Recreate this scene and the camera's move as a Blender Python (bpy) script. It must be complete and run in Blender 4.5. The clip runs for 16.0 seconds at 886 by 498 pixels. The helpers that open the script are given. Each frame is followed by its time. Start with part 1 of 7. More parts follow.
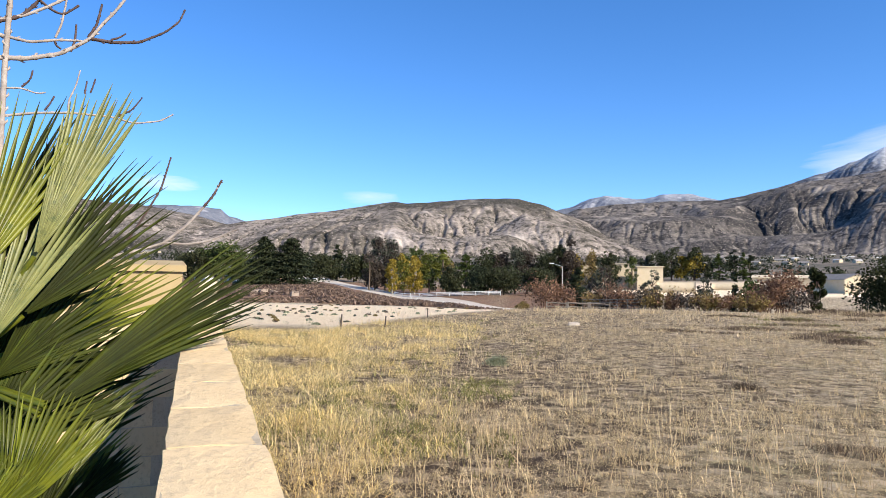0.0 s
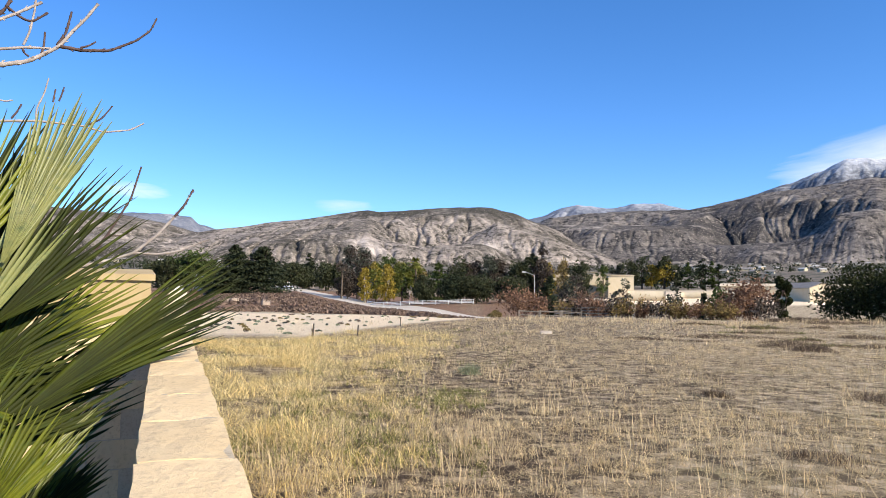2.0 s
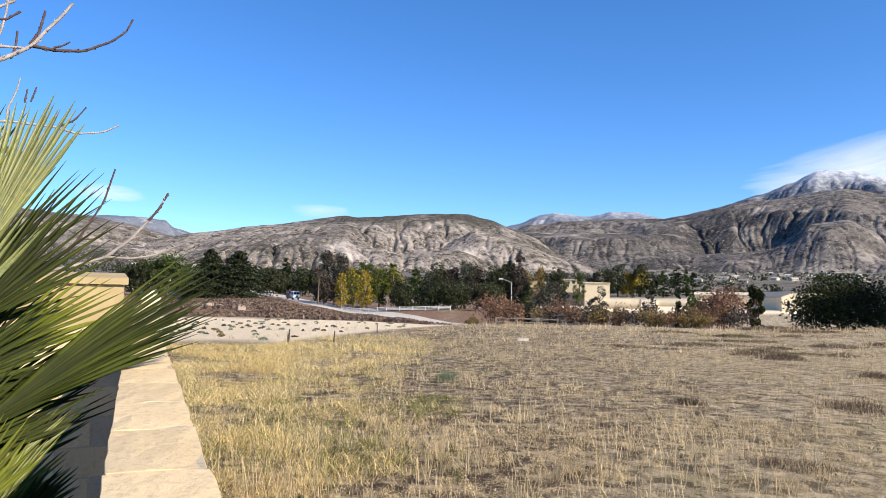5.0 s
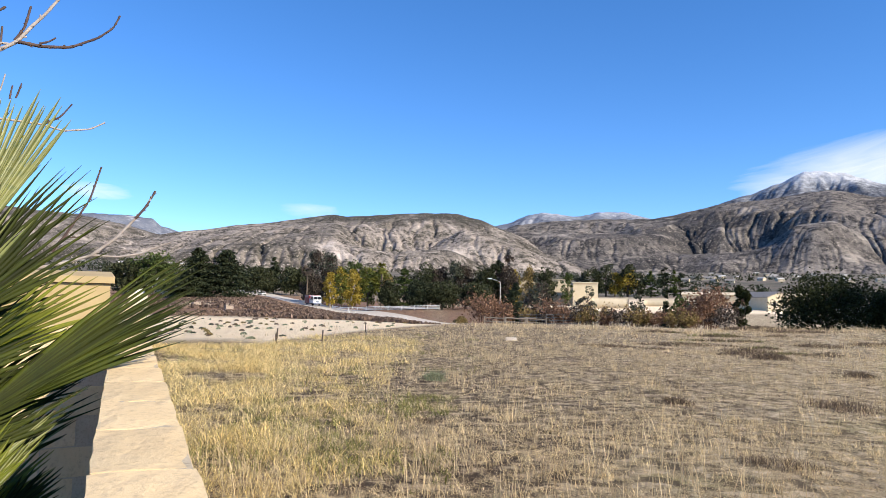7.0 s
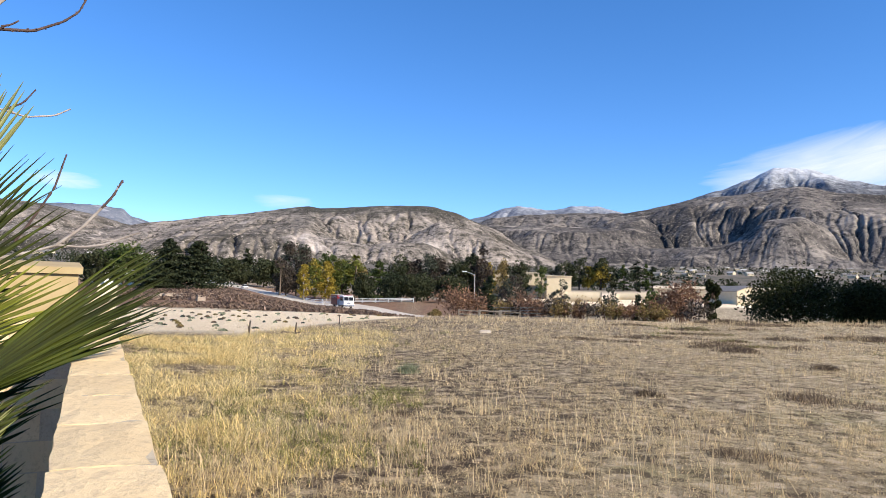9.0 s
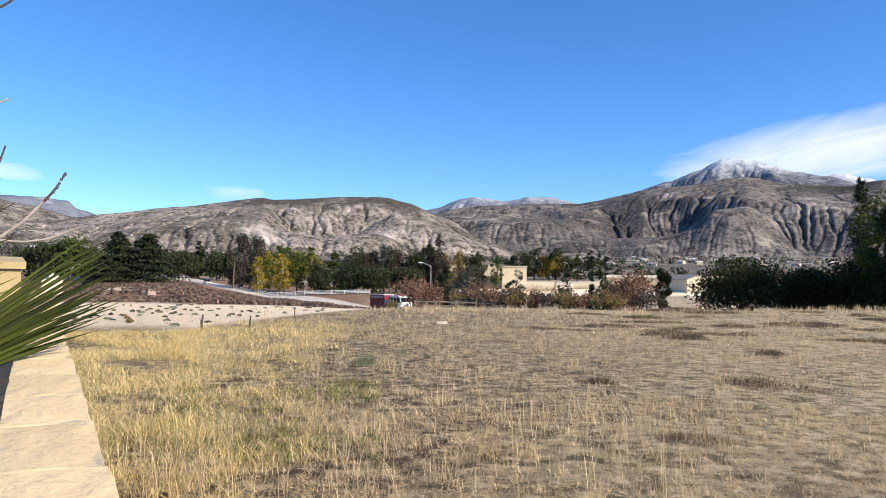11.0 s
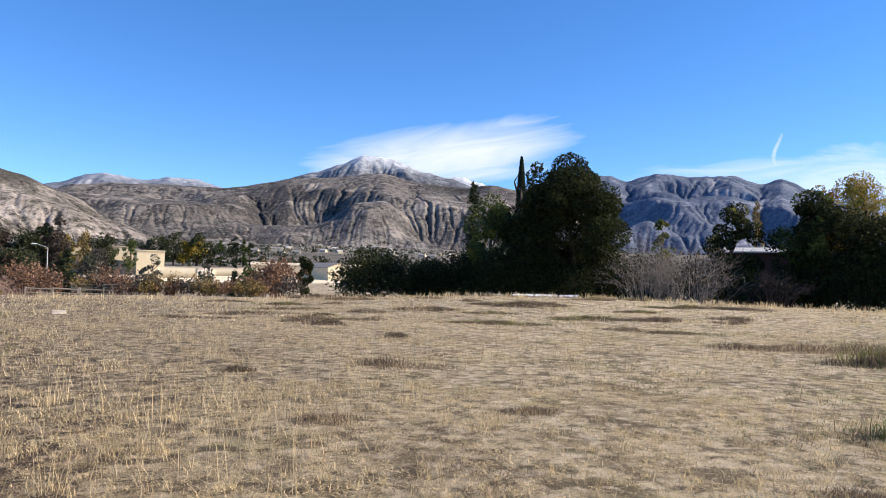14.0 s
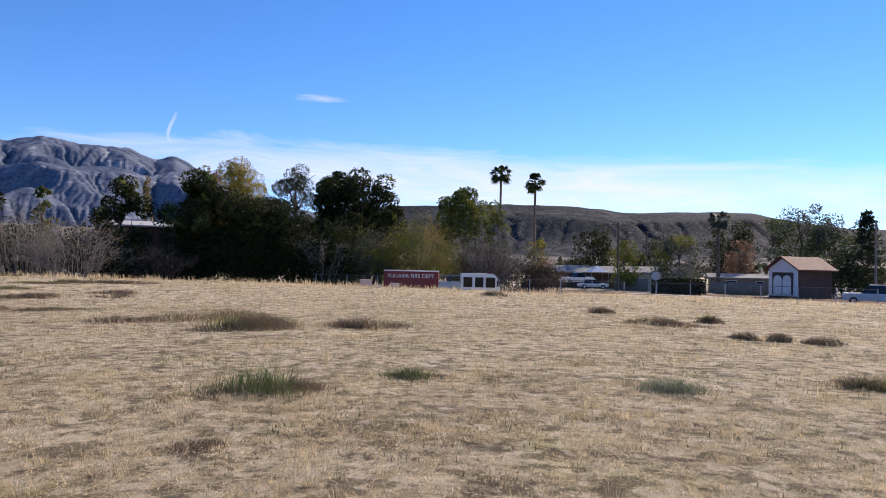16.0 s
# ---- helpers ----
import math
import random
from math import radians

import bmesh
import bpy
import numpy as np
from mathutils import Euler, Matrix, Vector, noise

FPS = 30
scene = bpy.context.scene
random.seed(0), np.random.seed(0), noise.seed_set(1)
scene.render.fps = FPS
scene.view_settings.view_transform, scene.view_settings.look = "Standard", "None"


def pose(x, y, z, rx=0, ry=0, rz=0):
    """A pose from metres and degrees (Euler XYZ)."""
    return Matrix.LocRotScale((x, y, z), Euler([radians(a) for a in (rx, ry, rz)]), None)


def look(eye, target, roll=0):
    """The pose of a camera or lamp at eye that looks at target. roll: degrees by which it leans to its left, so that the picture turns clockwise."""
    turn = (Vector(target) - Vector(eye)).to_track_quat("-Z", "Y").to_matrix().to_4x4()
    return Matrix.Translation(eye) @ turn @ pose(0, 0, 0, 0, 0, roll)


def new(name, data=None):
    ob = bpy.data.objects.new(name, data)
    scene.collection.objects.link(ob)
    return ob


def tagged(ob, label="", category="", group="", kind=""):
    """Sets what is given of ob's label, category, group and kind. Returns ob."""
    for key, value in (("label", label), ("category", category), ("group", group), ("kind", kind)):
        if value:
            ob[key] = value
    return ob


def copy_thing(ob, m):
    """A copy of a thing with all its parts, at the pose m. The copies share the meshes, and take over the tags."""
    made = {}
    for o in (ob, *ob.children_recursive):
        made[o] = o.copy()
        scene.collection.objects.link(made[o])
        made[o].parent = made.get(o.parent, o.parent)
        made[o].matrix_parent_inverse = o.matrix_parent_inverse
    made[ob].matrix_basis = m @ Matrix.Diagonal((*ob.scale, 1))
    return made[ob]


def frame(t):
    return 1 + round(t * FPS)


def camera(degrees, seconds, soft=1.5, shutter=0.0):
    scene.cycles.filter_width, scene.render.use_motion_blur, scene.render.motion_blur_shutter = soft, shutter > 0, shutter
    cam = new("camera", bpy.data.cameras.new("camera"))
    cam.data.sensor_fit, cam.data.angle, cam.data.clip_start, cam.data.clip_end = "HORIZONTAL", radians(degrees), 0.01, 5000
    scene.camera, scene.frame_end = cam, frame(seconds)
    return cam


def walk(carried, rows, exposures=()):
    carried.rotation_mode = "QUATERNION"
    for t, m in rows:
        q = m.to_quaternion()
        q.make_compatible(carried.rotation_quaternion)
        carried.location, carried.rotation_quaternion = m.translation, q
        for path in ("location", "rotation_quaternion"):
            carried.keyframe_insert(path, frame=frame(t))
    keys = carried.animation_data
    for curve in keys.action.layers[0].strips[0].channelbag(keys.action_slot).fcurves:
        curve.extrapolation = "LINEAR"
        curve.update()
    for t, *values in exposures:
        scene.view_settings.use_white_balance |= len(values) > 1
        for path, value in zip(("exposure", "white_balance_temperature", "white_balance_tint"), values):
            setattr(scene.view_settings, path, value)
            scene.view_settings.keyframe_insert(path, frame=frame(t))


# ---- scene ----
FOV = 64.14
EYE = 1.85
cam = camera(FOV, 16.0, soft=0.65)
PATH = [
    (0, -0.000, -0.000, 0.000, -0.00, 3.01, -0.67),
    (0.5, 0.001, -0.017, 0.003, -0.70, 3.32, -0.72),
    (1, 0.001, -0.013, 0.006, -1.37, 3.56, -0.80),
    (1.5, 0.001, -0.015, 0.008, -1.84, 3.70, -0.72),
    (2, -0.001, -0.017, 0.008, -2.20, 3.73, -0.61),
    (2.5, 0.003, -0.020, 0.011, -2.54, 3.75, -0.56),
    (3, 0.002, -0.010, 0.009, -2.90, 3.84, -0.55),
    (3.5, -0.001, -0.011, 0.011, -3.24, 4.04, -0.76),
    (4, -0.003, -0.004, 0.014, -3.59, 4.26, -0.91),
    (6.5, -0.004, -0.004, 0.011, -4.62, 4.25, -1.10),
    (7, -0.003, -0.002, 0.012, -4.96, 4.24, -1.15),
    (7.5, 0.009, 0.005, 0.007, -5.44, 4.18, -1.24),
    (8, 0.006, 0.011, 0.010, -5.99, 4.04, -1.40),
    (10.5, 0.002, 0.030, 0.015, -9.29, 3.18, -0.92),
    (11, 0.009, 0.021, 0.018, -10.55, 3.04, -0.79),
    (11.5, 0.018, 0.009, 0.017, -12.36, 2.92, -0.72),
    (12, 0.020, -0.016, 0.019, -14.98, 2.77, -0.78),
    (12.5, 0.042, 0.022, 0.023, -18.77, 2.62, -0.88),
    (13, 0.047, 0.035, 0.022, -23.94, 2.53, -1.00),
    (13.5, 0.046, 0.014, 0.012, -30.61, 2.51, -1.13),
    (14, 0.054, 0.001, 0.013, -38.80, 2.52, -1.30),
    (14.5, 0.070, -0.015, 0.002, -48.55, 2.43, -1.34),
    (15, 0.063, -0.120, 0.004, -59.91, 2.19, -1.34),
    (15.5, 0.119, -0.221, -0.005, -72.47, 1.87, -1.35),
    (16, 0.130, -0.331, -0.013, -85.37, 1.51, -1.30),
]
walk(cam, [(t, pose(x, y, EYE + z, 90 + pitch, roll, yaw)) for t, x, y, z, yaw, pitch, roll in PATH],
     ((0, 0.72, 6500, 10), (12, 0.68, 6500, 10), (14.5, 0.7, 6500, 12), (15.2, 0.64, 6500, 14), (16, 0.48, 6500, 17)))

# ---- light: a low winter morning sun over the eastern hills ----
SUN_AZ, SUN_EL = 128.0, 31.0
world = bpy.data.worlds.new("sky")
scene.world = world
world.use_nodes = True
nt = world.node_tree
nt.nodes.clear()
sky = nt.nodes.new("ShaderNodeTexSky")
sky.sky_type = "NISHITA"
sky.sun_disc = False
sky.sun_elevation = radians(SUN_EL)
sky.sun_rotation = radians(SUN_AZ)
sky.altitude = 1500
sky.air_density = 0.8
sky.dust_density = 0.0
sky.ozone_density = 3.0
back = nt.nodes.new("ShaderNodeBackground")
back.inputs["Strength"].default_value = 0.148
wout = nt.nodes.new("ShaderNodeOutputWorld")
deep = nt.nodes.new("ShaderNodeHueSaturation")
deep.inputs["Saturation"].default_value = 1.27
even = nt.nodes.new("ShaderNodeGamma")
even.inputs["Gamma"].default_value = 0.9
nt.links.new(sky.outputs[0], even.inputs["Color"])
nt.links.new(even.outputs[0], deep.inputs["Color"])
tone = nt.nodes.new("ShaderNodeMix")
tone.data_type, tone.blend_type = "RGBA", "MULTIPLY"
tone.inputs[0].default_value = 1.0
tone.inputs[7].default_value = (1.02, 1.04, 1.17, 1)
nt.links.new(deep.outputs[0], tone.inputs[6])
nt.links.new(tone.outputs[2], back.inputs["Color"])
nt.links.new(back.outputs[0], wout.inputs["Surface"])
sun = new("sun", bpy.data.lights.new("sun", "SUN"))
sun.data.energy = 5.0
sun.data.angle = radians(0.53)
sun.data.color = (1.0, 0.90, 0.74)
_d = Vector((math.sin(radians(SUN_AZ)) * math.cos(radians(SUN_EL)),
             math.cos(radians(SUN_AZ)) * math.cos(radians(SUN_EL)), math.sin(radians(SUN_EL))))
sun.matrix_world = look(_d * 50, (0, 0, 0))


# ---- materials ----
def material(name, a, b, scale=6.0, rough=0.85, c=None, fine=40.0, bump=0.3, bump_dist=0.02, metal=0.0,
             vary="none", spread=0.25, translucent=0.0, coords="Object", spec=0.3):
    """Two colours mixed by coarse noise, a third in spots by fine noise, relief, and a change from piece to piece."""
    m = bpy.data.materials.new(name)
    m.use_nodes = True
    n, l = m.node_tree.nodes, m.node_tree.links
    n.clear()
    out = n.new("ShaderNodeOutputMaterial")
    bs = n.new("ShaderNodeBsdfPrincipled")
    tc = n.new("ShaderNodeTexCoord")
    big = n.new("ShaderNodeTexNoise")
    big.inputs["Scale"].default_value = scale
    big.inputs["Detail"].default_value = 5
    big.inputs["Roughness"].default_value = 0.6
    small = n.new("ShaderNodeTexNoise")
    small.inputs["Scale"].default_value = fine
    small.inputs["Detail"].default_value = 6
    small.inputs["Roughness"].default_value = 0.7
    l.new(tc.outputs[coords], big.inputs["Vector"])
    l.new(tc.outputs[coords], small.inputs["Vector"])
    r1 = n.new("ShaderNodeMapRange")
    r1.inputs["From Min"].default_value, r1.inputs["From Max"].default_value = 0.35, 0.65
    l.new(big.outputs[0], r1.inputs[0])
    mix = n.new("ShaderNodeMix")
    mix.data_type = "RGBA"
    mix.inputs[6].default_value, mix.inputs[7].default_value = (*a, 1), (*b, 1)
    l.new(r1.outputs[0], mix.inputs[0])
    col = mix.outputs[2]
    r2 = n.new("ShaderNodeMapRange")
    r2.inputs["From Min"].default_value, r2.inputs["From Max"].default_value = 0.5, 0.72
    l.new(small.outputs[0], r2.inputs[0])
    mix2 = n.new("ShaderNodeMix")
    mix2.data_type = "RGBA"
    mix2.inputs[7].default_value = (*(c or [v * 0.6 for v in a]), 1)
    l.new(r2.outputs[0], mix2.inputs[0])
    l.new(col, mix2.inputs[6])
    col = mix2.outputs[2]
    if vary != "none":
        if vary == "object":
            src = n.new("ShaderNodeObjectInfo").outputs["Random"]
        else:
            src = n.new("ShaderNodeNewGeometry").outputs["Random Per Island"]
        mr = n.new("ShaderNodeMapRange")
        mr.inputs["To Min"].default_value, mr.inputs["To Max"].default_value = 1 - spread, 1 + spread
        l.new(src, mr.inputs[0])
        hs = n.new("ShaderNodeHueSaturation")
        l.new(mr.outputs[0], hs.inputs["Value"])
        l.new(col, hs.inputs["Color"])
        col = hs.outputs[0]
    l.new(col, bs.inputs["Base Color"])
    bs.inputs["Roughness"].default_value = rough
    bs.inputs["Metallic"].default_value = metal
    bs.inputs["Specular IOR Level"].default_value = spec
    if bump > 0:
        bp = n.new("ShaderNodeBump")
        bp.inputs["Strength"].default_value, bp.inputs["Distance"].default_value = bump, bump_dist
        l.new(small.outputs[0], bp.inputs["Height"])
        l.new(bp.outputs[0], bs.inputs["Normal"])
    if translucent > 0:
        tr = n.new("ShaderNodeBsdfTranslucent")
        l.new(col, tr.inputs["Color"])
        ms = n.new("ShaderNodeMixShader")
        ms.inputs[0].default_value = translucent
        l.new(bs.outputs[0], ms.inputs[1])
        l.new(tr.outputs[0], ms.inputs[2])
        l.new(ms.outputs[0], out.inputs["Surface"])
    else:
        l.new(bs.outputs[0], out.inputs["Surface"])
    return m


def plain(name, a, rough=0.6, metal=0.0, spec=0.4):
    return material(name, a, [v * 0.85 for v in a], 3.0, rough, [v * 0.75 for v in a], 25.0, 0.08, 0.005, metal, spec=spec)


# ---- small tools ----
def polar(az, r):
    return r * math.sin(radians(az)), r * math.cos(radians(az))


AZ_K = np.array([-60, -20, -10, -6.5, -3, 0.4, 4.5, 8, 15, 30, 45, 75, 100, 140.0])
R_K = np.array([0, 30, 66, 76, 118, 160, 200, 310, 600, 2000, 5000.0])
Z_K = np.array([
    [0, 0, .1, .2, .8, 1.4, 2, 4, 15, 92, 240],
    [0, 0, -.2, -.2, .6, 1.6, 2, 4, 15, 92, 240],
    [0, 0, -.25, -.3, 1.2, 1.7, 1.8, 3.2, 15, 90, 240],
    [0, 0, -.3, -.35, -.2, -.25, -.5, 2.2, 14, 90, 240],
    [0, 0, -.3, -.37, -.8, -1.5, -1.9, .9, 13, 90, 240],
    [0, 0, -.3, -.5, -1.3, -2.4, -1.0, .3, 12, 90, 240],
    [0, 0, -.25, -.7, -2.8, -2.9, -.5, .4, 12, 90, 240],
    [0, 0, -.05, -.6, -3.2, -2.9, -.6, .4, 12, 90, 240],
    [0, 0, 0, -.4, -3.3, -2.4, -1.0, 1.4, 14, 90, 240],
    [0, -.05, -.1, -.4, -3.2, -1.8, -.5, 2.5, 14, 92, 240],
    [0, -.1, -.1, -.2, -1.6, -1.2, -.4, 1, 9, 88, 240],
    [0, -.1, 0, -.6, -1.0, -1.2, -1, 0, 5, 70, 200],
    [0, -.15, -.15, -.7, -1.1, -1.2, -1.4, -1, 4, 60, 150],
    [0, -.2, -.3, -.7, -1, -1.3, -1.5, -1, 4, 60, 150.0]])


def smooth(t):
    return t * t * (3 - 2 * t)


def ramp(r, a, b):
    return smooth(np.clip((r - a) / (b - a), 0, 1))


SWELL_AZ = (24, 31, 40, 46, 52, 60, 70, 80, 88, 100)
SWELL_Z = (0, 0.3, 0.7, 0.8, 0.8, 0.55, 0.35, 0.2, 0.1, 0)
LANE_AZ = (30, 38, 46, 51, 58.4, 63.7, 69, 85, 89, 96)
LANE_Z = (0, 2.4, 2.7, 2.2, 1.92, 1.78, 1.7, 1.68, 1.5, 0)


def ground_z(x, y):
    """Height of the land at x, y (numbers or arrays)."""
    x, y = np.asarray(x, float), np.asarray(y, float)
    r = np.hypot(x, y)
    az = np.degrees(np.arctan2(x, y))
    az = np.where(az < -110, az + 360, az)
    az = np.clip(az, AZ_K[0], AZ_K[-1])
    i = np.clip(np.searchsorted(AZ_K, az, side="right") - 1, 0, len(AZ_K) - 2)
    j = np.clip(np.searchsorted(R_K, r, side="right") - 1, 0, len(R_K) - 2)
    u = smooth((az - AZ_K[i]) / (AZ_K[i + 1] - AZ_K[i]))
    v = np.clip((r - R_K[j]) / (R_K[j + 1] - R_K[j]), 0, 1)
    base = (Z_K[i, j] * (1 - u) + Z_K[i + 1, j] * u) * (1 - v) + (Z_K[i, j + 1] * (1 - u) + Z_K[i + 1, j + 1] * u) * v
    # the field swells towards its far edge and drops to a sunken lane behind it
    swell = np.interp(az, SWELL_AZ, SWELL_Z) * ramp(r, 35, 57) * (1 - ramp(r, 60, 63))
    lane = np.interp(az, LANE_AZ, LANE_Z) * ramp(r, 59.5, 63) * (1 - ramp(r, 67, 70))
    return base + swell - lane


def gz(x, y):
    return float(ground_z(x, y))


def mesh_np(name, verts, faces, mats, smooth_shade=False):
    """A mesh from arrays: faces is (n, 3) or (n, 4)."""
    me = bpy.data.meshes.new(name)
    verts, faces = np.asarray(verts, np.float32), np.asarray(faces, np.int32)
    k = faces.shape[1]
    me.vertices.add(len(verts))
    me.vertices.foreach_set("co", verts.ravel())
    me.loops.add(faces.size)
    me.loops.foreach_set("vertex_index", faces.ravel())
    me.polygons.add(len(faces))
    me.polygons.foreach_set("loop_start", np.arange(0, faces.size, k, dtype=np.int32))
    if smooth_shade:
        me.polygons.foreach_set("use_smooth", np.ones(len(faces), bool))
    me.update(calc_edges=True)
    for m in (mats if isinstance(mats, (list, tuple)) else [mats]):
        me.materials.append(m)
    return me


def part(name, bm, mat, parent=None, label="", smooth_shade=False):
    me = bpy.data.meshes.new(name)
    bmesh.ops.recalc_face_normals(bm, faces=bm.faces)
    bm.to_mesh(me)
    bm.free()
    me.materials.append(mat)
    if smooth_shade:
        me.polygons.foreach_set("use_smooth", np.ones(len(me.polygons), bool))
    ob = new(name, me)
    if parent:
        ob.parent = parent
    return tagged(ob, label)


def holder(name, label, category, m=None, group="", kind=""):
    ob = new(name)
    if m is not None:
        ob.matrix_basis = m
    return tagged(ob, label, category, group, kind)


def box(bm, x0, x1, y0, y1, z0, z1, bevel=0.0):
    r = bmesh.ops.create_cube(bm, size=1.0, matrix=Matrix.Translation(((x0 + x1) / 2, (y0 + y1) / 2, (z0 + z1) / 2)) @ Matrix.Diagonal((x1 - x0, y1 - y0, z1 - z0, 1)))
    if bevel:
        es = list({e for v in r["verts"] for e in v.link_edges})
        bmesh.ops.bevel(bm, geom=es, offset=bevel, segments=2, affect="EDGES", profile=0.6)
    return bm


def boxed(x0, x1, y0, y1, z0, z1, bevel=0.0):
    return box(bmesh.new(), x0, x1, y0, y1, z0, z1, bevel)


def cyl(bm, p, q, r0, r1, n=8):
    """A tapered rod from p to q."""
    p, q = Vector(p), Vector(q)
    d = q - p
    m = Matrix.Translation((p + q) / 2) @ d.to_track_quat("Z", "Y").to_matrix().to_4x4()
    bmesh.ops.create_cone(bm, cap_ends=True, segments=n, radius1=r0, radius2=r1, depth=d.length, matrix=m)
    return bm


def rod(p, q, r0, r1=None, n=8):
    return cyl(bmesh.new(), p, q, r0, r0 if r1 is None else r1, n)


def tube(points, radii, n=6):
    """A bent, tapered limb along points, as arrays."""
    P = np.array(points, float)
    R = np.array(radii, float)
    T = np.gradient(P, axis=0)
    T /= np.linalg.norm(T, axis=1)[:, None] + 1e-9
    up = np.where(np.abs(T[:, 2:3]) > 0.9, np.array([[1.0, 0, 0]]), np.array([[0, 0, 1.0]]))
    A = np.cross(T, up)
    A /= np.linalg.norm(A, axis=1)[:, None] + 1e-9
    B = np.cross(T, A)
    a = np.linspace(0, 2 * math.pi, n, endpoint=False)
    V = (P[:, None] + R[:, None, None] * (np.cos(a)[None, :, None] * A[:, None] + np.sin(a)[None, :, None] * B[:, None])).reshape(-1, 3)
    F = [[i * n + k, i * n + (k + 1) % n, (i + 1) * n + (k + 1) % n, (i + 1) * n + k] for i in range(len(P) - 1) for k in range(n)]
    return V, np.array(F)


def joined(pieces):
    V, F, o = [], [], 0
    for v, f in pieces:
        V.append(v)
        F.append(f + o)
        o += len(v)
    return np.concatenate(V), np.concatenate(F)


RNG = np.random.default_rng(7)


def unit(n, rng):
    v = rng.normal(size=(n, 3))
    return v / (np.linalg.norm(v, axis=1)[:, None] + 1e-9)


def leaf_quads(centres, size, rng, flat=0.0, slim=0.55):
    """One small bent leaf (a lozenge) at each centre, turned at random; flat 1 lays them level."""
    n = len(centres)
    a = unit(n, rng)
    a[:, 2] *= 1 - flat
    a /= np.linalg.norm(a, axis=1)[:, None] + 1e-9
    b = np.cross(a, unit(n, rng) * (1 - flat) + np.array([0, 0, 1.0]) * flat)
    b /= np.linalg.norm(b, axis=1)[:, None] + 1e-9
    s = (size * rng.uniform(0.6, 1.4, n))[:, None]
    V = np.stack([centres - a * s, centres + b * s * slim, centres + a * s, centres - b * s * slim], 1).reshape(-1, 3)
    F = np.arange(4 * n).reshape(n, 4)
    return V, F


def fbm(p, octaves=4):
    return noise.fractal(p, 1.0, 2.0, octaves)


# ---- the land: one sheet out to the mountains ----
def ground_material():
    m = bpy.data.materials.new("dry_field_soil")
    m.use_nodes = True
    n, l = m.node_tree.nodes, m.node_tree.links
    n.clear()
    out, bs, tc = n.new("ShaderNodeOutputMaterial"), n.new("ShaderNodeBsdfPrincipled"), n.new("ShaderNodeTexCoord")

    def noise_at(scale, detail=5, rough=0.6):
        t = n.new("ShaderNodeTexNoise")
        t.inputs["Scale"].default_value, t.inputs["Detail"].default_value, t.inputs["Roughness"].default_value = scale, detail, rough
        l.new(tc.outputs["Object"], t.inputs["Vector"])
        return t.outputs[0]

    def ranged(src, lo, hi, a=0.0, b=1.0):
        t = n.new("ShaderNodeMapRange")
        for k, v in zip(("From Min", "From Max", "To Min", "To Max"), (lo, hi, a, b)):
            t.inputs[k].default_value = v
        l.new(src, t.inputs[0])
        return t.outputs[0]

    def mixed(fac, a, b):
        t = n.new("ShaderNodeMix")
        t.data_type = "RGBA"
        l.new(fac, t.inputs[0])
        for k, v in ((6, a), (7, b)):
            if isinstance(v, tuple):
                t.inputs[k].default_value = (*v, 1)
            else:
                l.new(v, t.inputs[k])
        return t.outputs[2]

    def zone(name):
        t = n.new("ShaderNodeAttribute")
        t.attribute_name = name
        return t.outputs["Fac"]

    big, mid, fine, grit = noise_at(0.18), noise_at(1.3), noise_at(9.0, 6, 0.7), noise_at(60.0, 4, 0.75)
    field = mixed(ranged(mid, 0.35, 0.65), (0.17, 0.125, 0.085), (0.29, 0.215, 0.145))
    field = mixed(ranged(big, 0.45, 0.65), field, (0.25, 0.18, 0.13))
    field = mixed(ranged(fine, 0.50, 0.58, 0.0, 0.9), field, (0.085, 0.062, 0.045))
    field = mixed(ranged(grit, 0.52, 0.59), field, (0.60, 0.48, 0.31))
    mown = mixed(ranged(mid, 0.35, 0.65), (0.54, 0.415, 0.255), (0.66, 0.53, 0.34))
    mown = mixed(ranged(fine, 0.53, 0.62, 0.0, 0.85), mown, (0.16, 0.125, 0.085))
    mown = mixed(ranged(grit, 0.5, 0.58), mown, (0.80, 0.67, 0.46))
    green = noise_at(0.42, 4, 0.6)
    mown = mixed(ranged(green, 0.54, 0.66, 0.0, 0.6), mown, (0.52, 0.46, 0.20))
    rows = n.new("ShaderNodeMapping")
    rows.inputs["Scale"].default_value = (1.0, 0.3, 1.0)
    rows.inputs["Rotation"].default_value = (0, 0, radians(8))
    l.new(tc.outputs["Object"], rows.inputs[0])
    swath = n.new("ShaderNodeTexNoise")
    swath.inputs["Scale"].default_value, swath.inputs["Detail"].default_value, swath.inputs["Roughness"].default_value = 1.1, 6, 0.7
    l.new(rows.outputs[0], swath.inputs["Vector"])
    mown = mixed(ranged(swath.outputs[0], 0.5, 0.64, 0.0, 0.8), mown, (0.20, 0.145, 0.095))
    mown = mixed(ranged(swath.outputs[0], 0.45, 0.34, 0.0, 0.7), mown, (0.74, 0.62, 0.44))
    tufts = noise_at(3.4, 4, 0.6)
    field = mixed(ranged(tufts, 0.52, 0.58, 0.0, 0.7), field, (0.085, 0.062, 0.043))
    field = mixed(ranged(tufts, 0.45, 0.39, 0.0, 0.65), field, (0.66, 0.53, 0.35))
    clods = noise_at(0.75, 4, 0.55)
    field = mixed(ranged(clods, 0.56, 0.66, 0.0, 0.85), field, (0.10, 0.072, 0.047))
    patch = noise_at(1.7, 7, 0.75)
    field = mixed(ranged(patch, 0.50, 0.56, 0.0, 0.75), field, (0.095, 0.068, 0.05))
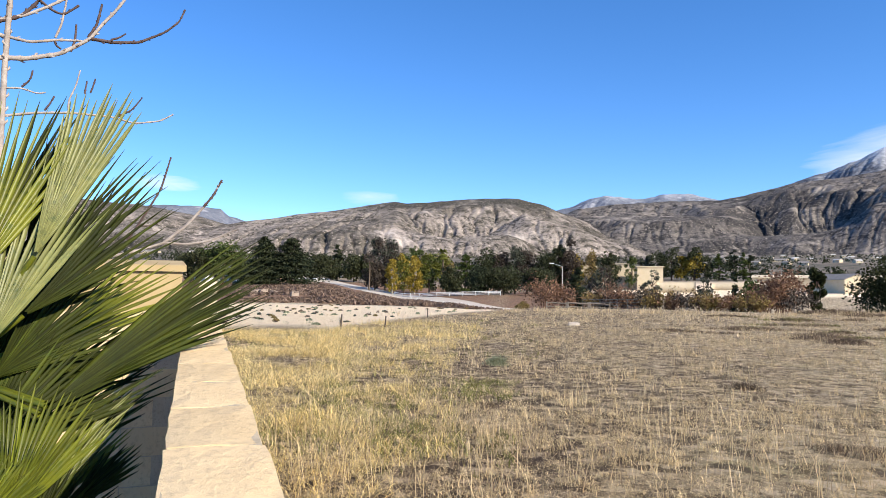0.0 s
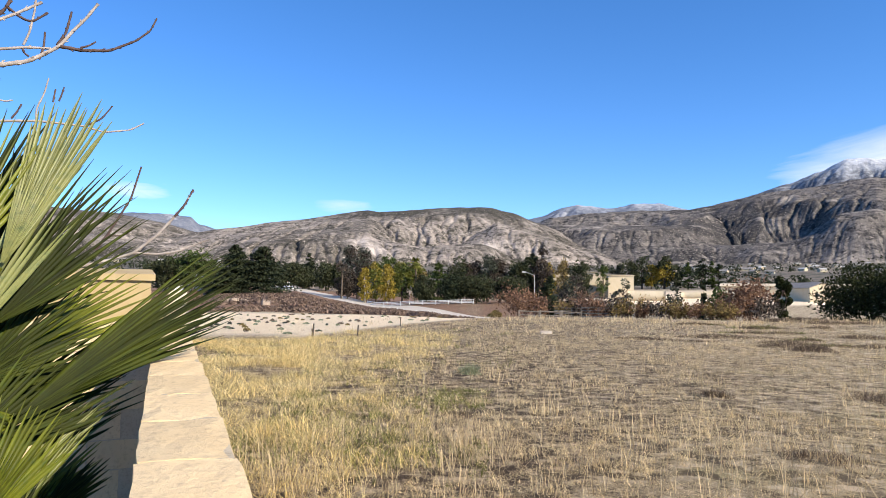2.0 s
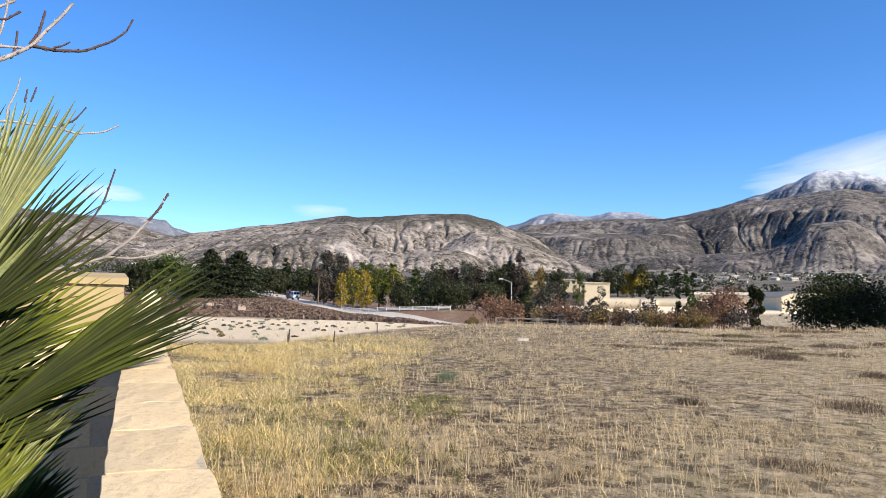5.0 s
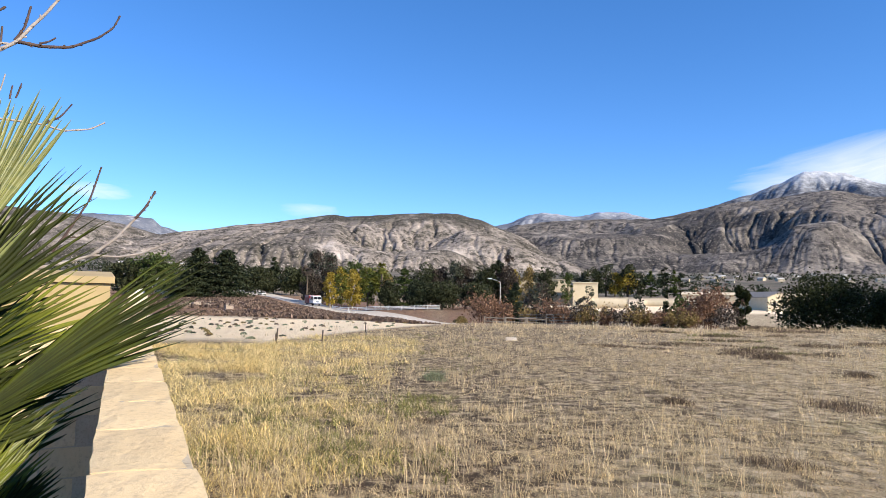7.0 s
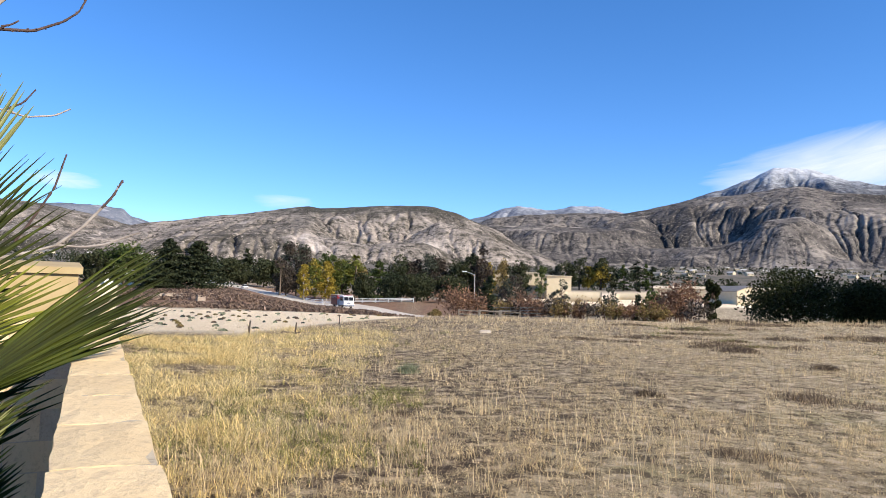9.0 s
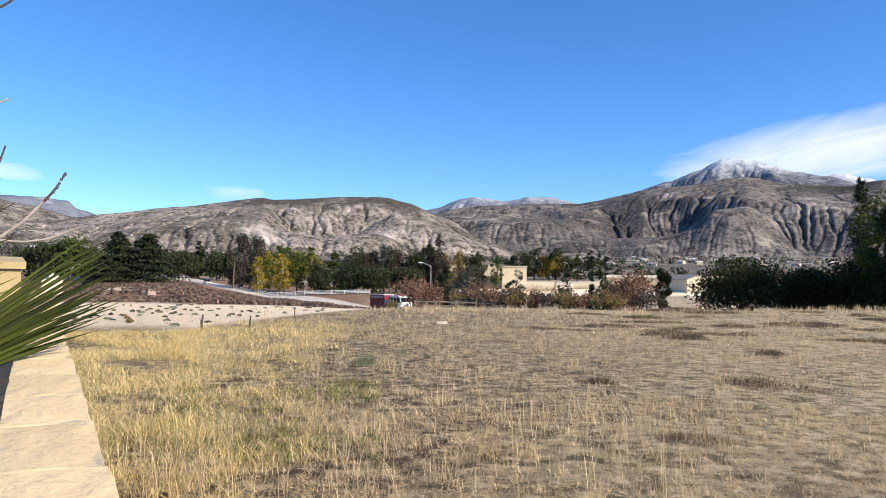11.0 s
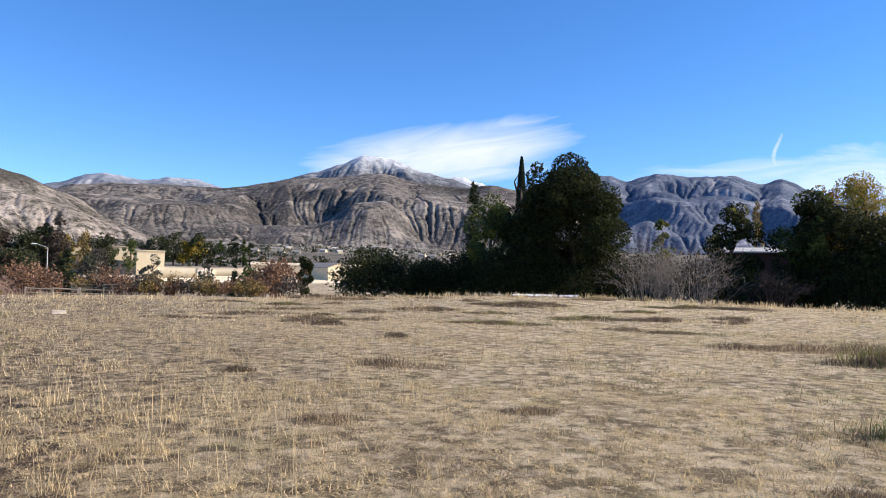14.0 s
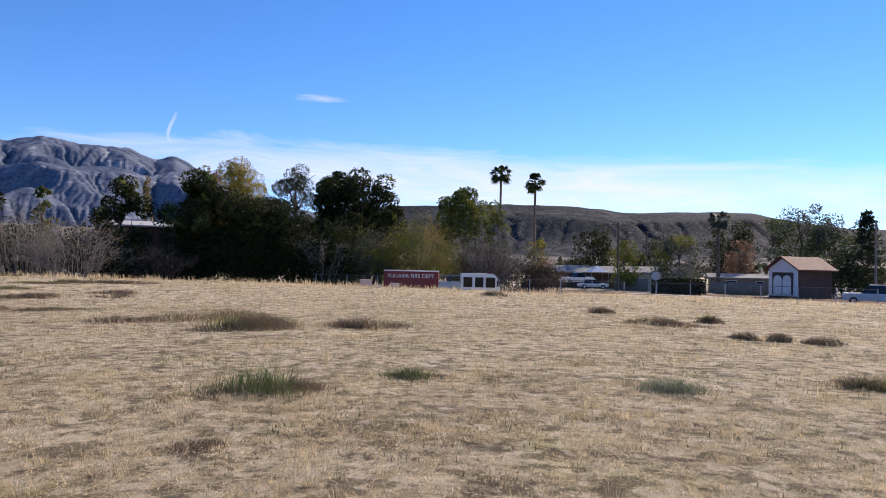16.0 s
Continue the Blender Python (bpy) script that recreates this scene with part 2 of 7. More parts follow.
    field = mixed(ranged(patch, 0.43, 0.38, 0.0, 0.7), field, (0.64, 0.49, 0.34))
    mown = mixed(ranged(patch, 0.52, 0.57, 0.0, 0.75), mown, (0.19, 0.15, 0.095))
    mown = mixed(ranged(tufts, 0.56, 0.62, 0.0, 0.6), mown, (0.20, 0.15, 0.10))
    mown = mixed(ranged(tufts, 0.46, 0.40, 0.0, 0.7), mown, (0.84, 0.71, 0.53))
    field = mixed(zone("mown"), field, mown)
    sand = mixed(ranged(mid, 0.35, 0.65), (0.84, 0.67, 0.46), (0.88, 0.73, 0.52))
    sand = mixed(ranged(fine, 0.6, 0.75), sand, (0.55, 0.42, 0.28))
    bank = mixed(ranged(mid, 0.4, 0.6), (0.14, 0.09, 0.065), (0.27, 0.155, 0.10))
    bank = mixed(ranged(fine, 0.5, 0.7), bank, (0.25, 0.18, 0.11))
    vbig = noise_at(0.012, 6, 0.65)
    vmid = noise_at(0.05, 6, 0.7)
    valley = mixed(ranged(vbig, 0.4, 0.6), (0.14, 0.12, 0.10), (0.23, 0.19, 0.15))
    valley = mixed(ranged(vmid, 0.45, 0.62), valley, (0.055, 0.06, 0.045))
    col = mixed(zone("sand"), field, sand)
    col = mixed(zone("bank"), col, bank)
    col = mixed(zone("far"), col, valley)
    l.new(col, bs.inputs["Base Color"])
    bs.inputs["Roughness"].default_value = 0.95
    bs.inputs["Specular IOR Level"].default_value = 0.1
    add = n.new("ShaderNodeMath")
    l.new(fine, add.inputs[0])
    l.new(grit, add.inputs[1])
    bp = n.new("ShaderNodeBump")
    bp.inputs["Strength"].default_value, bp.inputs["Distance"].default_value = 1.0, 0.09
    l.new(add.outputs[0], bp.inputs["Height"])
    l.new(bp.outputs[0], bs.inputs["Normal"])
    l.new(bs.outputs[0], out.inputs["Surface"])
    return m


def ground_mesh(V, F):
    """The sheet's mesh: quads, and a fan of triangles round its centre."""
    me = bpy.data.meshes.new("ground")
    me.from_pydata(V.tolist(), [], [f[:3] if f[2] == f[3] else f for f in F.tolist()])
    me.polygons.foreach_set("use_smooth", np.ones(len(me.polygons), bool))
    me.materials.append(ground_material())
    return me


def build_ground():
    az = np.concatenate([np.arange(-60, 140, 0.8), np.arange(140, 300, 5.0)])
    rr = [0.4]
    while rr[-1] < 4900:
        rr.append(rr[-1] * (1.045 if rr[-1] < 400 else 1.08) + 0.05)
    rr = np.array(rr)
    A, Rr = np.meshgrid(np.radians(az), rr, indexing="ij")
    X, Y = Rr * np.sin(A), Rr * np.cos(A)
    Z = ground_z(X, Y)
    bump = np.array([noise.noise((x * 0.35, y * 0.35, 3.1)) + 0.4 * noise.noise((x * 1.3, y * 1.3, 8.0)) for x, y in zip(X.ravel(), Y.ravel())]).reshape(X.shape)
    Z = Z + bump * np.where(Rr < 90, 0.035, np.clip(Rr / 90 * 0.05, 0, 1.5)) * np.clip((Rr - 1) / 3, 0, 1)
    na, nr = X.shape
    V = np.stack([X, Y, Z], -1).reshape(-1, 3)
    i, j = np.meshgrid(np.arange(na), np.arange(nr - 1), indexing="ij")
    i2 = (i + 1) % na
    F = np.stack([i * nr + j, i * nr + j + 1, i2 * nr + j + 1, i2 * nr + j], -1).reshape(-1, 4)
    centre = len(V)
    V = np.vstack([V, [0, 0, 0]])
    F = np.vstack([F, np.stack([np.full(na, centre), np.arange(na) * nr, (np.arange(na) + 1) % na * nr, (np.arange(na) + 1) % na * nr], -1)])[:, :4]
    me = ground_mesh(V, F)
    deg = np.degrees(A) + bump * 0.6
    wob = Rr * (1 + 0.04 * bump)

    def band(v, lo, hi, soft):
        return np.clip((v - lo) / soft, 0, 1) * np.clip((hi - v) / soft, 0, 1)
    sand_near = 29 + 2 * np.sin(deg * 0.35) + np.clip(deg + 9, 0, 20) * 2.2
    sand = band(deg, -40, 5.0, 1.0) * np.clip((wob - sand_near) / 4, 0, 1) * np.clip((80 - wob) / 4, 0, 1)
    sand = np.maximum(sand, band(deg, 11.5, 34, 1.5) * band(wob, 215, 420, 15))
    bank = band(deg, -60, 5, 1.5) * np.clip((wob - 78) / 4, 0, 1) * np.clip((330 - wob) / 10, 0, 1)
    bank = np.maximum(bank, band(deg, 4, 16, 1.5) * band(wob, 74, 260, 6))
    bank = np.maximum(bank, band(deg, 30, 130, 2) * band(wob, 63, 105, 4))
    far = np.clip((wob - 330) / 120, 0, 1)
    mown = np.clip((deg - 14) / 42 + 0.12 + 0.3 * bump, 0, 1)
    for name, val in (("mown", mown), ("sand", sand), ("bank", bank), ("far", far)):
        at = me.attributes.new(name, "FLOAT", "POINT")
        at.data.foreach_set("value", np.append(val.ravel(), 0).astype(np.float32))
    return tagged(new("ground", me), "dry mown field, sandy lot and valley floor", "ground", kind="structure")


build_ground()


# ---- mountains ----
def mountain_material(name, dark, mid, pale, snow=None, top=(0.56, 0.58, 0.62)):
    m = bpy.data.materials.new(name)
    m.use_nodes = True
    n, l = m.node_tree.nodes, m.node_tree.links
    n.clear()
    out, bs, tc = n.new("ShaderNodeOutputMaterial"), n.new("ShaderNodeBsdfPrincipled"), n.new("ShaderNodeTexCoord")

    def noise_at(scale, detail=6, rough=0.65, dist=0.0):
        t = n.new("ShaderNodeTexNoise")
        t.inputs["Scale"].default_value, t.inputs["Detail"].default_value, t.inputs["Roughness"].default_value = scale, detail, rough
        t.inputs["Distortion"].default_value = dist
        l.new(tc.outputs["Object"], t.inputs["Vector"])
        return t.outputs[0]

    def mixed(src, lo, hi, a, b):
        r = n.new("ShaderNodeMapRange")
        r.inputs["From Min"].default_value, r.inputs["From Max"].default_value = lo, hi
        l.new(src, r.inputs[0])
        t = n.new("ShaderNodeMix")
        t.data_type = "RGBA"
        l.new(r.outputs[0], t.inputs[0])
        for k, v in ((6, a), (7, b)):
            if isinstance(v, tuple):
                t.inputs[k].default_value = (*v, 1)
            else:
                l.new(v, t.inputs[k])
        return t.outputs[2]

    col = mixed(noise_at(0.0022, 5), 0.42, 0.6, mid, dark)
    speck = noise_at(0.085, 5, 0.8)
    col = mixed(noise_at(0.03, 5, 0.75), 0.5, 0.58, col, dark)
    col = mixed(speck, 0.51, 0.57, col, dark)
    col = mixed(noise_at(0.006, 7, 0.7, 1.0), 0.54, 0.7, col, pale)
    col = mixed(noise_at(0.17, 4, 0.7), 0.57, 0.66, col, pale)
    if snow:
        sep = n.new("ShaderNodeSeparateXYZ")
        l.new(tc.outputs["Object"], sep.inputs[0])
        wob = n.new("ShaderNodeMath")
        wob.operation = "MULTIPLY_ADD"
        wob.inputs[1].default_value = 420
        l.new(noise_at(0.022, 8, 0.85), wob.inputs[0])
        l.new(sep.outputs[2], wob.inputs[2])
        col = mixed(wob.outputs[0], snow + 130, snow + 290, col, top)
    l.new(col, bs.inputs["Base Color"])
    bs.inputs["Roughness"].default_value = 0.95
    bs.inputs["Specular IOR Level"].default_value = 0.05
    bp = n.new("ShaderNodeBump")
    bp.inputs["Strength"].default_value, bp.inputs["Distance"].default_value = 0.6, 7.0
    l.new(noise_at(0.04, 6, 0.75), bp.inputs["Height"])
    l.new(bp.outputs[0], bs.inputs["Normal"])
    l.new(bs.outputs[0], out.inputs["Surface"])
    return m


def eroded(X, Y, Z, target, fixed, cut, steps):
    """Streams carve the slopes: each place drains to its steepest neighbour, and the more land drains through it, the deeper it is cut."""
    na, ns = Z.shape
    idx = np.arange(na * ns).reshape(na, ns)
    H = Z.copy()
    area = np.gradient(X, axis=0) ** 2 + np.gradient(Y, axis=0) ** 2
    cell = np.sqrt(area) * np.sqrt(np.gradient(X, axis=1) ** 2 + np.gradient(Y, axis=1) ** 2)
    near = [(di, dj) for di in (-1, 0, 1) for dj in (-1, 0, 1) if di or dj]
    for step in range(steps):
        best, recv, dist = np.full(H.shape, 1e-9), idx.copy(), np.ones(H.shape)
        for di, dj in near:
            a0, a1, b0, b1 = max(0, -di), na - max(0, di), max(0, -dj), ns - max(0, dj)
            me, it = (slice(a0, a1), slice(b0, b1)), (slice(a0 + di, a1 + di), slice(b0 + dj, b1 + dj))
            d = np.hypot(X[me] - X[it], Y[me] - Y[it])
            fall = (H[me] - H[it]) / d
            ok = fall > best[me]
            best[me] = np.where(ok, fall, best[me])
            recv[me] = np.where(ok, idx[it], recv[me])
            dist[me] = np.where(ok, d, dist[me])
        order = np.argsort(H.ravel()).tolist()
        to, flow = recv.ravel().tolist(), cell.ravel().tolist()
        for k in reversed(order):
            if to[k] != k:
                flow[to[k]] += flow[k]
        f = (cut * np.sqrt(np.array(flow)) / dist.ravel()).tolist()
        h, hold = H.ravel().tolist(), fixed.ravel().tolist()
        for k in order:
            if to[k] != k and not hold[k]:
                h[k] = (h[k] + f[k] * h[to[k]]) / (1 + f[k])
        H = np.array(h).reshape(na, ns)
        H = np.where(fixed, Z, H + 0.07 * np.clip(target - H, 0, None))
        H[1:-1, 1:-1] = np.where(fixed[1:-1, 1:-1], H[1:-1, 1:-1], 0.96 * H[1:-1, 1:-1] + 0.01 * (H[:-2, 1:-1] + H[2:, 1:-1] + H[1:-1, :-2] + H[1:-1, 2:]))
    return H


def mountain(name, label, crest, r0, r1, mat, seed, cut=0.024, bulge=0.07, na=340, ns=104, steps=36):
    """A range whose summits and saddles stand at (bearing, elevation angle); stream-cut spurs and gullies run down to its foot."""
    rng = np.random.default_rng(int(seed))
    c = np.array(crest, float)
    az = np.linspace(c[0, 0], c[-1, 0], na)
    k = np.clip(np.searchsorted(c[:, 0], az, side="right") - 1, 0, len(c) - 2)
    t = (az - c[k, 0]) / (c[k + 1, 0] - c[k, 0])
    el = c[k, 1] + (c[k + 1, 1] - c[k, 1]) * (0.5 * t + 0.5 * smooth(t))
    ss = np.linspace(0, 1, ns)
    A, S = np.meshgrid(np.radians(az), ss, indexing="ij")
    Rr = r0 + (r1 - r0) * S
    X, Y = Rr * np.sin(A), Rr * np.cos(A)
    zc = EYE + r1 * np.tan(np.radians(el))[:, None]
    zb = np.array([gz(*polar(a, r0)) - 6 for a in az])[:, None]
    rise = zc - zb
    wide = np.array([noise.noise((x / 420, y / 420, seed)) + 0.55 * noise.noise((x / 170, y / 170, seed + 5)) for x, y in zip(X.ravel(), Y.ravel())]).reshape(X.shape)
    fine = np.array([noise.noise((x / 42, y / 42, seed + 9)) for x, y in zip(X.ravel(), Y.ravel())]).reshape(X.shape)
    target = zb + rise * (S + bulge * np.sin(math.pi * S) + 0.36 * wide * np.sin(math.pi * S ** 0.8) ** 0.7)
    target = np.clip(target, zb + rise * 0.35 * S, zb + rise * np.minimum(0.22 + 0.80 * S, 0.5 + 0.5 * S))
    fixed = np.zeros(X.shape, bool)
    fixed[:, 0] = fixed[:, -1] = True
    Z = np.where(fixed, np.where(S < 0.5, zb, zc), target * 0.97 + rise * 0.02 * fine + rng.normal(0, 1.2, X.shape))
    H = eroded(X, Y, Z, target, fixed, cut, steps)
    H = H + np.where(fixed, 0, rise * 0.008 * fine)
    H[:, -1] += (rise * 0.012 * fine[:, -1:])[:, 0]
    back = [np.stack([(r1 * q) * np.sin(A[:, -1]), (r1 * q) * np.cos(A[:, -1]), H[:, -1] - (q - 1) * 0.9 * r1], -1)[:, None] for q in (1.02, 1.06)]
    V = np.concatenate([np.stack([X, Y, H], -1)] + back, 1)
    m = V.shape[1]
    i, j = np.meshgrid(np.arange(na - 1), np.arange(m - 1), indexing="ij")
    F = np.stack([i * m + j, i * m + j + 1, (i + 1) * m + j + 1, (i + 1) * m + j], -1).reshape(-1, 4)
    return tagged(new(name, mesh_np(name, V.reshape(-1, 3), F, mat, True)), label, "mountain")


M_HILL = mountain_material("chaparral_hill", (0.055, 0.050, 0.040), (0.33, 0.28, 0.24), (0.52, 0.445, 0.385), 275, (0.06, 0.056, 0.046))
M_SPUR = mountain_material("burnt_spur", (0.045, 0.042, 0.041), (0.20, 0.175, 0.155), (0.42, 0.365, 0.31))
M_SNOW = mountain_material("snow_peak", (0.07, 0.075, 0.09), (0.15, 0.155, 0.17), (0.36, 0.36, 0.37), 655)
# M_FAR and M_BLUE carry the blue haze of distance in their base colours
M_FAR = mountain_material("far_ridge_haze", (0.13, 0.145, 0.18), (0.21, 0.22, 0.25), (0.40, 0.40, 0.42), 600)
M_BLUE = mountain_material("forest_mountain_haze", (0.075, 0.095, 0.14), (0.15, 0.165, 0.205), (0.33, 0.33, 0.36))
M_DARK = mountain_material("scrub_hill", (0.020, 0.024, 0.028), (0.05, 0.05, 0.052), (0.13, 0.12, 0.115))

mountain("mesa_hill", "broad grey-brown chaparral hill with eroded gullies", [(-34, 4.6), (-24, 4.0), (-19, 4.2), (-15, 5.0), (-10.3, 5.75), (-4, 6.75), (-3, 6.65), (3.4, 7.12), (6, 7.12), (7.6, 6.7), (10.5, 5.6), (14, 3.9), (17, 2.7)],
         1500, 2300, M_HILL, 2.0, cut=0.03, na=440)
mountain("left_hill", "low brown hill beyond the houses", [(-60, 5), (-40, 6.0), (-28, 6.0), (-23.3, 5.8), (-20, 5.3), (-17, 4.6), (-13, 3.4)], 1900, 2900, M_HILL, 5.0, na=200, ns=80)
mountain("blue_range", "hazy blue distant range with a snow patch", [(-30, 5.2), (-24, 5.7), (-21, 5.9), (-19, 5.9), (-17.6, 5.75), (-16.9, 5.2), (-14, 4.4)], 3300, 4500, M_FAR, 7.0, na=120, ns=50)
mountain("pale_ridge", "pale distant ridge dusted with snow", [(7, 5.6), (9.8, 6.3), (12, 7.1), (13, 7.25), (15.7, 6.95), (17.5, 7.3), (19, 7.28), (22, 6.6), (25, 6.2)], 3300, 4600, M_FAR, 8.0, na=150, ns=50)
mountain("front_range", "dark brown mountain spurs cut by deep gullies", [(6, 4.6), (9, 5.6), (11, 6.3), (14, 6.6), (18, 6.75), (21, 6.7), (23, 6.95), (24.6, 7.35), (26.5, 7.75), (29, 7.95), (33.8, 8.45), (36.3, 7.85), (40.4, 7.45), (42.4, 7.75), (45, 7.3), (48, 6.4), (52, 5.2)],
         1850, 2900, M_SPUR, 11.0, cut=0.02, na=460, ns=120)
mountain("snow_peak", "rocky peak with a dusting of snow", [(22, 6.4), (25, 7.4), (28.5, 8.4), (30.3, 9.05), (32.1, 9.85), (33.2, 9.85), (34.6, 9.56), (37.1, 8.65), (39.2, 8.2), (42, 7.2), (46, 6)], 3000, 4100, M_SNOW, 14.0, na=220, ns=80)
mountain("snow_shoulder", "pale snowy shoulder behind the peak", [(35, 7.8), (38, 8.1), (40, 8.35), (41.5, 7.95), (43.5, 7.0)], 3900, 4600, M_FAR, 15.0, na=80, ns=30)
mountain("blue_mountain", "forested mountain with rocky ribs, tinted blue-grey for haze", [(43, 6.8), (46, 7.4), (48, 8.2), (50, 8.55), (52, 8.5), (53.2, 8.05), (55.5, 8.6), (58.2, 8.3), (60.9, 8.3), (63, 7.6), (64.4, 7.95), (66.5, 6.95), (70, 5.2), (76, 4), (80, 3.2)], 2500, 3700, M_BLUE, 17.0, cut=0.026, na=340, ns=110)
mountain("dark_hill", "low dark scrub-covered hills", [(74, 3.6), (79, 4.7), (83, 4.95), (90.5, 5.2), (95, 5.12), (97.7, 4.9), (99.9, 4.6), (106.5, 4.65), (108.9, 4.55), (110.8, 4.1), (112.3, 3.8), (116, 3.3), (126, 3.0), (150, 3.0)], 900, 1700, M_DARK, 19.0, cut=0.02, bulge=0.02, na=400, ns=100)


# ---- clouds: thin sheets far behind the mountains ----
def cloud(name, label, az, el, waz, wel, density, stretch, seed, r=4850.0, slant=0.0, sway=0.0):
    m = bpy.data.materials.new(name)
    m.use_nodes = True
    n, l = m.node_tree.nodes, m.node_tree.links
    n.clear()
    out, tr, em, mx = (n.new("ShaderNode" + k) for k in ("OutputMaterial", "BsdfTransparent", "Emission", "MixShader"))
    em.inputs["Color"].default_value = (0.93, 0.95, 1.0, 1)
    em.inputs["Strength"].default_value = 0.74
    uv = n.new("ShaderNodeUVMap")
    mp = n.new("ShaderNodeMapping")
    mp.inputs["Scale"].default_value = (stretch, stretch * 3.2 * wel / waz * 2, 1)
    mp.inputs["Location"].default_value = (seed, seed * 0.7, 0)
    l.new(uv.outputs[0], mp.inputs[0])
    nz = n.new("ShaderNodeTexNoise")
    nz.inputs["Scale"].default_value, nz.inputs["Detail"].default_value, nz.inputs["Roughness"].default_value = 1.0, 8, 0.6
    nz.inputs["Distortion"].default_value = 0.9
    l.new(mp.outputs[0], nz.inputs["Vector"])
    at = n.new("ShaderNodeAttribute")
    at.attribute_name = "body"
    ad = n.new("ShaderNodeMath")
    ad.operation = "MULTIPLY_ADD"
    ad.inputs[1].default_value, ad.inputs[2].default_value = 1.05, -1.0
    l.new(at.outputs["Fac"], ad.inputs[0])
    sm = n.new("ShaderNodeMath")
    l.new(nz.outputs[0], sm.inputs[0])
    l.new(ad.outputs[0], sm.inputs[1])
    mr = n.new("ShaderNodeMapRange")
    mr.inputs["From Min"].default_value, mr.inputs["From Max"].default_value, mr.inputs["To Max"].default_value = 0.0, 0.75, density
    l.new(sm.outputs[0], mr.inputs[0])
    l.new(mr.outputs[0], mx.inputs[0])
    l.new(tr.outputs[0], mx.inputs[1])
    l.new(em.outputs[0], mx.inputs[2])
    l.new(mx.outputs[0], out.inputs["Surface"])
    na, ne = 40, 20
    V, B, UV = [], [], []
    for i in range(na + 1):
        for j in range(ne + 1):
            u, v = i / na, j / ne
            a = az + (u - 0.5) * waz + sway * math.sin(5.0 * v)
            e = el + (v - 0.5) * wel + slant * (u - 0.5)
            x, y = polar(a, r * math.cos(radians(e)))
            V.append((x, y, EYE + r * math.sin(radians(e))))
            B.append(max(0.0, 1 - (2 * u - 1) ** 2) ** 0.7 * max(0.0, 1 - (2 * v - 1) ** 2) ** 0.7)
            UV.append((u, v))
    F = np.array([[i * (ne + 1) + j, (i + 1) * (ne + 1) + j, (i + 1) * (ne + 1) + j + 1, i * (ne + 1) + j + 1] for i in range(na) for j in range(ne)])
    me = mesh_np(name, V, F, m, True)
    at2 = me.attributes.new("body", "FLOAT", "POINT")
    at2.data.foreach_set("value", np.array(B, np.float32))
    lay = me.uv_layers.new(name="UVMap")
    vi = np.empty(len(me.loops), np.int32)
    me.loops.foreach_get("vertex_index", vi)
    lay.data.foreach_set("uv", np.array(UV, np.float32)[vi].ravel())
    ob = new(name, me)
    ob.visible_shadow = False
    return tagged(ob, label, "cloud", kind="structure")


cloud("backdrop_cloud", "white wisp of cloud trailing off the snowy peak", 38.5, 9.9, 27, 6.8, 1.0, 2.0, 3.3, slant=4.6)
cloud("backdrop_cloud", "long bank of thin white cloud on the horizon", 90, 6.7, 92, 6.6, 0.95, 9.0, 9.1, slant=-3.2)
cloud("backdrop_cloud", "small white cloud over the far hills", -21.5, 7.5, 6, 1.6, 0.6, 2.0, 5.0)
cloud("backdrop_cloud", "small thin streak of cloud", 75.2, 13.1, 5.5, 0.75, 0.42, 3.5, 6.0)
cloud("backdrop_cloud", "thin vertical condensation trail", 64.1, 10.1, 0.42, 3.0, 0.55, 1.2, 2.2, sway=-0.28)
cloud("backdrop_cloud", "faint cloud behind the ridge", -6, 7.0, 6, 1.4, 0.45, 2.0, 8.0)


# ---- the garden wall of tan concrete block ----
M_BLOCK = material("tan_block", (0.66, 0.49, 0.28), (0.72, 0.56, 0.34), 2.2, 0.95, (0.50, 0.37, 0.23), 38.0, 0.9, 0.006, vary="object", spread=0.07, spec=0.15)
M_MORTAR = material("mortar", (0.46, 0.38, 0.27), (0.52, 0.43, 0.31), 9.0, 0.95, (0.33, 0.27, 0.19), 70.0, 0.8, 0.004, spec=0.1)
WALL_AZ, WALL_W, WALL_RISE = -19.3, 0.198, 0.03
_s, _c = math.sin(radians(WALL_AZ)), math.cos(radians(WALL_AZ))
WALL_EDGE = Vector((_c, -_s, 0)) * 0.147


def wall_frame():
    """The wall's own space: y runs along it, x points to the field, z is up the wall; its top is at 0 by the camera."""
    m = Matrix.Translation((WALL_EDGE.x, WALL_EDGE.y, 1.478)) @ Matrix.Rotation(radians(-WALL_AZ), 4, "Z")
    sh = Matrix.Identity(4)
    sh[2][1] = WALL_RISE
    return m @ sh


def block_mesh(name, length, height, width, seed):
    bm = bmesh.new()
    rng = random.Random(seed)
    box(bm, -width, 0, 0, length, -height, 0)
    bmesh.ops.subdivide_edges(bm, edges=[e for e in bm.edges], cuts=3, use_grid_fill=True)
    for v in bm.verts:
        edge = (abs(v.co.x) < 1e-4 or abs(v.co.x + width) < 1e-4) + (abs(v.co.z) < 1e-4) + (v.co.y < 1e-4 or v.co.y > length - 1e-4)
        a = 0.0035 if edge >= 2 else 0.0018
        v.co += Vector((rng.uniform(-a, a), rng.uniform(-a, a) * 0.5, rng.uniform(-a, a)))
        if edge >= 2:
            v.co.x += 0.003 if v.co.x < -width / 2 else -0.003
            v.co.z -= 0.003 if v.co.z > -height / 2 else 0
    me = bpy.data.meshes.new(name)
    bm.to_mesh(me)
    bm.free()
    me.materials.append(M_BLOCK)
    return me


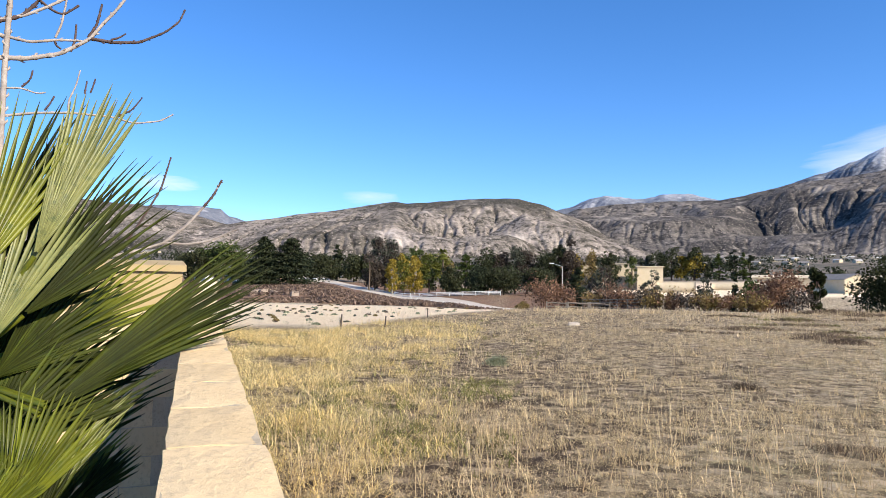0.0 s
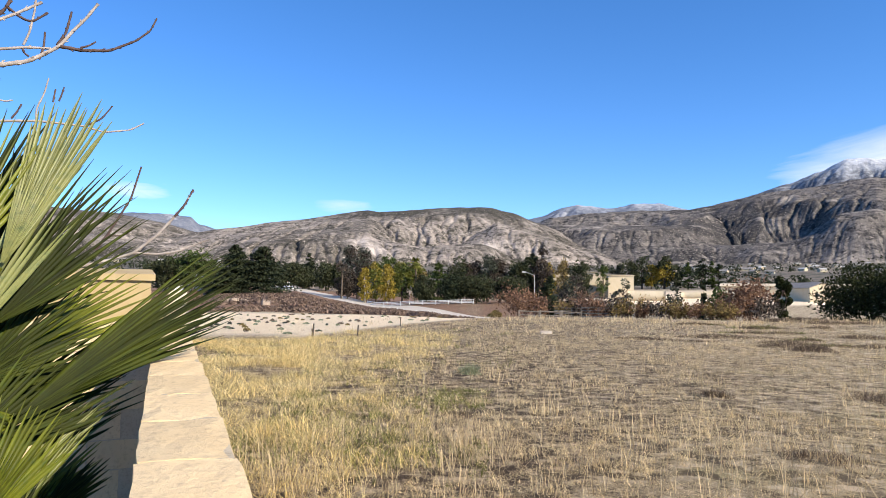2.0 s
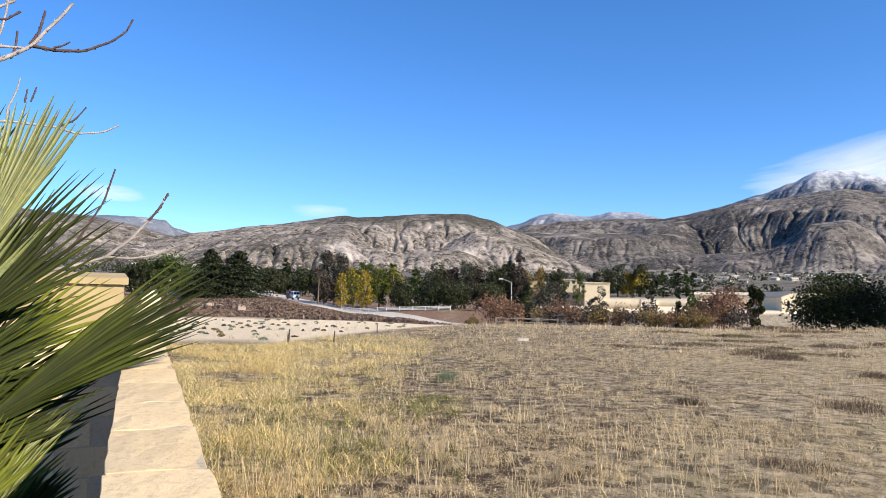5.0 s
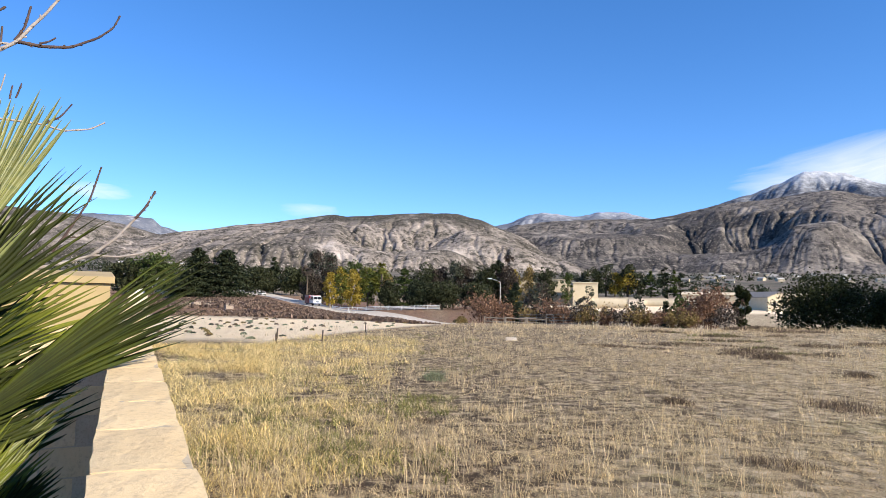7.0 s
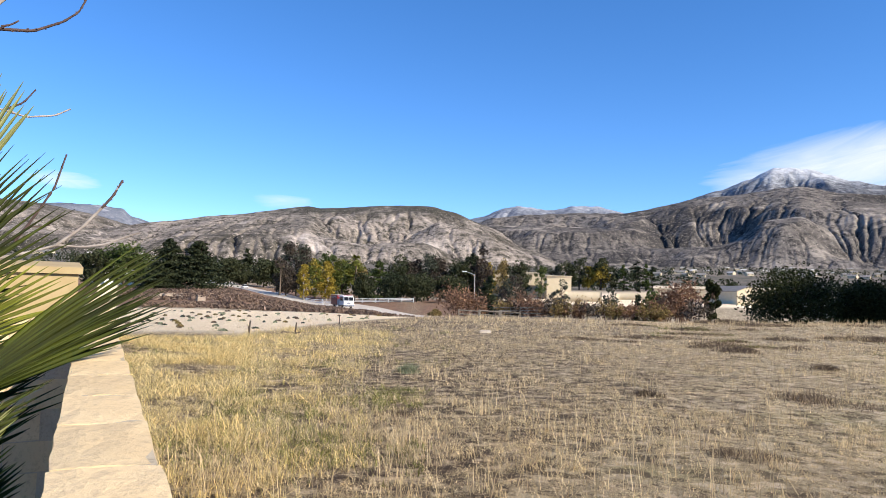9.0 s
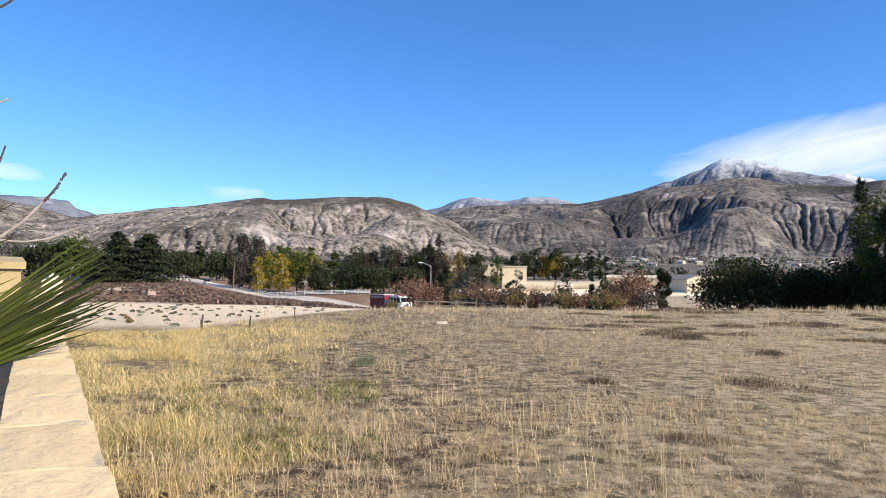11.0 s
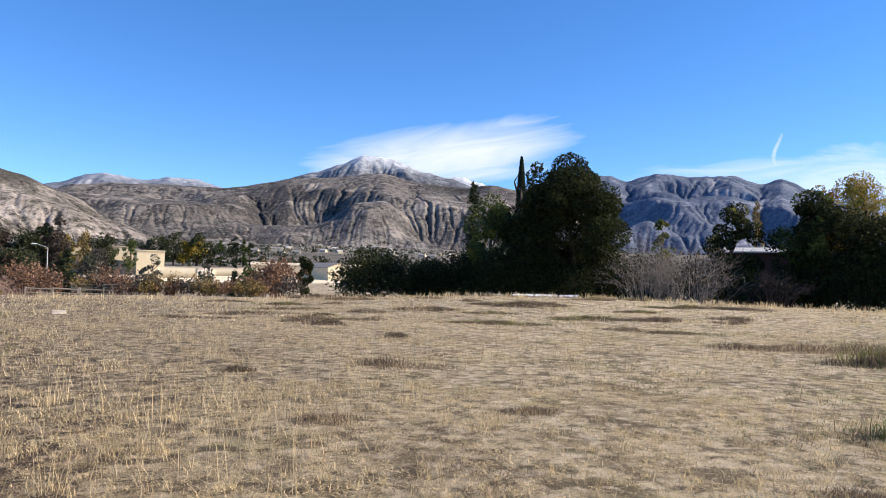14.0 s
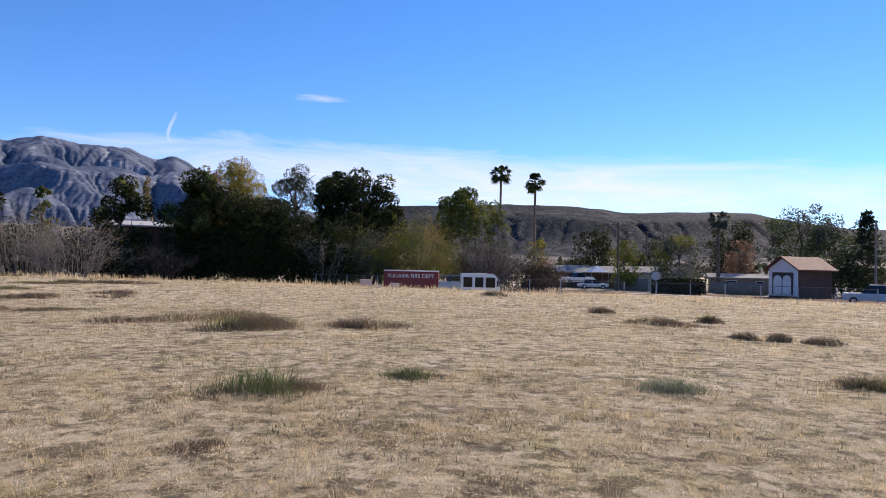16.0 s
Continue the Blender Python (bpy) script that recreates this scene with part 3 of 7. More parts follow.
def build_wall():
    L, Hh, joint = 0.398, 0.194, 0.008
    wall = holder("wall_garden", "tan concrete block garden wall with a rough flat top", "wall", kind="structure")
    shear = wall_frame()
    core = part("mortar", boxed(-WALL_W + 0.007, -0.007, -7.0, 9.0, -1.75, -0.005), M_MORTAR, wall, "grey-tan mortar joints")
    core.data.transform(shear)
    variants = [block_mesh("block", L, Hh, WALL_W, 40 + k) for k in range(5)]
    rng = random.Random(4)
    for course in range(8):
        y = -7.0 + (0.2 if course % 2 else 0.0)
        while y < 8.9:
            if course < 1 or y < 6:
                ob = new("block", rng.choice(variants))
                ob.parent = wall
                ob.matrix_basis = Matrix.Translation(shear @ Vector((0, y, -course * (Hh + joint)))) @ Matrix.Rotation(radians(-WALL_AZ), 4, "Z") @ Matrix.Rotation(math.atan(WALL_RISE), 4, "X")
            y += L + joint
    return wall


def build_return_wall():
    """A block wall that runs off square from the garden wall into the yard."""
    L, Hh, joint = 0.398, 0.194, 0.008
    wall = holder("wall_yard", "tan concrete block wall across the shaded yard", "wall", kind="structure")
    m = Matrix.Translation((WALL_EDGE.x, WALL_EDGE.y, 1.478 + 5.6 * WALL_RISE)) @ Matrix.Rotation(radians(-WALL_AZ), 4, "Z") @ Matrix.Translation((-WALL_W - 0.006, 5.6, 0)) @ Matrix.Rotation(radians(90), 4, "Z")
    core = part("mortar", boxed(0.007, WALL_W - 0.007, 0, 6.4, -1.75, -0.005), M_MORTAR, wall, "grey-tan mortar joints")
    core.data.transform(m @ Matrix.Translation((-WALL_W, 0, 0)))
    variants = [block_mesh("block", L, Hh, WALL_W, 60 + k) for k in range(3)]
    rng = random.Random(8)
    for course in range(8):
        y = 0.2 if course % 2 else 0.0
        while y < 6.0:
            ob = new("block", rng.choice(variants))
            ob.parent = wall
            ob.matrix_basis = m @ Matrix.Translation((0, y, -course * (Hh + joint)))
            y += L + joint
    return wall


build_wall()
build_return_wall()


# ---- trees and shrubs ----
M_BARK = material("bark", (0.075, 0.055, 0.04), (0.12, 0.09, 0.065), 3.0, 0.95, (0.035, 0.028, 0.02), 22.0, 0.8, 0.03)
M_PALE_BARK = material("pale_bark", (0.30, 0.26, 0.21), (0.40, 0.36, 0.30), 3.0, 0.9, (0.15, 0.12, 0.10), 22.0, 0.5, 0.02)


def foliage(name, a, b, spread=0.45):
    return material(name, a, b, 0.6, 0.6, [v * 0.5 for v in a], 3.0, 0.0, vary="island", spread=spread, translucent=0.32, spec=0.06)


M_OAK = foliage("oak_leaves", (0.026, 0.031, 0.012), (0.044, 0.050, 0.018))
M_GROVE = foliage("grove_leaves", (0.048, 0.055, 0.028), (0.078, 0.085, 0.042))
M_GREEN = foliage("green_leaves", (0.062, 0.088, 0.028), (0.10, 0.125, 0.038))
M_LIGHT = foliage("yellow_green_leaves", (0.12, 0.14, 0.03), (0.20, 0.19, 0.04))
M_GOLD = foliage("golden_leaves", (0.27, 0.20, 0.03), (0.38, 0.29, 0.06))
M_CONIFER = foliage("conifer_needles", (0.038, 0.048, 0.026), (0.062, 0.072, 0.038))
M_GREYGREEN = foliage("grey_green_leaves", (0.07, 0.078, 0.055), (0.10, 0.105, 0.075))
M_RUST = foliage("rust_leaves", (0.21, 0.12, 0.075), (0.31, 0.185, 0.115))
M_DRYLEAF = foliage("dry_leaves", (0.20, 0.15, 0.06), (0.32, 0.23, 0.09))
M_DARKLEAF = foliage("dark_brown_leaves", (0.065, 0.053, 0.042), (0.10, 0.078, 0.06))
M_TWIG = material("grey_twigs", (0.21, 0.18, 0.155), (0.31, 0.27, 0.235), 2.0, 0.9, (0.10, 0.085, 0.075), 8.0, 0.0, vary="island", spread=0.3)
M_REDTWIG = material("red_twigs", (0.16, 0.09, 0.06), (0.22, 0.13, 0.085), 2.0, 0.9, (0.09, 0.05, 0.035), 8.0, 0.0, vary="island", spread=0.3)


def limbs(h, w, rng, trunk_r, n_limb=7, fork=0.3, rise=0.45):
    out = [tube([(0, 0, -0.3), (rng.normal() * 0.02 * h, rng.normal() * 0.02 * h, h * 0.25), (rng.normal() * 0.04 * h, rng.normal() * 0.04 * h, h * 0.55), (0, 0, h * 0.88)],
                [trunk_r * 1.25, trunk_r, trunk_r * 0.65, trunk_r * 0.12])]
    for k in range(n_limb):
        a = 2.4 * k + rng.uniform(0, 1)
        z = h * rng.uniform(fork, 0.7)
        e = w * rng.uniform(0.25, 0.42)
        p, q = np.array([0, 0, z]), np.array([math.cos(a) * e, math.sin(a) * e, z + h * rng.uniform(0.1, 0.3) * rise * 2])
        out.append(tube([p, (p + q) / 2 + rng.normal(size=3) * 0.03 * h, q], [trunk_r * 0.45, trunk_r * 0.28, trunk_r * 0.06], 5))
    return joined(out)


def crown_points(h, w, kind, n, rng):
    """Leaf places for a crown of height h and width w."""
    if kind == "round":
        m = max(12, min(n // 45, 48))
        c = unit(m, rng) * (rng.uniform(0.25, 1.0, m) ** 0.45)[:, None]
        c[:, 2] = np.clip(c[:, 2], -0.8, 1)
        c = c * [w * 0.40, w * 0.40, h * 0.40] + [0, 0, h * 0.53]
        rad = rng.uniform(0.09, 0.22, m) * w
        k = rng.integers(0, m, n)
        off = unit(n, rng) * (rng.uniform(0.45, 1, n) ** 0.5)[:, None] * rad[k][:, None] * [1, 1, 0.7]
        return c[k] + off
    if kind == "bush":
        m = max(12, n // 40)
        c = unit(m, rng) * (rng.uniform(0.2, 1.0, m) ** 0.5)[:, None]
        c[:, 2] = np.abs(c[:, 2])
        c = c * [w * 0.40, w * 0.40, h * 0.74] + [0, 0, h * 0.06]
        k = rng.integers(0, m, n)
        return c[k] + unit(n, rng) * (rng.uniform(0.3, 1, n) ** 0.5)[:, None] * (rng.uniform(0.09, 0.17, m) * w)[k][:, None]
    if kind == "column":
        z = rng.uniform(0.02, 1, n)
        r = w * 0.5 * np.clip(np.minimum(z / 0.12, (1 - z) / 0.35), 0, 1) ** 0.6 * rng.uniform(0.55, 1.05, n)
        a = rng.uniform(0, 2 * math.pi, n)
        return np.stack([r * np.cos(a), r * np.sin(a), z * h], 1)
    if kind == "poplar":
        m = max(14, n // 40)
        z = rng.uniform(0.16, 0.97, m)
        r = w * 0.42 * np.sin(np.clip(z, 0.1, 1) ** 0.8 * math.pi) ** 0.7 * rng.uniform(0.3, 1, m)
        a = rng.uniform(0, 2 * math.pi, m)
        c = np.stack([r * np.cos(a), r * np.sin(a), z * h], 1)
        k = rng.integers(0, m, n)
        return c[k] + unit(n, rng) * rng.uniform(0.1, 0.5, n)[:, None] * w * 0.34
    if kind == "pine":
        m = max(26, n // 60)
        z = rng.uniform(0.1, 0.97, m)
        a = rng.uniform(0, 2 * math.pi, m)
        reach = w * 0.5 * (1 - z) ** 0.75 * rng.uniform(0.5, 1.1, m) + 0.03 * w
        k = rng.integers(0, m, n)
        u = rng.uniform(0.1, 1, n) ** 0.6
        spread = reach[k] * 0.30 * u
        aa = a[k]
        x = np.cos(aa) * reach[k] * u + rng.normal(size=n) * spread
        y = np.sin(aa) * reach[k] * u + rng.normal(size=n) * spread
        zz = z[k] * h - u * reach[k] * 0.10 + rng.normal(size=n) * 0.012 * h
        return np.stack([x, y, zz], 1)
    raise ValueError(kind)


def fitted(P, h, w, foot):
    """Stretch leaf places so that the crown fills its height and width."""
    P = P.copy()
    lo, hi = np.quantile(P[:, 2], (0.005, 0.995))
    P[:, 2] = h * (foot + (1 - foot) * (P[:, 2] - lo) / (hi - lo))
    P[:, :2] *= 0.5 * w / np.quantile(np.hypot(P[:, 0], P[:, 1]), 0.985)
    return P


def tree(name, label, az, r, h, w, kind="round", mat=None, n=1500, leaf=0.3, seed=1, mat2=None, share=0.3, group="", trunk=None, z=None):
    rng = np.random.default_rng(seed)
    x, y = polar(az, r)
    ob = holder(name, label, "shrub" if kind == "bush" else "tree", pose(x, y, gz(x, y) if z is None else z), group)
    tv, tf = limbs(h, w, rng, max(0.05, h * 0.022), 9 if kind != "pine" else 4)
    if kind == "bush":
        tv, tf = joined([tube([(0, 0, -0.1), (math.cos(a) * w * 0.1, math.sin(a) * w * 0.1, h * 0.3), (math.cos(a) * w * 0.28, math.sin(a) * w * 0.28, h * 0.7)], [h * 0.02, h * 0.013, h * 0.004], 4) for a in rng.uniform(0, 6.28, 9)])
    t = new("trunk" if kind != "bush" else "stem", mesh_np("trunk", tv, tf, trunk or M_BARK, True))
    t.parent = ob
    P = fitted(crown_points(h, w, kind, n, rng), h, w, {"round": 0.1, "poplar": 0.12, "pine": 0.06}.get(kind, 0.01))
    if mat2 is not None:
        key = np.array([noise.noise((p[0] / w * 3, p[1] / w * 3, p[2] / h * 4 + seed)) for p in P])
        pick = key > np.quantile(key, 1 - share)
        v, f = leaf_quads(P[pick], leaf, rng)
        c2 = new("crown", mesh_np("crown", v, f, mat2))
        c2.parent = ob
        P = P[~pick]
    v, f = leaf_quads(P, leaf, rng, 0.5 if kind == "pine" else 0.0)
    c = new("crown", mesh_np("crown", v, f, mat or M_GREEN))
    c.parent = ob
    return ob


def twig_bush(name, label, az, r, h, w, mat, n=260, seed=1, leafmat=None, nleaf=0, leaf=0.1, thick=0.02, group=""):
    """A leafless shrub: stems from the foot that fork into fine twigs."""
    rng = np.random.default_rng(seed)
    x, y = polar(az, r)
    ob = holder(name, label, "shrub", pose(x, y, gz(x, y)), group)
    pcs, tips = [], []
    for k in range(max(8, n // 14)):
        a = rng.uniform(0, 6.283)
        base = np.array([math.cos(a), math.sin(a), 0]) * w * rng.uniform(0, 0.22)
        lean = rng.uniform(0.12, 0.62)
        top = np.array([math.cos(a) * w * lean, math.sin(a) * w * lean, h * rng.uniform(0.6, 1.0) * (1.1 - lean * 0.9)])
        arch = np.array([0, 0, h * rng.uniform(0.08, 0.2)])
        line = [base + (top - base) * u + arch * math.sin(math.pi * u) + rng.normal(size=3) * 0.022 * w * (u > 0) for u in (0, 0.3, 0.55, 0.8, 1.0)]
        line[0] = base - [0, 0, 0.1]
        pcs.append(tube(line, [thick, thick * 0.8, thick * 0.6, thick * 0.4, thick * 0.2], 3))
        for _ in range(13):
            u = rng.uniform(0.2, 1)
            p = base + (top - base) * u + arch * math.sin(math.pi * u)
            d = unit(1, rng)[0] * [1, 1, 0.8] + [math.cos(a) * 0.35, math.sin(a) * 0.35, 0.35]
            q = p + d * h * rng.uniform(0.06, 0.24)
            pcs.append(tube([p, (p + q) / 2 + rng.normal(size=3) * 0.02 * h, q], [thick * 0.4, thick * 0.3, thick * 0.13], 3))
            q2 = (p + q) / 2 + unit(1, rng)[0] * h * 0.07
            pcs.append(tube([(p + q) / 2, ((p + q) / 2 + q2) / 2 + rng.normal(size=3) * 0.006 * h, q2], [thick * 0.28, thick * 0.22, thick * 0.1], 3))
            tips += [p, q, q2]
    v, f = joined(pcs)
    t = tagged(new("twig_crown", mesh_np("twig_crown", v, f, mat)), kind="stuff")
    t.parent = ob
    if nleaf:
        P = np.array(tips)[rng.integers(0, len(tips), nleaf)] + rng.normal(size=(nleaf, 3)) * 0.05 * h
        v, f = leaf_quads(P, leaf, rng)
        c = tagged(new("leaves", mesh_np("leaves", v, f, leafmat)), kind="stuff")
        c.parent = ob
    return ob


M_STRAW = material("straw", (0.64, 0.49, 0.28), (0.74, 0.59, 0.37), 0.8, 0.7, (0.36, 0.26, 0.13), 5.0, 0.0, vary="island", spread=0.35, translucent=0.45, spec=0.2)
M_STUBBLE = material("stubble", (0.64, 0.49, 0.28), (0.79, 0.64, 0.385), 0.5, 0.8, (0.24, 0.17, 0.11), 4.0, 0.0, vary="island", spread=0.4, translucent=0.35, spec=0.1)
M_YELLOW = material("yellow_grass", (0.74, 0.55, 0.22), (0.80, 0.64, 0.32), 0.7, 0.65, (0.36, 0.31, 0.12), 4.0, 0.0, vary="island", spread=0.45, translucent=0.3, spec=0.25)
M_WEED = material("green_weed", (0.16, 0.165, 0.045), (0.26, 0.245, 0.075), 1.2, 0.7, (0.30, 0.26, 0.10), 6.0, 0.0, vary="island", spread=0.35, translucent=0.25, spec=0.2)
M_GREENBLADE = material("fresh_grass", (0.07, 0.11, 0.03), (0.13, 0.17, 0.05), 1.2, 0.6, (0.20, 0.20, 0.07), 6.0, 0.0, vary="island", spread=0.35, translucent=0.25, spec=0.2)
M_SAGE = material("sage_weed", (0.24, 0.26, 0.15), (0.34, 0.35, 0.22), 1.2, 0.7, (0.14, 0.16, 0.09), 6.0, 0.0, vary="island", spread=0.3, translucent=0.2, spec=0.2)
M_DEAD = material("dead_weed", (0.16, 0.118, 0.082), (0.26, 0.19, 0.13), 1.2, 0.9, (0.08, 0.06, 0.045), 6.0, 0.0, vary="island", spread=0.4, translucent=0.3, spec=0.1)


# ---- every tree and shrub: bearing, distance, height, width ----
tree("broadleaf_tree", "dark green street tree beside pale houses", -17.3, 175, 9.8, 11.2, "round", M_GREEN, 4031, 0.324, 11)
tree("broadleaf_tree", "dark green street tree beside pale houses", -19.2, 175, 8.3, 9.8, "round", M_GROVE, 3360, 0.324, 12)
tree("broadleaf_tree", "small dark green tree beside pale houses", -15.8, 190, 6.7, 7.6, "round", M_GROVE, 2015, 0.324, 13)
tree("cedar_tree", "tall dark cedar with layered boughs", -14.1, 150, 9.9, 10.5, "pine", M_CONIFER, 11648, 0.272, 14)
tree("cedar_tree", "tall dark cedar with layered boughs by the road", -12.1, 150, 9.6, 11.7, "pine", M_CONIFER, 12544, 0.272, 15)
tree("cedar_tree", "small dense cedar in front of taller cedars", -15.0, 146, 5.4, 7.0, "pine", M_CONIFER, 5824, 0.259, 16)
tree("roadside_tree", "dark green tree shading the far side of the road", -9.9, 330, 11.4, 13.7, "round", M_GROVE, 2080, 0.585, 17)
tree("roadside_tree", "dark green tree shading the far side of the road", -9.0, 330, 10.3, 10.5, "round", M_GROVE, 2080, 0.585, 18)
tree("roadside_tree", "dark green tree shading the far side of the road", -7.2, 330, 13.0, 14.5, "round", M_GROVE, 2080, 0.585, 19)
tree("roadside_tree", "dark green tree shading the far side of the road", -6.2, 330, 12.1, 10.5, "round", M_GROVE, 2080, 0.585, 20)
tree("roadside_tree", "dark green tree shading the far side of the road", -10.6, 330, 9.1, 10.5, "round", M_GROVE, 2080, 0.585, 21)
tree("conifer_tree", "dark green pointed conifer behind the road", -8.5, 335, 16.6, 9.1, "pine", M_CONIFER, 3360, 0.453, 22)
tree("eucalyptus_tree", "tall brown-green eucalyptus with an open crown", -4.7, 250, 18.2, 12.4, "round", M_GREYGREEN, 4928, 0.356, 23, mat2=M_DARKLEAF, share=0.5)
tree("broadleaf_tree", "dark brown-green shrub tree under the eucalyptus", -5.5, 240, 9.9, 8.6, "round", M_DARKLEAF, 2912, 0.324, 24)
tree("poplar_tree", "golden autumn poplar behind white fence", -4.1, 225, 11.1, 4.7, "poplar", M_GOLD, 2015, 0.324, 25, trunk=M_PALE_BARK)
tree("poplar_tree", "golden autumn poplar behind white fence", -2.3, 225, 12.4, 6.1, "poplar", M_GOLD, 2912, 0.324, 26, trunk=M_PALE_BARK)
tree("poplar_tree", "yellow-green poplar turning gold in autumn", -3.2, 236, 13.3, 7.5, "poplar", M_LIGHT, 2912, 0.324, 27, mat2=M_GOLD, share=0.3)
tree("broadleaf_tree", "green broadleaf tree behind white fence", -2.1, 255, 15.8, 11.2, "round", M_GREEN, 3807, 0.324, 28)
tree("broadleaf_tree", "yellow-green broadleaf tree behind white fence", -1.1, 240, 13.4, 8.6, "round", M_LIGHT, 3360, 0.324, 29, mat2=M_GREEN, share=0.4)
tree("broadleaf_tree", "yellow-green broadleaf tree with dry tips", -0.0, 240, 13.4, 7.7, "round", M_LIGHT, 3136, 0.324, 30, mat2=M_DRYLEAF, share=0.35)
tree("conifer_tree", "green conifer behind the white fence", 1.8, 225, 12.5, 10.1, "pine", M_GREEN, 4480, 0.324, 31)
tree("grove_tree", "dark green tree in a dense grove", 3.6, 225, 14.2, 10.1, "round", M_GROVE, 4256, 0.324, 32)
tree("grove_tree", "dark green tree in a dense grove", 4.6, 225, 12.8, 7.2, "round", M_DARKLEAF, 4256, 0.324, 33)
tree("grove_tree", "dark green tree in a dense grove", 5.8, 225, 14.7, 10.8, "round", M_GREYGREEN, 4256, 0.324, 34)
tree("grove_tree", "dark green tree in a dense grove", 6.8, 225, 13.4, 7.6, "round", M_DARKLEAF, 4256, 0.324, 35)
tree("grove_tree", "dark green tree in a dense grove", 8.3, 225, 13.0, 9.0, "round", M_GROVE, 4256, 0.324, 36)
tree("grove_tree", "dark green tree in a dense grove", 9.3, 225, 15.4, 6.1, "round", M_GROVE, 4256, 0.324, 37)
tree("grove_tree", "dark green tree in a dense grove", 10.1, 225, 16.9, 7.9, "round", M_DARKLEAF, 4256, 0.324, 38)
tree("grove_tree", "dark green tree in a dense grove", 2.8, 205, 8.2, 8.2, "round", M_CONIFER, 4256, 0.324, 39)
tree("grove_tree", "dark green tree in a dense grove", 4.9, 205, 8.1, 11.5, "round", M_GROVE, 4256, 0.324, 40)
tree("grove_tree", "dark green tree in a dense grove", 7.6, 205, 7.6, 9.8, "round", M_GROVE, 4256, 0.324, 41)
tree("grove_tree", "dark green tree in a dense grove", 0.6, 205, 8.3, 6.6, "round", M_GROVE, 4256, 0.324, 42)
tree("poplar_tree", "golden tree behind the grove", 10.7, 300, 15.0, 7.2, "poplar", M_GOLD, 1568, 0.388, 43)
tree("poplar_tree", "pale dry golden tree behind the grove", 11.8, 300, 16.4, 8.6, "poplar", M_DRYLEAF, 1792, 0.388, 44)
tree("pine_tree", "dark green pine beside a light pole", 10.7, 150, 8.7, 6.7, "pine", M_CONIFER, 3840, 0.328, 45)
tree("broadleaf_tree", "dark tree beside a tan building", 12.6, 300, 14.3, 9.6, "round", M_GROVE, 2464, 0.388, 46)
tree("broadleaf_tree", "dark tree beside a tan building", 13.4, 300, 15.7, 8.2, "round", M_GROVE, 2464, 0.388, 47)
tree("sycamore_tree", "sparse dark leafy tree with a pale trunk", 12.7, 110, 7.9, 5.8, "round", M_DARKLEAF, 2400, 0.187, 48, mat2=M_GREYGREEN, share=0.5, trunk=M_PALE_BARK)
tree("broadleaf_tree", "small green tree before a tan wall", 14.9, 290, 13.3, 6.0, "round", M_GREEN, 1568, 0.324, 49)
tree("orchard_tree", "dark green tree in a row beyond the lot", 16.8, 430, 16.8, 13.7, "round", M_GROVE, 1440, 0.624, 50)
tree("orchard_tree", "dark green tree in a row beyond the lot", 17.9, 430, 18.9, 17.2, "round", M_GROVE, 1440, 0.624, 51)
tree("orchard_tree", "golden autumn tree in a row", 18.6, 430, 13.8, 8.9, "poplar", M_GOLD, 1440, 0.624, 52)
tree("orchard_tree", "golden autumn tree in a row", 19.5, 430, 15.5, 12.4, "round", M_GOLD, 1440, 0.624, 53)
tree("orchard_tree", "dark green tree in a row beyond the lot", 20.4, 430, 13.4, 8.2, "round", M_GROVE, 1440, 0.624, 54)
tree("orchard_tree", "dark green tree in a row beyond the lot", 21.3, 430, 14.8, 8.9, "pine", M_GREEN, 1440, 0.624, 55)
tree("orchard_tree", "dark green tree in a row beyond the lot", 22.3, 430, 16.8, 12.4, "pine", M_CONIFER, 1440, 0.624, 56)
tree("orchard_tree", "dark green tree in a row beyond the lot", 23.0, 430, 15.5, 10.3, "pine", M_GREEN, 1440, 0.624, 57)
tree("orchard_tree", "dark green tree in a row beyond the lot", 23.5, 430, 13.8, 7.6, "pine", M_CONIFER, 1440, 0.624, 58)
tree("orchard_tree", "dark green tree in a row beyond the lot", 16.0, 430, 13.7, 8.9, "round", M_GREYGREEN, 1440, 0.624, 59)
tree("orchard_tree", "dark green tree in a row beyond the lot", 19.6, 430, 18.9, 10.3, "round", M_GROVE, 1440, 0.624, 60)
tree("small_tree", "small dark tree before the sandy lot", 16.4, 120, 7.9, 3.5, "round", M_GREYGREEN, 1120, 0.195, 61)
tree("small_tree", "small grey-green tree before the sandy lot", 20.2, 105, 5.9, 2.5, "round", M_GREYGREEN, 960, 0.156, 62)
tree("small_conifer", "small dark conifer at the field edge", 22.4, 95, 5.0, 2.0, "pine", M_CONIFER, 2100, 0.146, 63)
tree("small_tree", "small green tree at the field edge", 23.5, 95, 4.6, 2.9, "round", M_GREEN, 2100, 0.172, 64)
tree("small_tree", "small dark green tree beside a grey-roofed house", 27.8, 92, 5.8, 2.2, "round", M_OAK, 2400, 0.189, 65)
twig_bush("brush", "rust-brown sycamore saplings with clinging leaves", 8.3, 80, 4.4, 5.4, M_REDTWIG, 420, 66, thick=0.03, leafmat=M_RUST, nleaf=1500, leaf=0.14)
twig_bush("brush", "large rust-brown bush at the field edge", 25.6, 84, 5.3, 6.0, M_REDTWIG, 460, 67, thick=0.03, leafmat=M_RUST, nleaf=2600, leaf=0.15)
twig_bush("brush", "rust-brown bush beside the large bush", 24.4, 82, 3.5, 3.3, M_REDTWIG, 300, 68, thick=0.03, leafmat=M_RUST, nleaf=900, leaf=0.14)
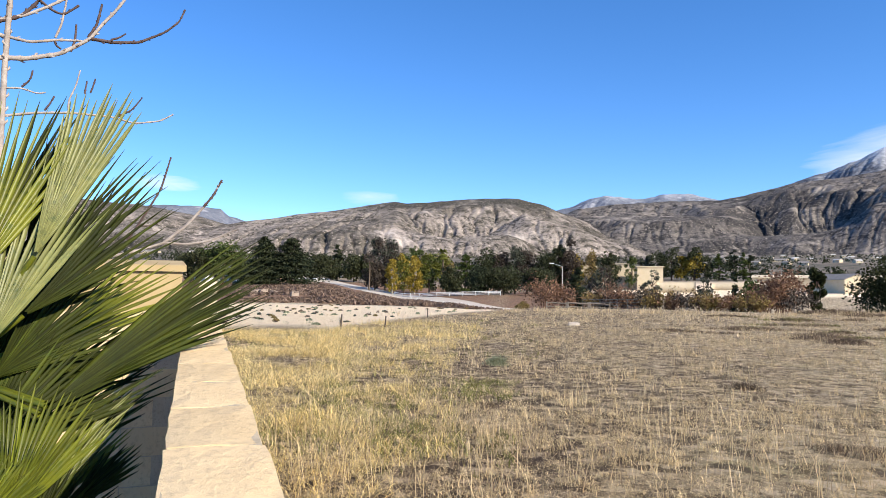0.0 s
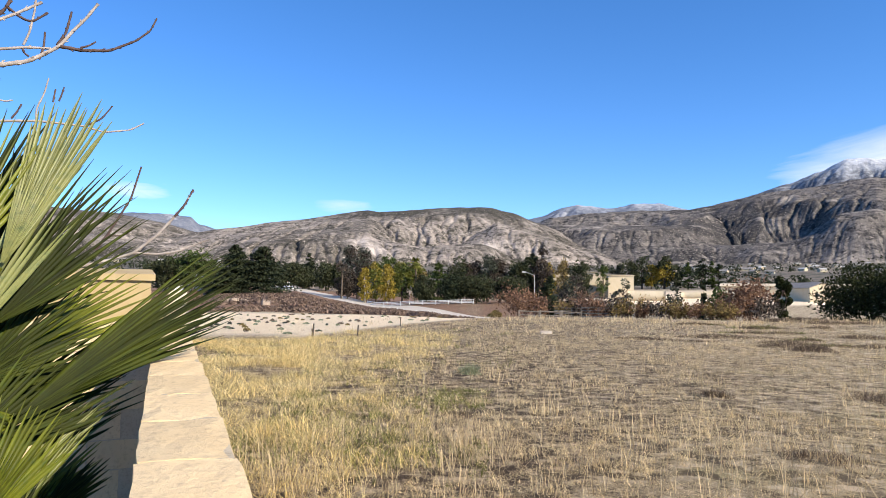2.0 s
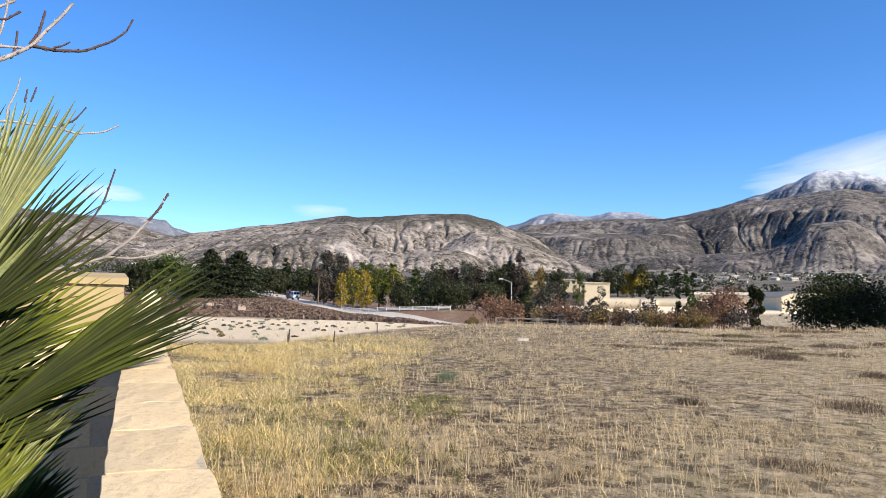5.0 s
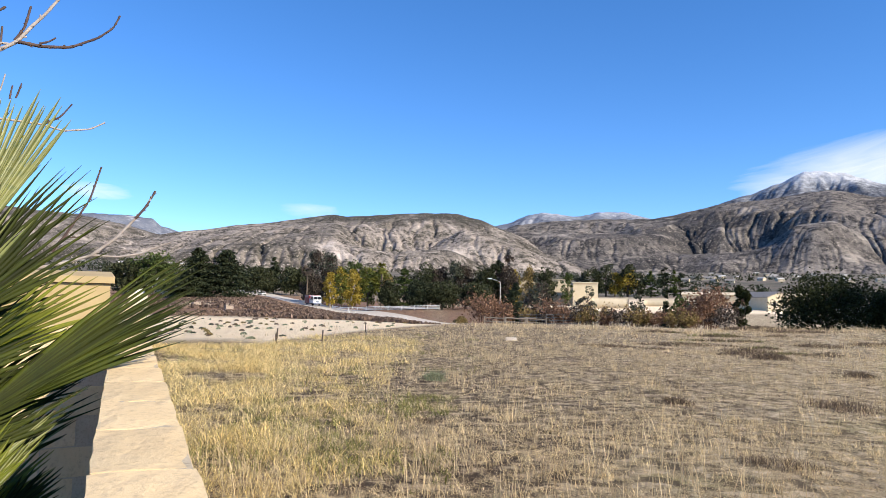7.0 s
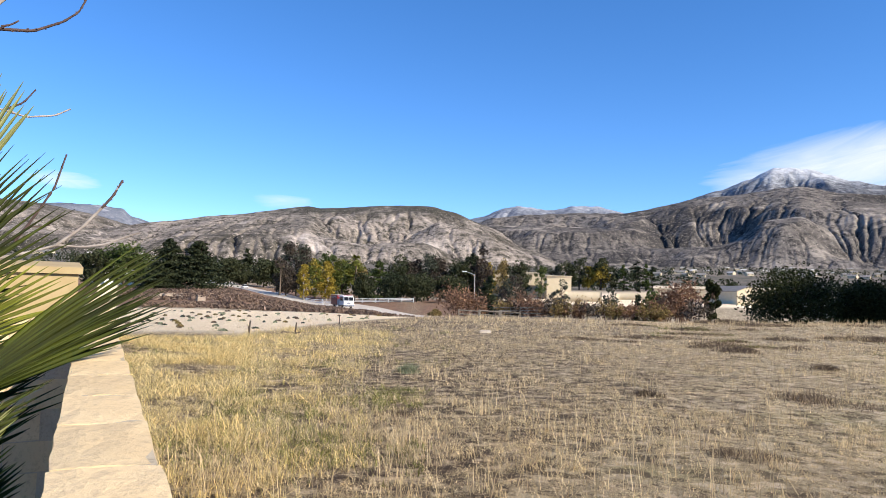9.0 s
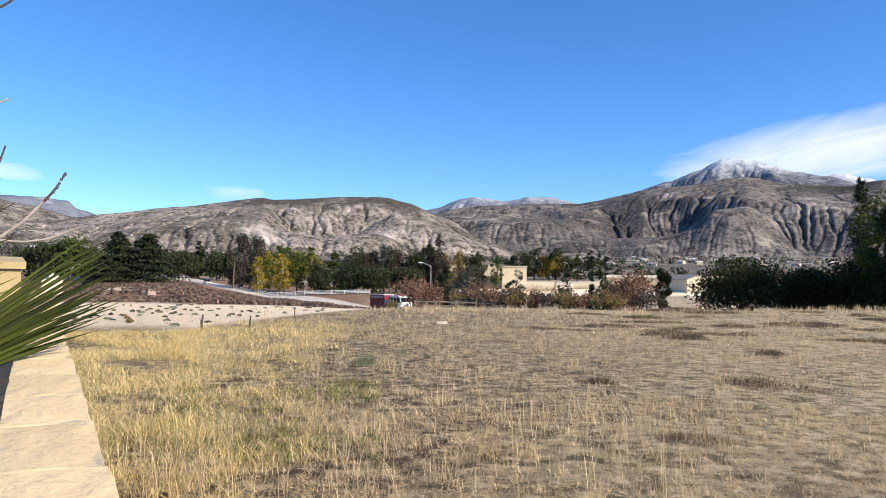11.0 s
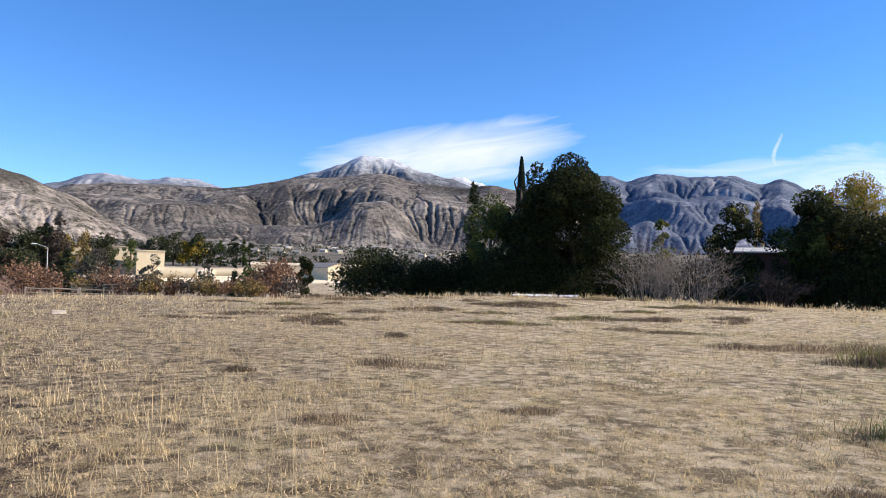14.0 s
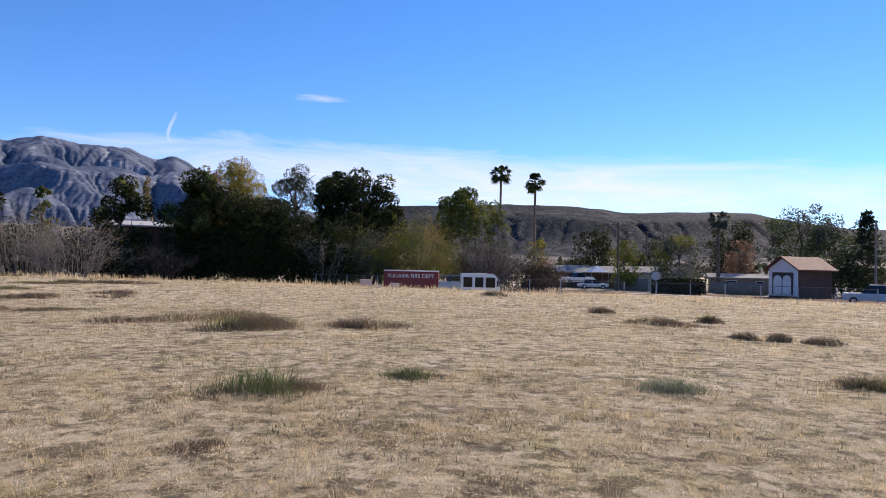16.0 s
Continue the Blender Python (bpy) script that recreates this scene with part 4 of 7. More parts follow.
twig_bush("brush", "tangled brown brush with a few dead leaves", 13.9, 78, 3.7, 3.7, M_REDTWIG, 260, 69, thick=0.025, leafmat=M_RUST, nleaf=700, leaf=0.12)
twig_bush("brush", "tangled brown brush with a few dead leaves", 15.5, 78, 2.9, 3.7, M_TWIG, 260, 70, thick=0.025, leafmat=M_DARKLEAF, nleaf=700, leaf=0.12)
twig_bush("brush", "tangled brown brush with a few dead leaves", 17.2, 78, 2.9, 3.7, M_REDTWIG, 260, 71, thick=0.025, leafmat=M_DRYLEAF, nleaf=700, leaf=0.12)
twig_bush("brush", "tangled brown brush with a few dead leaves", 18.8, 78, 2.7, 3.1, M_TWIG, 260, 72, thick=0.025, leafmat=M_DARKLEAF, nleaf=700, leaf=0.12)
twig_bush("brush", "tangled brown brush with a few dead leaves", 20.1, 78, 2.4, 3.1, M_REDTWIG, 260, 73, thick=0.025, leafmat=M_DRYLEAF, nleaf=700, leaf=0.12)
twig_bush("brush", "tangled brown brush with a few dead leaves", 21.6, 78, 2.3, 2.9, M_REDTWIG, 260, 74, thick=0.025, leafmat=M_RUST, nleaf=700, leaf=0.12)
twig_bush("brush", "tangled brown brush with a few dead leaves", 12.0, 78, 2.6, 2.5, M_REDTWIG, 260, 75, thick=0.025, leafmat=M_DRYLEAF, nleaf=700, leaf=0.12)
twig_bush("brush", "tangled brown brush with a few dead leaves", 26.6, 78, 2.8, 3.1, M_TWIG, 260, 76, thick=0.025, leafmat=M_DARKLEAF, nleaf=700, leaf=0.12)
twig_bush("brush", "tangled brown brush with a few dead leaves", 10.1, 78, 1.7, 1.9, M_REDTWIG, 260, 77, thick=0.025, leafmat=M_RUST, nleaf=700, leaf=0.12)
twig_bush("brush", "tangled brown brush with a few dead leaves", 16.1, 78, 2.1, 2.7, M_REDTWIG, 260, 78, thick=0.025, leafmat=M_DRYLEAF, nleaf=700, leaf=0.12)
twig_bush("brush", "tangled brown brush with a few dead leaves", 18.0, 78, 2.0, 3.1, M_REDTWIG, 260, 79, thick=0.025, leafmat=M_RUST, nleaf=700, leaf=0.12)
twig_bush("brush", "tangled brown brush with a few dead leaves", 20.9, 78, 1.8, 2.9, M_REDTWIG, 260, 80, thick=0.025, leafmat=M_DRYLEAF, nleaf=700, leaf=0.12)
twig_bush("brush", "tangled brown brush with a few dead leaves", 23.1, 78, 2.2, 2.5, M_REDTWIG, 260, 81, thick=0.025, leafmat=M_DRYLEAF, nleaf=700, leaf=0.12)
twig_bush("brush", "tangled brown brush with a few dead leaves", 14.6, 78, 2.1, 2.7, M_REDTWIG, 260, 82, thick=0.025, leafmat=M_RUST, nleaf=700, leaf=0.12)
twig_bush("brush", "tangled brown brush with a few dead leaves", 13.0, 78, 1.7, 2.2, M_TWIG, 260, 83, thick=0.025, leafmat=M_DARKLEAF, nleaf=700, leaf=0.12)
twig_bush("brush", "tangled brown brush with a few dead leaves", 24.1, 78, 2.0, 2.5, M_REDTWIG, 260, 84, thick=0.025, leafmat=M_DRYLEAF, nleaf=700, leaf=0.12)
tree("straw_bush", "pale straw-coloured dry bush", 6.4, 68, 0.7, 1.4, "bush", M_DRYLEAF, 1500, 0.062, 85)
tree("dark_bush", "broad dark evergreen bush at the field edge", 33.4, 72, 5.1, 9.2, "bush", M_OAK, 12916, 0.123, 86)
tree("dark_bush", "dark evergreen bush in a hedge row", 37.9, 73, 4.2, 6.4, "bush", M_OAK, 6458, 0.123, 87)
tree("dark_bush", "dark evergreen bush in a hedge row", 40.1, 72, 4.9, 6.3, "bush", M_OAK, 7451, 0.123, 88)
tree("dark_bush", "dark evergreen bush in a hedge row", 37.5, 73, 4.0, 5.3, "bush", M_OAK, 5464, 0.123, 89)
tree("conifer_tree", "sparse dark conifer beside leafy trees", 41.2, 80, 13.2, 4.1, "pine", M_CONIFER, 7140, 0.121, 90)
# paler leaf patches: yellowing leaves, and sunlight put into the leaf colour
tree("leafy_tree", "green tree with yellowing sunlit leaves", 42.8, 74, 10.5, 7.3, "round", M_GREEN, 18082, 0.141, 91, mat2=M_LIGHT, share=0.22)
tree("cypress_tree", "tall narrow dark cypress tree", 45.0, 86, 17.5, 1.4, "column", M_CONIFER, 7800, 0.138, 92)
tree("leafy_tree", "dark rounded tree behind a cypress", 46.2, 88, 17.1, 3.7, "round", M_OAK, 5563, 0.168, 93)
tree("oak_tree", "dark evergreen oak with a dense spreading crown", 49.2, 72, 14.1, 11.8, "round", M_OAK, 52162, 0.141, 94)
tree("oak_tree", "dark evergreen oak with a dense spreading crown", 46.1, 71, 10.4, 7.4, "round", M_OAK, 20865, 0.141, 95)
tree("dark_bush", "dark evergreen undergrowth below the oak", 44.2, 70, 5.4, 8.4, "bush", M_OAK, 10432, 0.123, 96)
tree("dark_bush", "dark evergreen undergrowth below the oak", 51.5, 72, 5.7, 7.5, "bush", M_OAK, 10432, 0.123, 97)
tree("leafy_tree", "small yellow-green tree behind bare shrubs", 56.0, 82, 9.5, 2.6, "round", M_LIGHT, 2433, 0.141, 98, mat2=M_GREEN, share=0.4)
twig_bush("bare_shrub", "large leafless grey shrub in a tree line", 54.9, 69, 7.6, 8.5, M_TWIG, 1000, 99, thick=0.02)
twig_bush("bare_shrub", "large leafless grey shrub in a tree line", 57.8, 68, 8.4, 10.0, M_TWIG, 1300, 100, thick=0.02, leafmat=M_DRYLEAF, nleaf=120, leaf=0.12)
# its lit top is given by yellow-green leaf patches through the crown
tree("leafy_tree", "dark green tree, sunlit leaves coloured yellow-green", 61.1, 76, 10.3, 5.6, "round", M_OAK, 12517, 0.141, 101, mat2=M_LIGHT, share=0.15)
tree("poplar_tree", "slim pale orange half-bare poplar", 62.7, 96, 13.2, 1.7, "poplar", M_DRYLEAF, 2940, 0.115, 102, trunk=M_PALE_BARK)
twig_bush("brush", "dark reddish leafless shrub under the trees", 64.0, 70, 4.2, 5.6, M_REDTWIG, 420, 103, thick=0.025, leafmat=M_DARKLEAF, nleaf=700, leaf=0.12)
tree("dark_bush", "dark shrub filling the tree line", 60.1, 72, 4.7, 5.8, "bush", M_OAK, 6458, 0.123, 104)
tree("dark_bush", "dark shrub filling the tree line", 65.2, 74, 4.1, 7.1, "bush", M_OAK, 6458, 0.123, 105)
# the brighter green patches hold the crown's sunlight in their leaf colour
tree("oak_tree", "broad green oak, sunlit leaves coloured brighter green", 67.1, 76, 11.3, 9.1, "round", M_OAK, 27820, 0.141, 106, mat2=M_GREEN, share=0.3)
tree("maple_tree", "orange-brown autumn tree in a green grove", 67.2, 84, 13.1, 4.4, "round", M_RUST, 4950, 0.111, 107, mat2=M_GOLD, share=0.4)
tree("ginkgo_tree", "golden yellow autumn tree with ragged top", 69.4, 80, 13.4, 8.2, "round", M_GOLD, 26460, 0.092, 108, mat2=M_LIGHT, share=0.06)
tree("oak_tree", "dark evergreen oak with a dense spreading crown", 70.9, 75, 9.1, 10.2, "round", M_OAK, 26080, 0.141, 109)
tree("cedar_tree", "grey-green open-crowned cedar above oaks", 73.6, 98, 15.9, 7.5, "round", M_GREYGREEN, 20160, 0.109, 110, mat2=M_CONIFER, share=0.5)
tree("oak_tree", "dark evergreen oak with a dense spreading crown", 76.2, 84, 12.6, 4.7, "round", M_OAK, 9041, 0.151, 111)
tree("oak_tree", "dark evergreen oak with a dense spreading crown", 77.7, 82, 13.1, 5.5, "round", M_OAK, 12517, 0.151, 112)
tree("oak_tree", "dark evergreen oak with a dense spreading crown", 77.6, 80, 12.8, 7.7, "round", M_OAK, 20865, 0.151, 113)
# the sun on its side is coloured in as yellow-green leaf patches
tree("oak_tree", "dark oak, sunlit leaves coloured yellow-green at its edge and within", 80.5, 82, 12.6, 6.3, "round", M_OAK, 14604, 0.151, 114, mat2=M_LIGHT, share=0.15)
tree("dark_bush", "dark evergreen undergrowth in the tree line", 69.5, 73, 5.9, 8.8, "bush", M_OAK, 11426, 0.123, 115)
tree("dark_bush", "dark evergreen undergrowth in the tree line", 73.4, 73, 6.4, 7.6, "bush", M_OAK, 11426, 0.123, 116)
tree("dark_bush", "dark evergreen undergrowth in the tree line", 76.9, 73, 6.6, 7.0, "bush", M_OAK, 11426, 0.123, 117)
twig_bush("bare_shrub", "leafless grey-brown shrub in shade", 76.0, 71, 5.9, 6.2, M_TWIG, 420, 118, thick=0.03)
tree("willow_tree", "olive-yellow autumn willow over the fire container", 83.7, 73, 7.4, 9.9, "bush", M_LIGHT, 27000, 0.065, 119, mat2=M_DRYLEAF, share=0.4)
tree("willow_tree", "olive and brown autumn willow", 79.9, 72, 6.0, 6.3, "bush", M_GREYGREEN, 14400, 0.065, 120, mat2=M_LIGHT, share=0.4)
tree("leafy_tree", "yellow-green tree above the willow", 87.0, 90, 12.6, 8.5, "round", M_LIGHT, 14604, 0.168, 121, mat2=M_GREEN, share=0.5)
tree("leafy_tree", "yellow-green small tree above bare shrubs", 89.8, 92, 11.1, 4.1, "round", M_LIGHT, 5216, 0.159, 122, mat2=M_GREEN, share=0.4)
twig_bush("bare_shrub", "tall leafless grey-pink shrub behind the engine", 89.7, 74, 7.8, 9.4, M_TWIG, 1200, 123, thick=0.02)
tree("dark_bush", "dark brown shrub by the chain-link fence", 93.6, 76, 3.7, 5.5, "bush", M_DARKLEAF, 3974, 0.100, 124, mat2=M_RUST, share=0.25)
tree("small_tree", "bright yellow autumn sapling by the fence", 93.2, 80, 6.0, 2.9, "round", M_LIGHT, 2700, 0.112, 125, mat2=M_GOLD, share=0.3)
tree("dark_bush", "shaded undergrowth behind parked engine", 89.7, 76, 4.7, 10.3, "bush", M_DARKLEAF, 7451, 0.100, 126)
tree("leafy_tree", "dark round tree behind the houses", 97.4, 135, 11.1, 9.1, "round", M_OAK, 5824, 0.181, 127)
tree("leafy_tree", "bright yellow-green rounded tree by houses", 99.9, 112, 7.5, 5.5, "round", M_LIGHT, 4031, 0.143, 128)
tree("leafy_tree", "olive green tree beside houses", 103.9, 118, 9.3, 8.5, "round", M_GREYGREEN, 5824, 0.155, 129, mat2=M_LIGHT, share=0.3)
twig_bush("bare_shrub", "leafless pinkish tree beside a hedge", 104.6, 100, 6.2, 5.0, M_TWIG, 420, 130, thick=0.03)
tree("leafy_tree", "dark broad tree behind the houses", 107.7, 140, 12.3, 10.7, "round", M_OAK, 7168, 0.181, 131)
tree("maple_tree", "rust-red autumn tree behind the houses", 108.2, 120, 8.1, 5.8, "round", M_RUST, 2240, 0.187, 132)
tree("pepper_tree", "soft green drooping pepper tree behind a garage", 112.0, 135, 14.8, 10.8, "round", M_GREYGREEN, 9408, 0.168, 133, mat2=M_GREEN, share=0.5)
tree("pepper_tree", "soft green drooping pepper tree behind a garage", 114.4, 132, 12.7, 8.9, "round", M_GREYGREEN, 7168, 0.168, 134, mat2=M_GREEN, share=0.5)
tree("conifer_tree", "dark green dense conifer by a street pole", 116.4, 118, 12.2, 8.1, "pine", M_CONIFER, 9408, 0.162, 135)
tree("dark_bush", "dark hedge beside the red-roofed garage", 115.1, 112, 6.8, 11.6, "bush", M_OAK, 4160, 0.156, 136)
tree("leafy_tree", "dark leafy tree behind the houses", 102.1, 150, 9.6, 8.4, "round", M_OAK, 3360, 0.194, 137)
tree("dark_bush", "dense dark undergrowth beneath the oak trees", 46.3, 69, 4.8, 6.1, "bush", M_OAK, 5961, 0.123, 138)
tree("dark_bush", "dense dark undergrowth beneath the oak trees", 48.8, 69, 4.5, 6.6, "bush", M_OAK, 5961, 0.123, 139)
tree("dark_bush", "dense dark undergrowth beneath the oak trees", 42.4, 69, 3.8, 5.5, "bush", M_OAK, 5961, 0.123, 140)
tree("dark_bush", "dense dark undergrowth beneath the oak trees", 57.6, 77, 5.5, 9.2, "bush", M_OAK, 5961, 0.123, 141)
tree("dark_bush", "dense dark undergrowth beneath the oak trees", 54.5, 77, 5.7, 7.4, "bush", M_OAK, 5961, 0.123, 142)


# ---- road, fences, vehicles and buildings ----
M_ROAD = material("pale_asphalt", (0.46, 0.40, 0.33), (0.52, 0.46, 0.385), 0.15, 0.9, (0.39, 0.34, 0.28), 3.0, 0.2, 0.01)
M_WHITE = plain("white_paint", (0.78, 0.77, 0.74), 0.5)
M_MAROON = plain("maroon_paint", (0.20, 0.018, 0.022), 0.35)
M_RUBBER = plain("tyre_rubber", (0.02, 0.02, 0.021), 0.9)
M_CHROME = plain("chrome", (0.6, 0.6, 0.62), 0.25, 1.0)
M_GLASS = plain("dark_glass", (0.012, 0.014, 0.017), 0.1, 0.0, 0.25)
M_SILVER = plain("silver_paint", (0.56, 0.56, 0.56), 0.4, 0.0)
M_BLACKCAR = plain("dark_paint", (0.03, 0.032, 0.036), 0.3)
M_LAMP = plain("clear_lens", (0.75, 0.75, 0.72), 0.2)
M_STUCCO = material("tan_stucco", (0.38, 0.28, 0.14), (0.43, 0.33, 0.175), 1.5, 0.95, (0.38, 0.28, 0.15), 60.0, 0.5, 0.004)
M_CREAM = material("cream_stucco", (0.56, 0.47, 0.32), (0.61, 0.52, 0.37), 0.5, 0.95, (0.48, 0.40, 0.27), 20.0, 0.3, 0.01)
M_PALEWALL = material("white_siding", (0.74, 0.73, 0.71), (0.80, 0.79, 0.77), 0.8, 0.8, (0.62, 0.61, 0.59), 20.0, 0.2, 0.005)
M_BROWNWALL = material("brown_siding", (0.075, 0.045, 0.034), (0.105, 0.065, 0.048), 0.8, 0.85, (0.08, 0.05, 0.035), 12.0, 0.4, 0.01)
M_GREYROOF = material("grey_shingle", (0.22, 0.20, 0.18), (0.30, 0.275, 0.25), 1.2, 0.9, (0.15, 0.14, 0.125), 9.0, 0.5, 0.02)
M_TILE = material("red_tile", (0.13, 0.036, 0.025), (0.175, 0.052, 0.035), 1.5, 0.8, (0.10, 0.03, 0.02), 9.0, 0.6, 0.03, vary="object", spread=0.15)
M_STEEL = plain("galvanised_steel", (0.42, 0.43, 0.44), 0.5, 0.6)
M_WIRE = plain("dull_wire", (0.16, 0.16, 0.155), 0.8)
M_WOOD = material("weathered_wood", (0.20, 0.165, 0.13), (0.28, 0.235, 0.185), 1.5, 0.9, (0.12, 0.10, 0.08), 14.0, 0.5, 0.01, vary="object", spread=0.2)
M_POLE = material("creosote_pole", (0.09, 0.065, 0.05), (0.13, 0.10, 0.075), 1.0, 0.9, (0.06, 0.045, 0.035), 12.0, 0.4, 0.01)
M_STONE = material("pale_stone", (0.52, 0.43, 0.34), (0.62, 0.53, 0.43), 2.0, 0.95, (0.40, 0.32, 0.25), 14.0, 0.7, 0.02)
M_BOULDER = material("dusty_boulder", (0.30, 0.23, 0.17), (0.40, 0.32, 0.25), 2.0, 0.95, (0.22, 0.17, 0.12), 9.0, 0.8, 0.04)
M_PINKBLOCK = material("pink_block", (0.60, 0.42, 0.36), (0.66, 0.49, 0.42), 2.0, 0.9, (0.48, 0.33, 0.28), 14.0, 0.5, 0.01)
M_CONCRETE = material("white_concrete", (0.42, 0.40, 0.37), (0.50, 0.48, 0.45), 0.6, 0.9, (0.46, 0.44, 0.41), 8.0, 0.3, 0.01)
M_TARP = plain("white_tarp", (0.80, 0.80, 0.80), 0.5)
M_PALMTRUNK = material("palm_trunk", (0.11, 0.085, 0.06), (0.17, 0.13, 0.095), 1.0, 0.95, (0.06, 0.045, 0.035), 6.0, 0.8, 0.05)

# the road's centre line: bearing and distance
ROAD_AZ = np.array([-13.5, -11.5, -10.6, -9, -7.4, -5, -3, 0.4, 4.8, 8.15, 15.7, 30, 46.0])
ROAD_R = np.array([460, 385, 345, 300, 258, 222, 196, 166, 141, 129, 121, 119, 124.0])


# the way of the fire engine: along the road, then by the sunken lane behind the field
WAY_AZ = np.concatenate([ROAD_AZ[:-2], [25, 30, 35, 40, 44, 48, 110]])
WAY_R = np.concatenate([ROAD_R[:-2], [118, 112, 97, 80, 70, 66.8, 66.8]])


def on_road(az, side=0.0, line=(ROAD_AZ, ROAD_R)):
    """A place on the road at a bearing, side metres to the near side, with the road's heading there."""
    def xy(a):
        return np.array(polar(a, float(np.interp(a, line[0], line[1]))))
    p, d = xy(az), xy(az + 0.2) - xy(az - 0.2)
    d /= np.linalg.norm(d)
    q = p + np.array([d[1], -d[0]]) * side
    return q, math.degrees(math.atan2(d[1], d[0]))


def build_road():
    az = np.arange(-13.4, 46, 0.15)
    V = []
    for a in az:
        for s in (-8.5, -4, 0, 3, 6.0):
            q, _ = on_road(a, s)
            V.append((*q, gz(*q) + 0.09 - 0.04 * (abs(s) > 5.5)))
    F = np.array([[i * 5 + k, i * 5 + k + 1, (i + 1) * 5 + k + 1, (i + 1) * 5 + k] for i in range(len(az) - 1) for k in range(4)])
    tagged(new("road", mesh_np("road", V, F, M_ROAD, True)), "pale sunlit two-lane asphalt road", "road", kind="structure")


build_road()


def wheel(parent, x, y, r, w):
    t = bmesh.new()
    cyl(t, (x, y - w / 2, r), (x, y + w / 2, r), r, r, 20)
    wh = part("wheel", t, M_RUBBER, parent, "black rubber tyre")
    part("rim", rod((x, y - w / 2 - 0.01, r), (x, y + w / 2 + 0.01, r), r * 0.55, None, 16), M_CHROME, wh, "bright metal rim")


def fire_engine(m, label, lettered=True):
    """A fire engine, its front towards +x: white cab, maroon body, origin on the road below the middle."""
    e = holder("fire_engine", label, "fire engine", m)
    cab = bmesh.new()
    vs = [(1.7, 0.75), (1.7, 3.0), (4.6, 3.0), (4.95, 2.75), (5.25, 1.75), (5.3, 0.75)]
    a = [cab.verts.new((x, -1.22, z)) for x, z in vs]
    b = [cab.verts.new((x, 1.22, z)) for x, z in vs]
    cab.faces.new(a)
    cab.faces.new(b[::-1])
    for i in range(len(vs)):
        cab.faces.new((a[i], b[i], b[(i + 1) % len(vs)], a[(i + 1) % len(vs)]))
    bmesh.ops.bevel(cab, geom=cab.edges[:], offset=0.07, segments=2, affect="EDGES")
    cb = part("cab", cab, M_WHITE, e, "white crew cab with dark windows")
    for s in (-1, 1):
        for x0, x1 in ((1.95, 2.75), (3.0, 3.75), (3.95, 4.8)):
            part("side_window", boxed(x0, x1, s * 1.235 - 0.015, s * 1.235 + 0.015, 1.75, 2.65, 0.01), M_GLASS, cb, "dark side window")
        part("mirror", boxed(4.95, 5.1, s * 1.45 - 0.12, s * 1.45 + 0.12, 1.85, 2.35, 0.03), M_BLACKCAR, cb)
        part("headlight", boxed(5.28, 5.34, s * 0.85 - 0.2, s * 0.85 + 0.2, 1.0, 1.2, 0.02), M_LAMP, cb)
    for y0 in (-1.1, 0.05):
        ws = boxed(-0.02, 0.02, y0, y0 + 1.05, -0.42, 0.42, 0.01)
        bmesh.ops.transform(ws, matrix=Matrix.Translation((5.16, 0, 2.25)) @ Matrix.Rotation(radians(-16), 4, "Y"), verts=ws.verts)
        part("windshield", ws, M_GLASS, cb, "dark windshield pane")
    part("light_bar", boxed(4.1, 4.5, -0.9, 0.9, 3.0, 3.16, 0.04), M_MAROON, cb, "red roof light bar")
    part("bumper", boxed(5.25, 5.65, -1.22, 1.22, 0.5, 0.85, 0.04), M_CHROME, e, "chrome front bumper")
    part("grille", boxed(5.29, 5.35, -0.45, 0.45, 0.95, 1.5, 0.02), M_CHROME, e)
    body = part("body", boxed(-5.2, -0.3, -1.23, 1.23, 0.75, 3.05, 0.05), M_MAROON, e, "maroon equipment body with white trim")
    part("trim", boxed(-5.21, -0.29, -1.25, 1.25, 3.05, 3.14, 0.01), M_WHITE, body, "white top edge")
    for i in range(4):
        for s in (-1, 1):
            part("locker_door", boxed(-5.05 + i * 1.2, -3.95 + i * 1.2, s * 1.235 - 0.012, s * 1.235 + 0.012, 0.95, 2.1, 0.01), M_MAROON, body, "maroon locker door")
    part("pump_panel", boxed(-0.3, 1.7, -1.15, 1.15, 0.75, 2.2, 0.03), M_STEEL, e, "steel pump panel with hoses")
    part("deck_rail", rod((-0.2, -1.1, 2.75), (1.6, -1.1, 2.75), 0.03), M_CHROME, e)
    part("hose_reel", rod((0.7, -0.7, 2.45), (0.7, 0.7, 2.45), 0.3, None, 16), M_BLACKCAR, e, "black hose reel")
    part("chassis", boxed(-5.0, 5.2, -0.9, 0.9, 0.45, 0.76, 0.02), M_BLACKCAR, e, "dark steel chassis")
    for x in (-3.3, 3.5):
        for s in (-1.05, 1.05):
            wheel(e, x, s, 0.52, 0.32)
    if lettered:
        for s in (-1, 1):
            cu = bpy.data.curves.new("lettering", "FONT")
            cu.body, cu.size, cu.align_x, cu.align_y, cu.extrude = "YUCAIPA FIRE DEPT.", 0.48, "CENTER", "CENTER", 0.006
            ob = new("lettering", cu)
            ob.parent = body
            ob.matrix_basis = Matrix.Translation((-2.75, s * 1.245, 2.62)) @ (Matrix.Rotation(radians(90), 4, "X") if s < 0 else Matrix.Rotation(radians(180), 4, "Z") @ Matrix.Rotation(radians(90), 4, "X"))
            cu.materials.append(M_WHITE)
            tagged(ob, "white lettering on the body side")
    return e


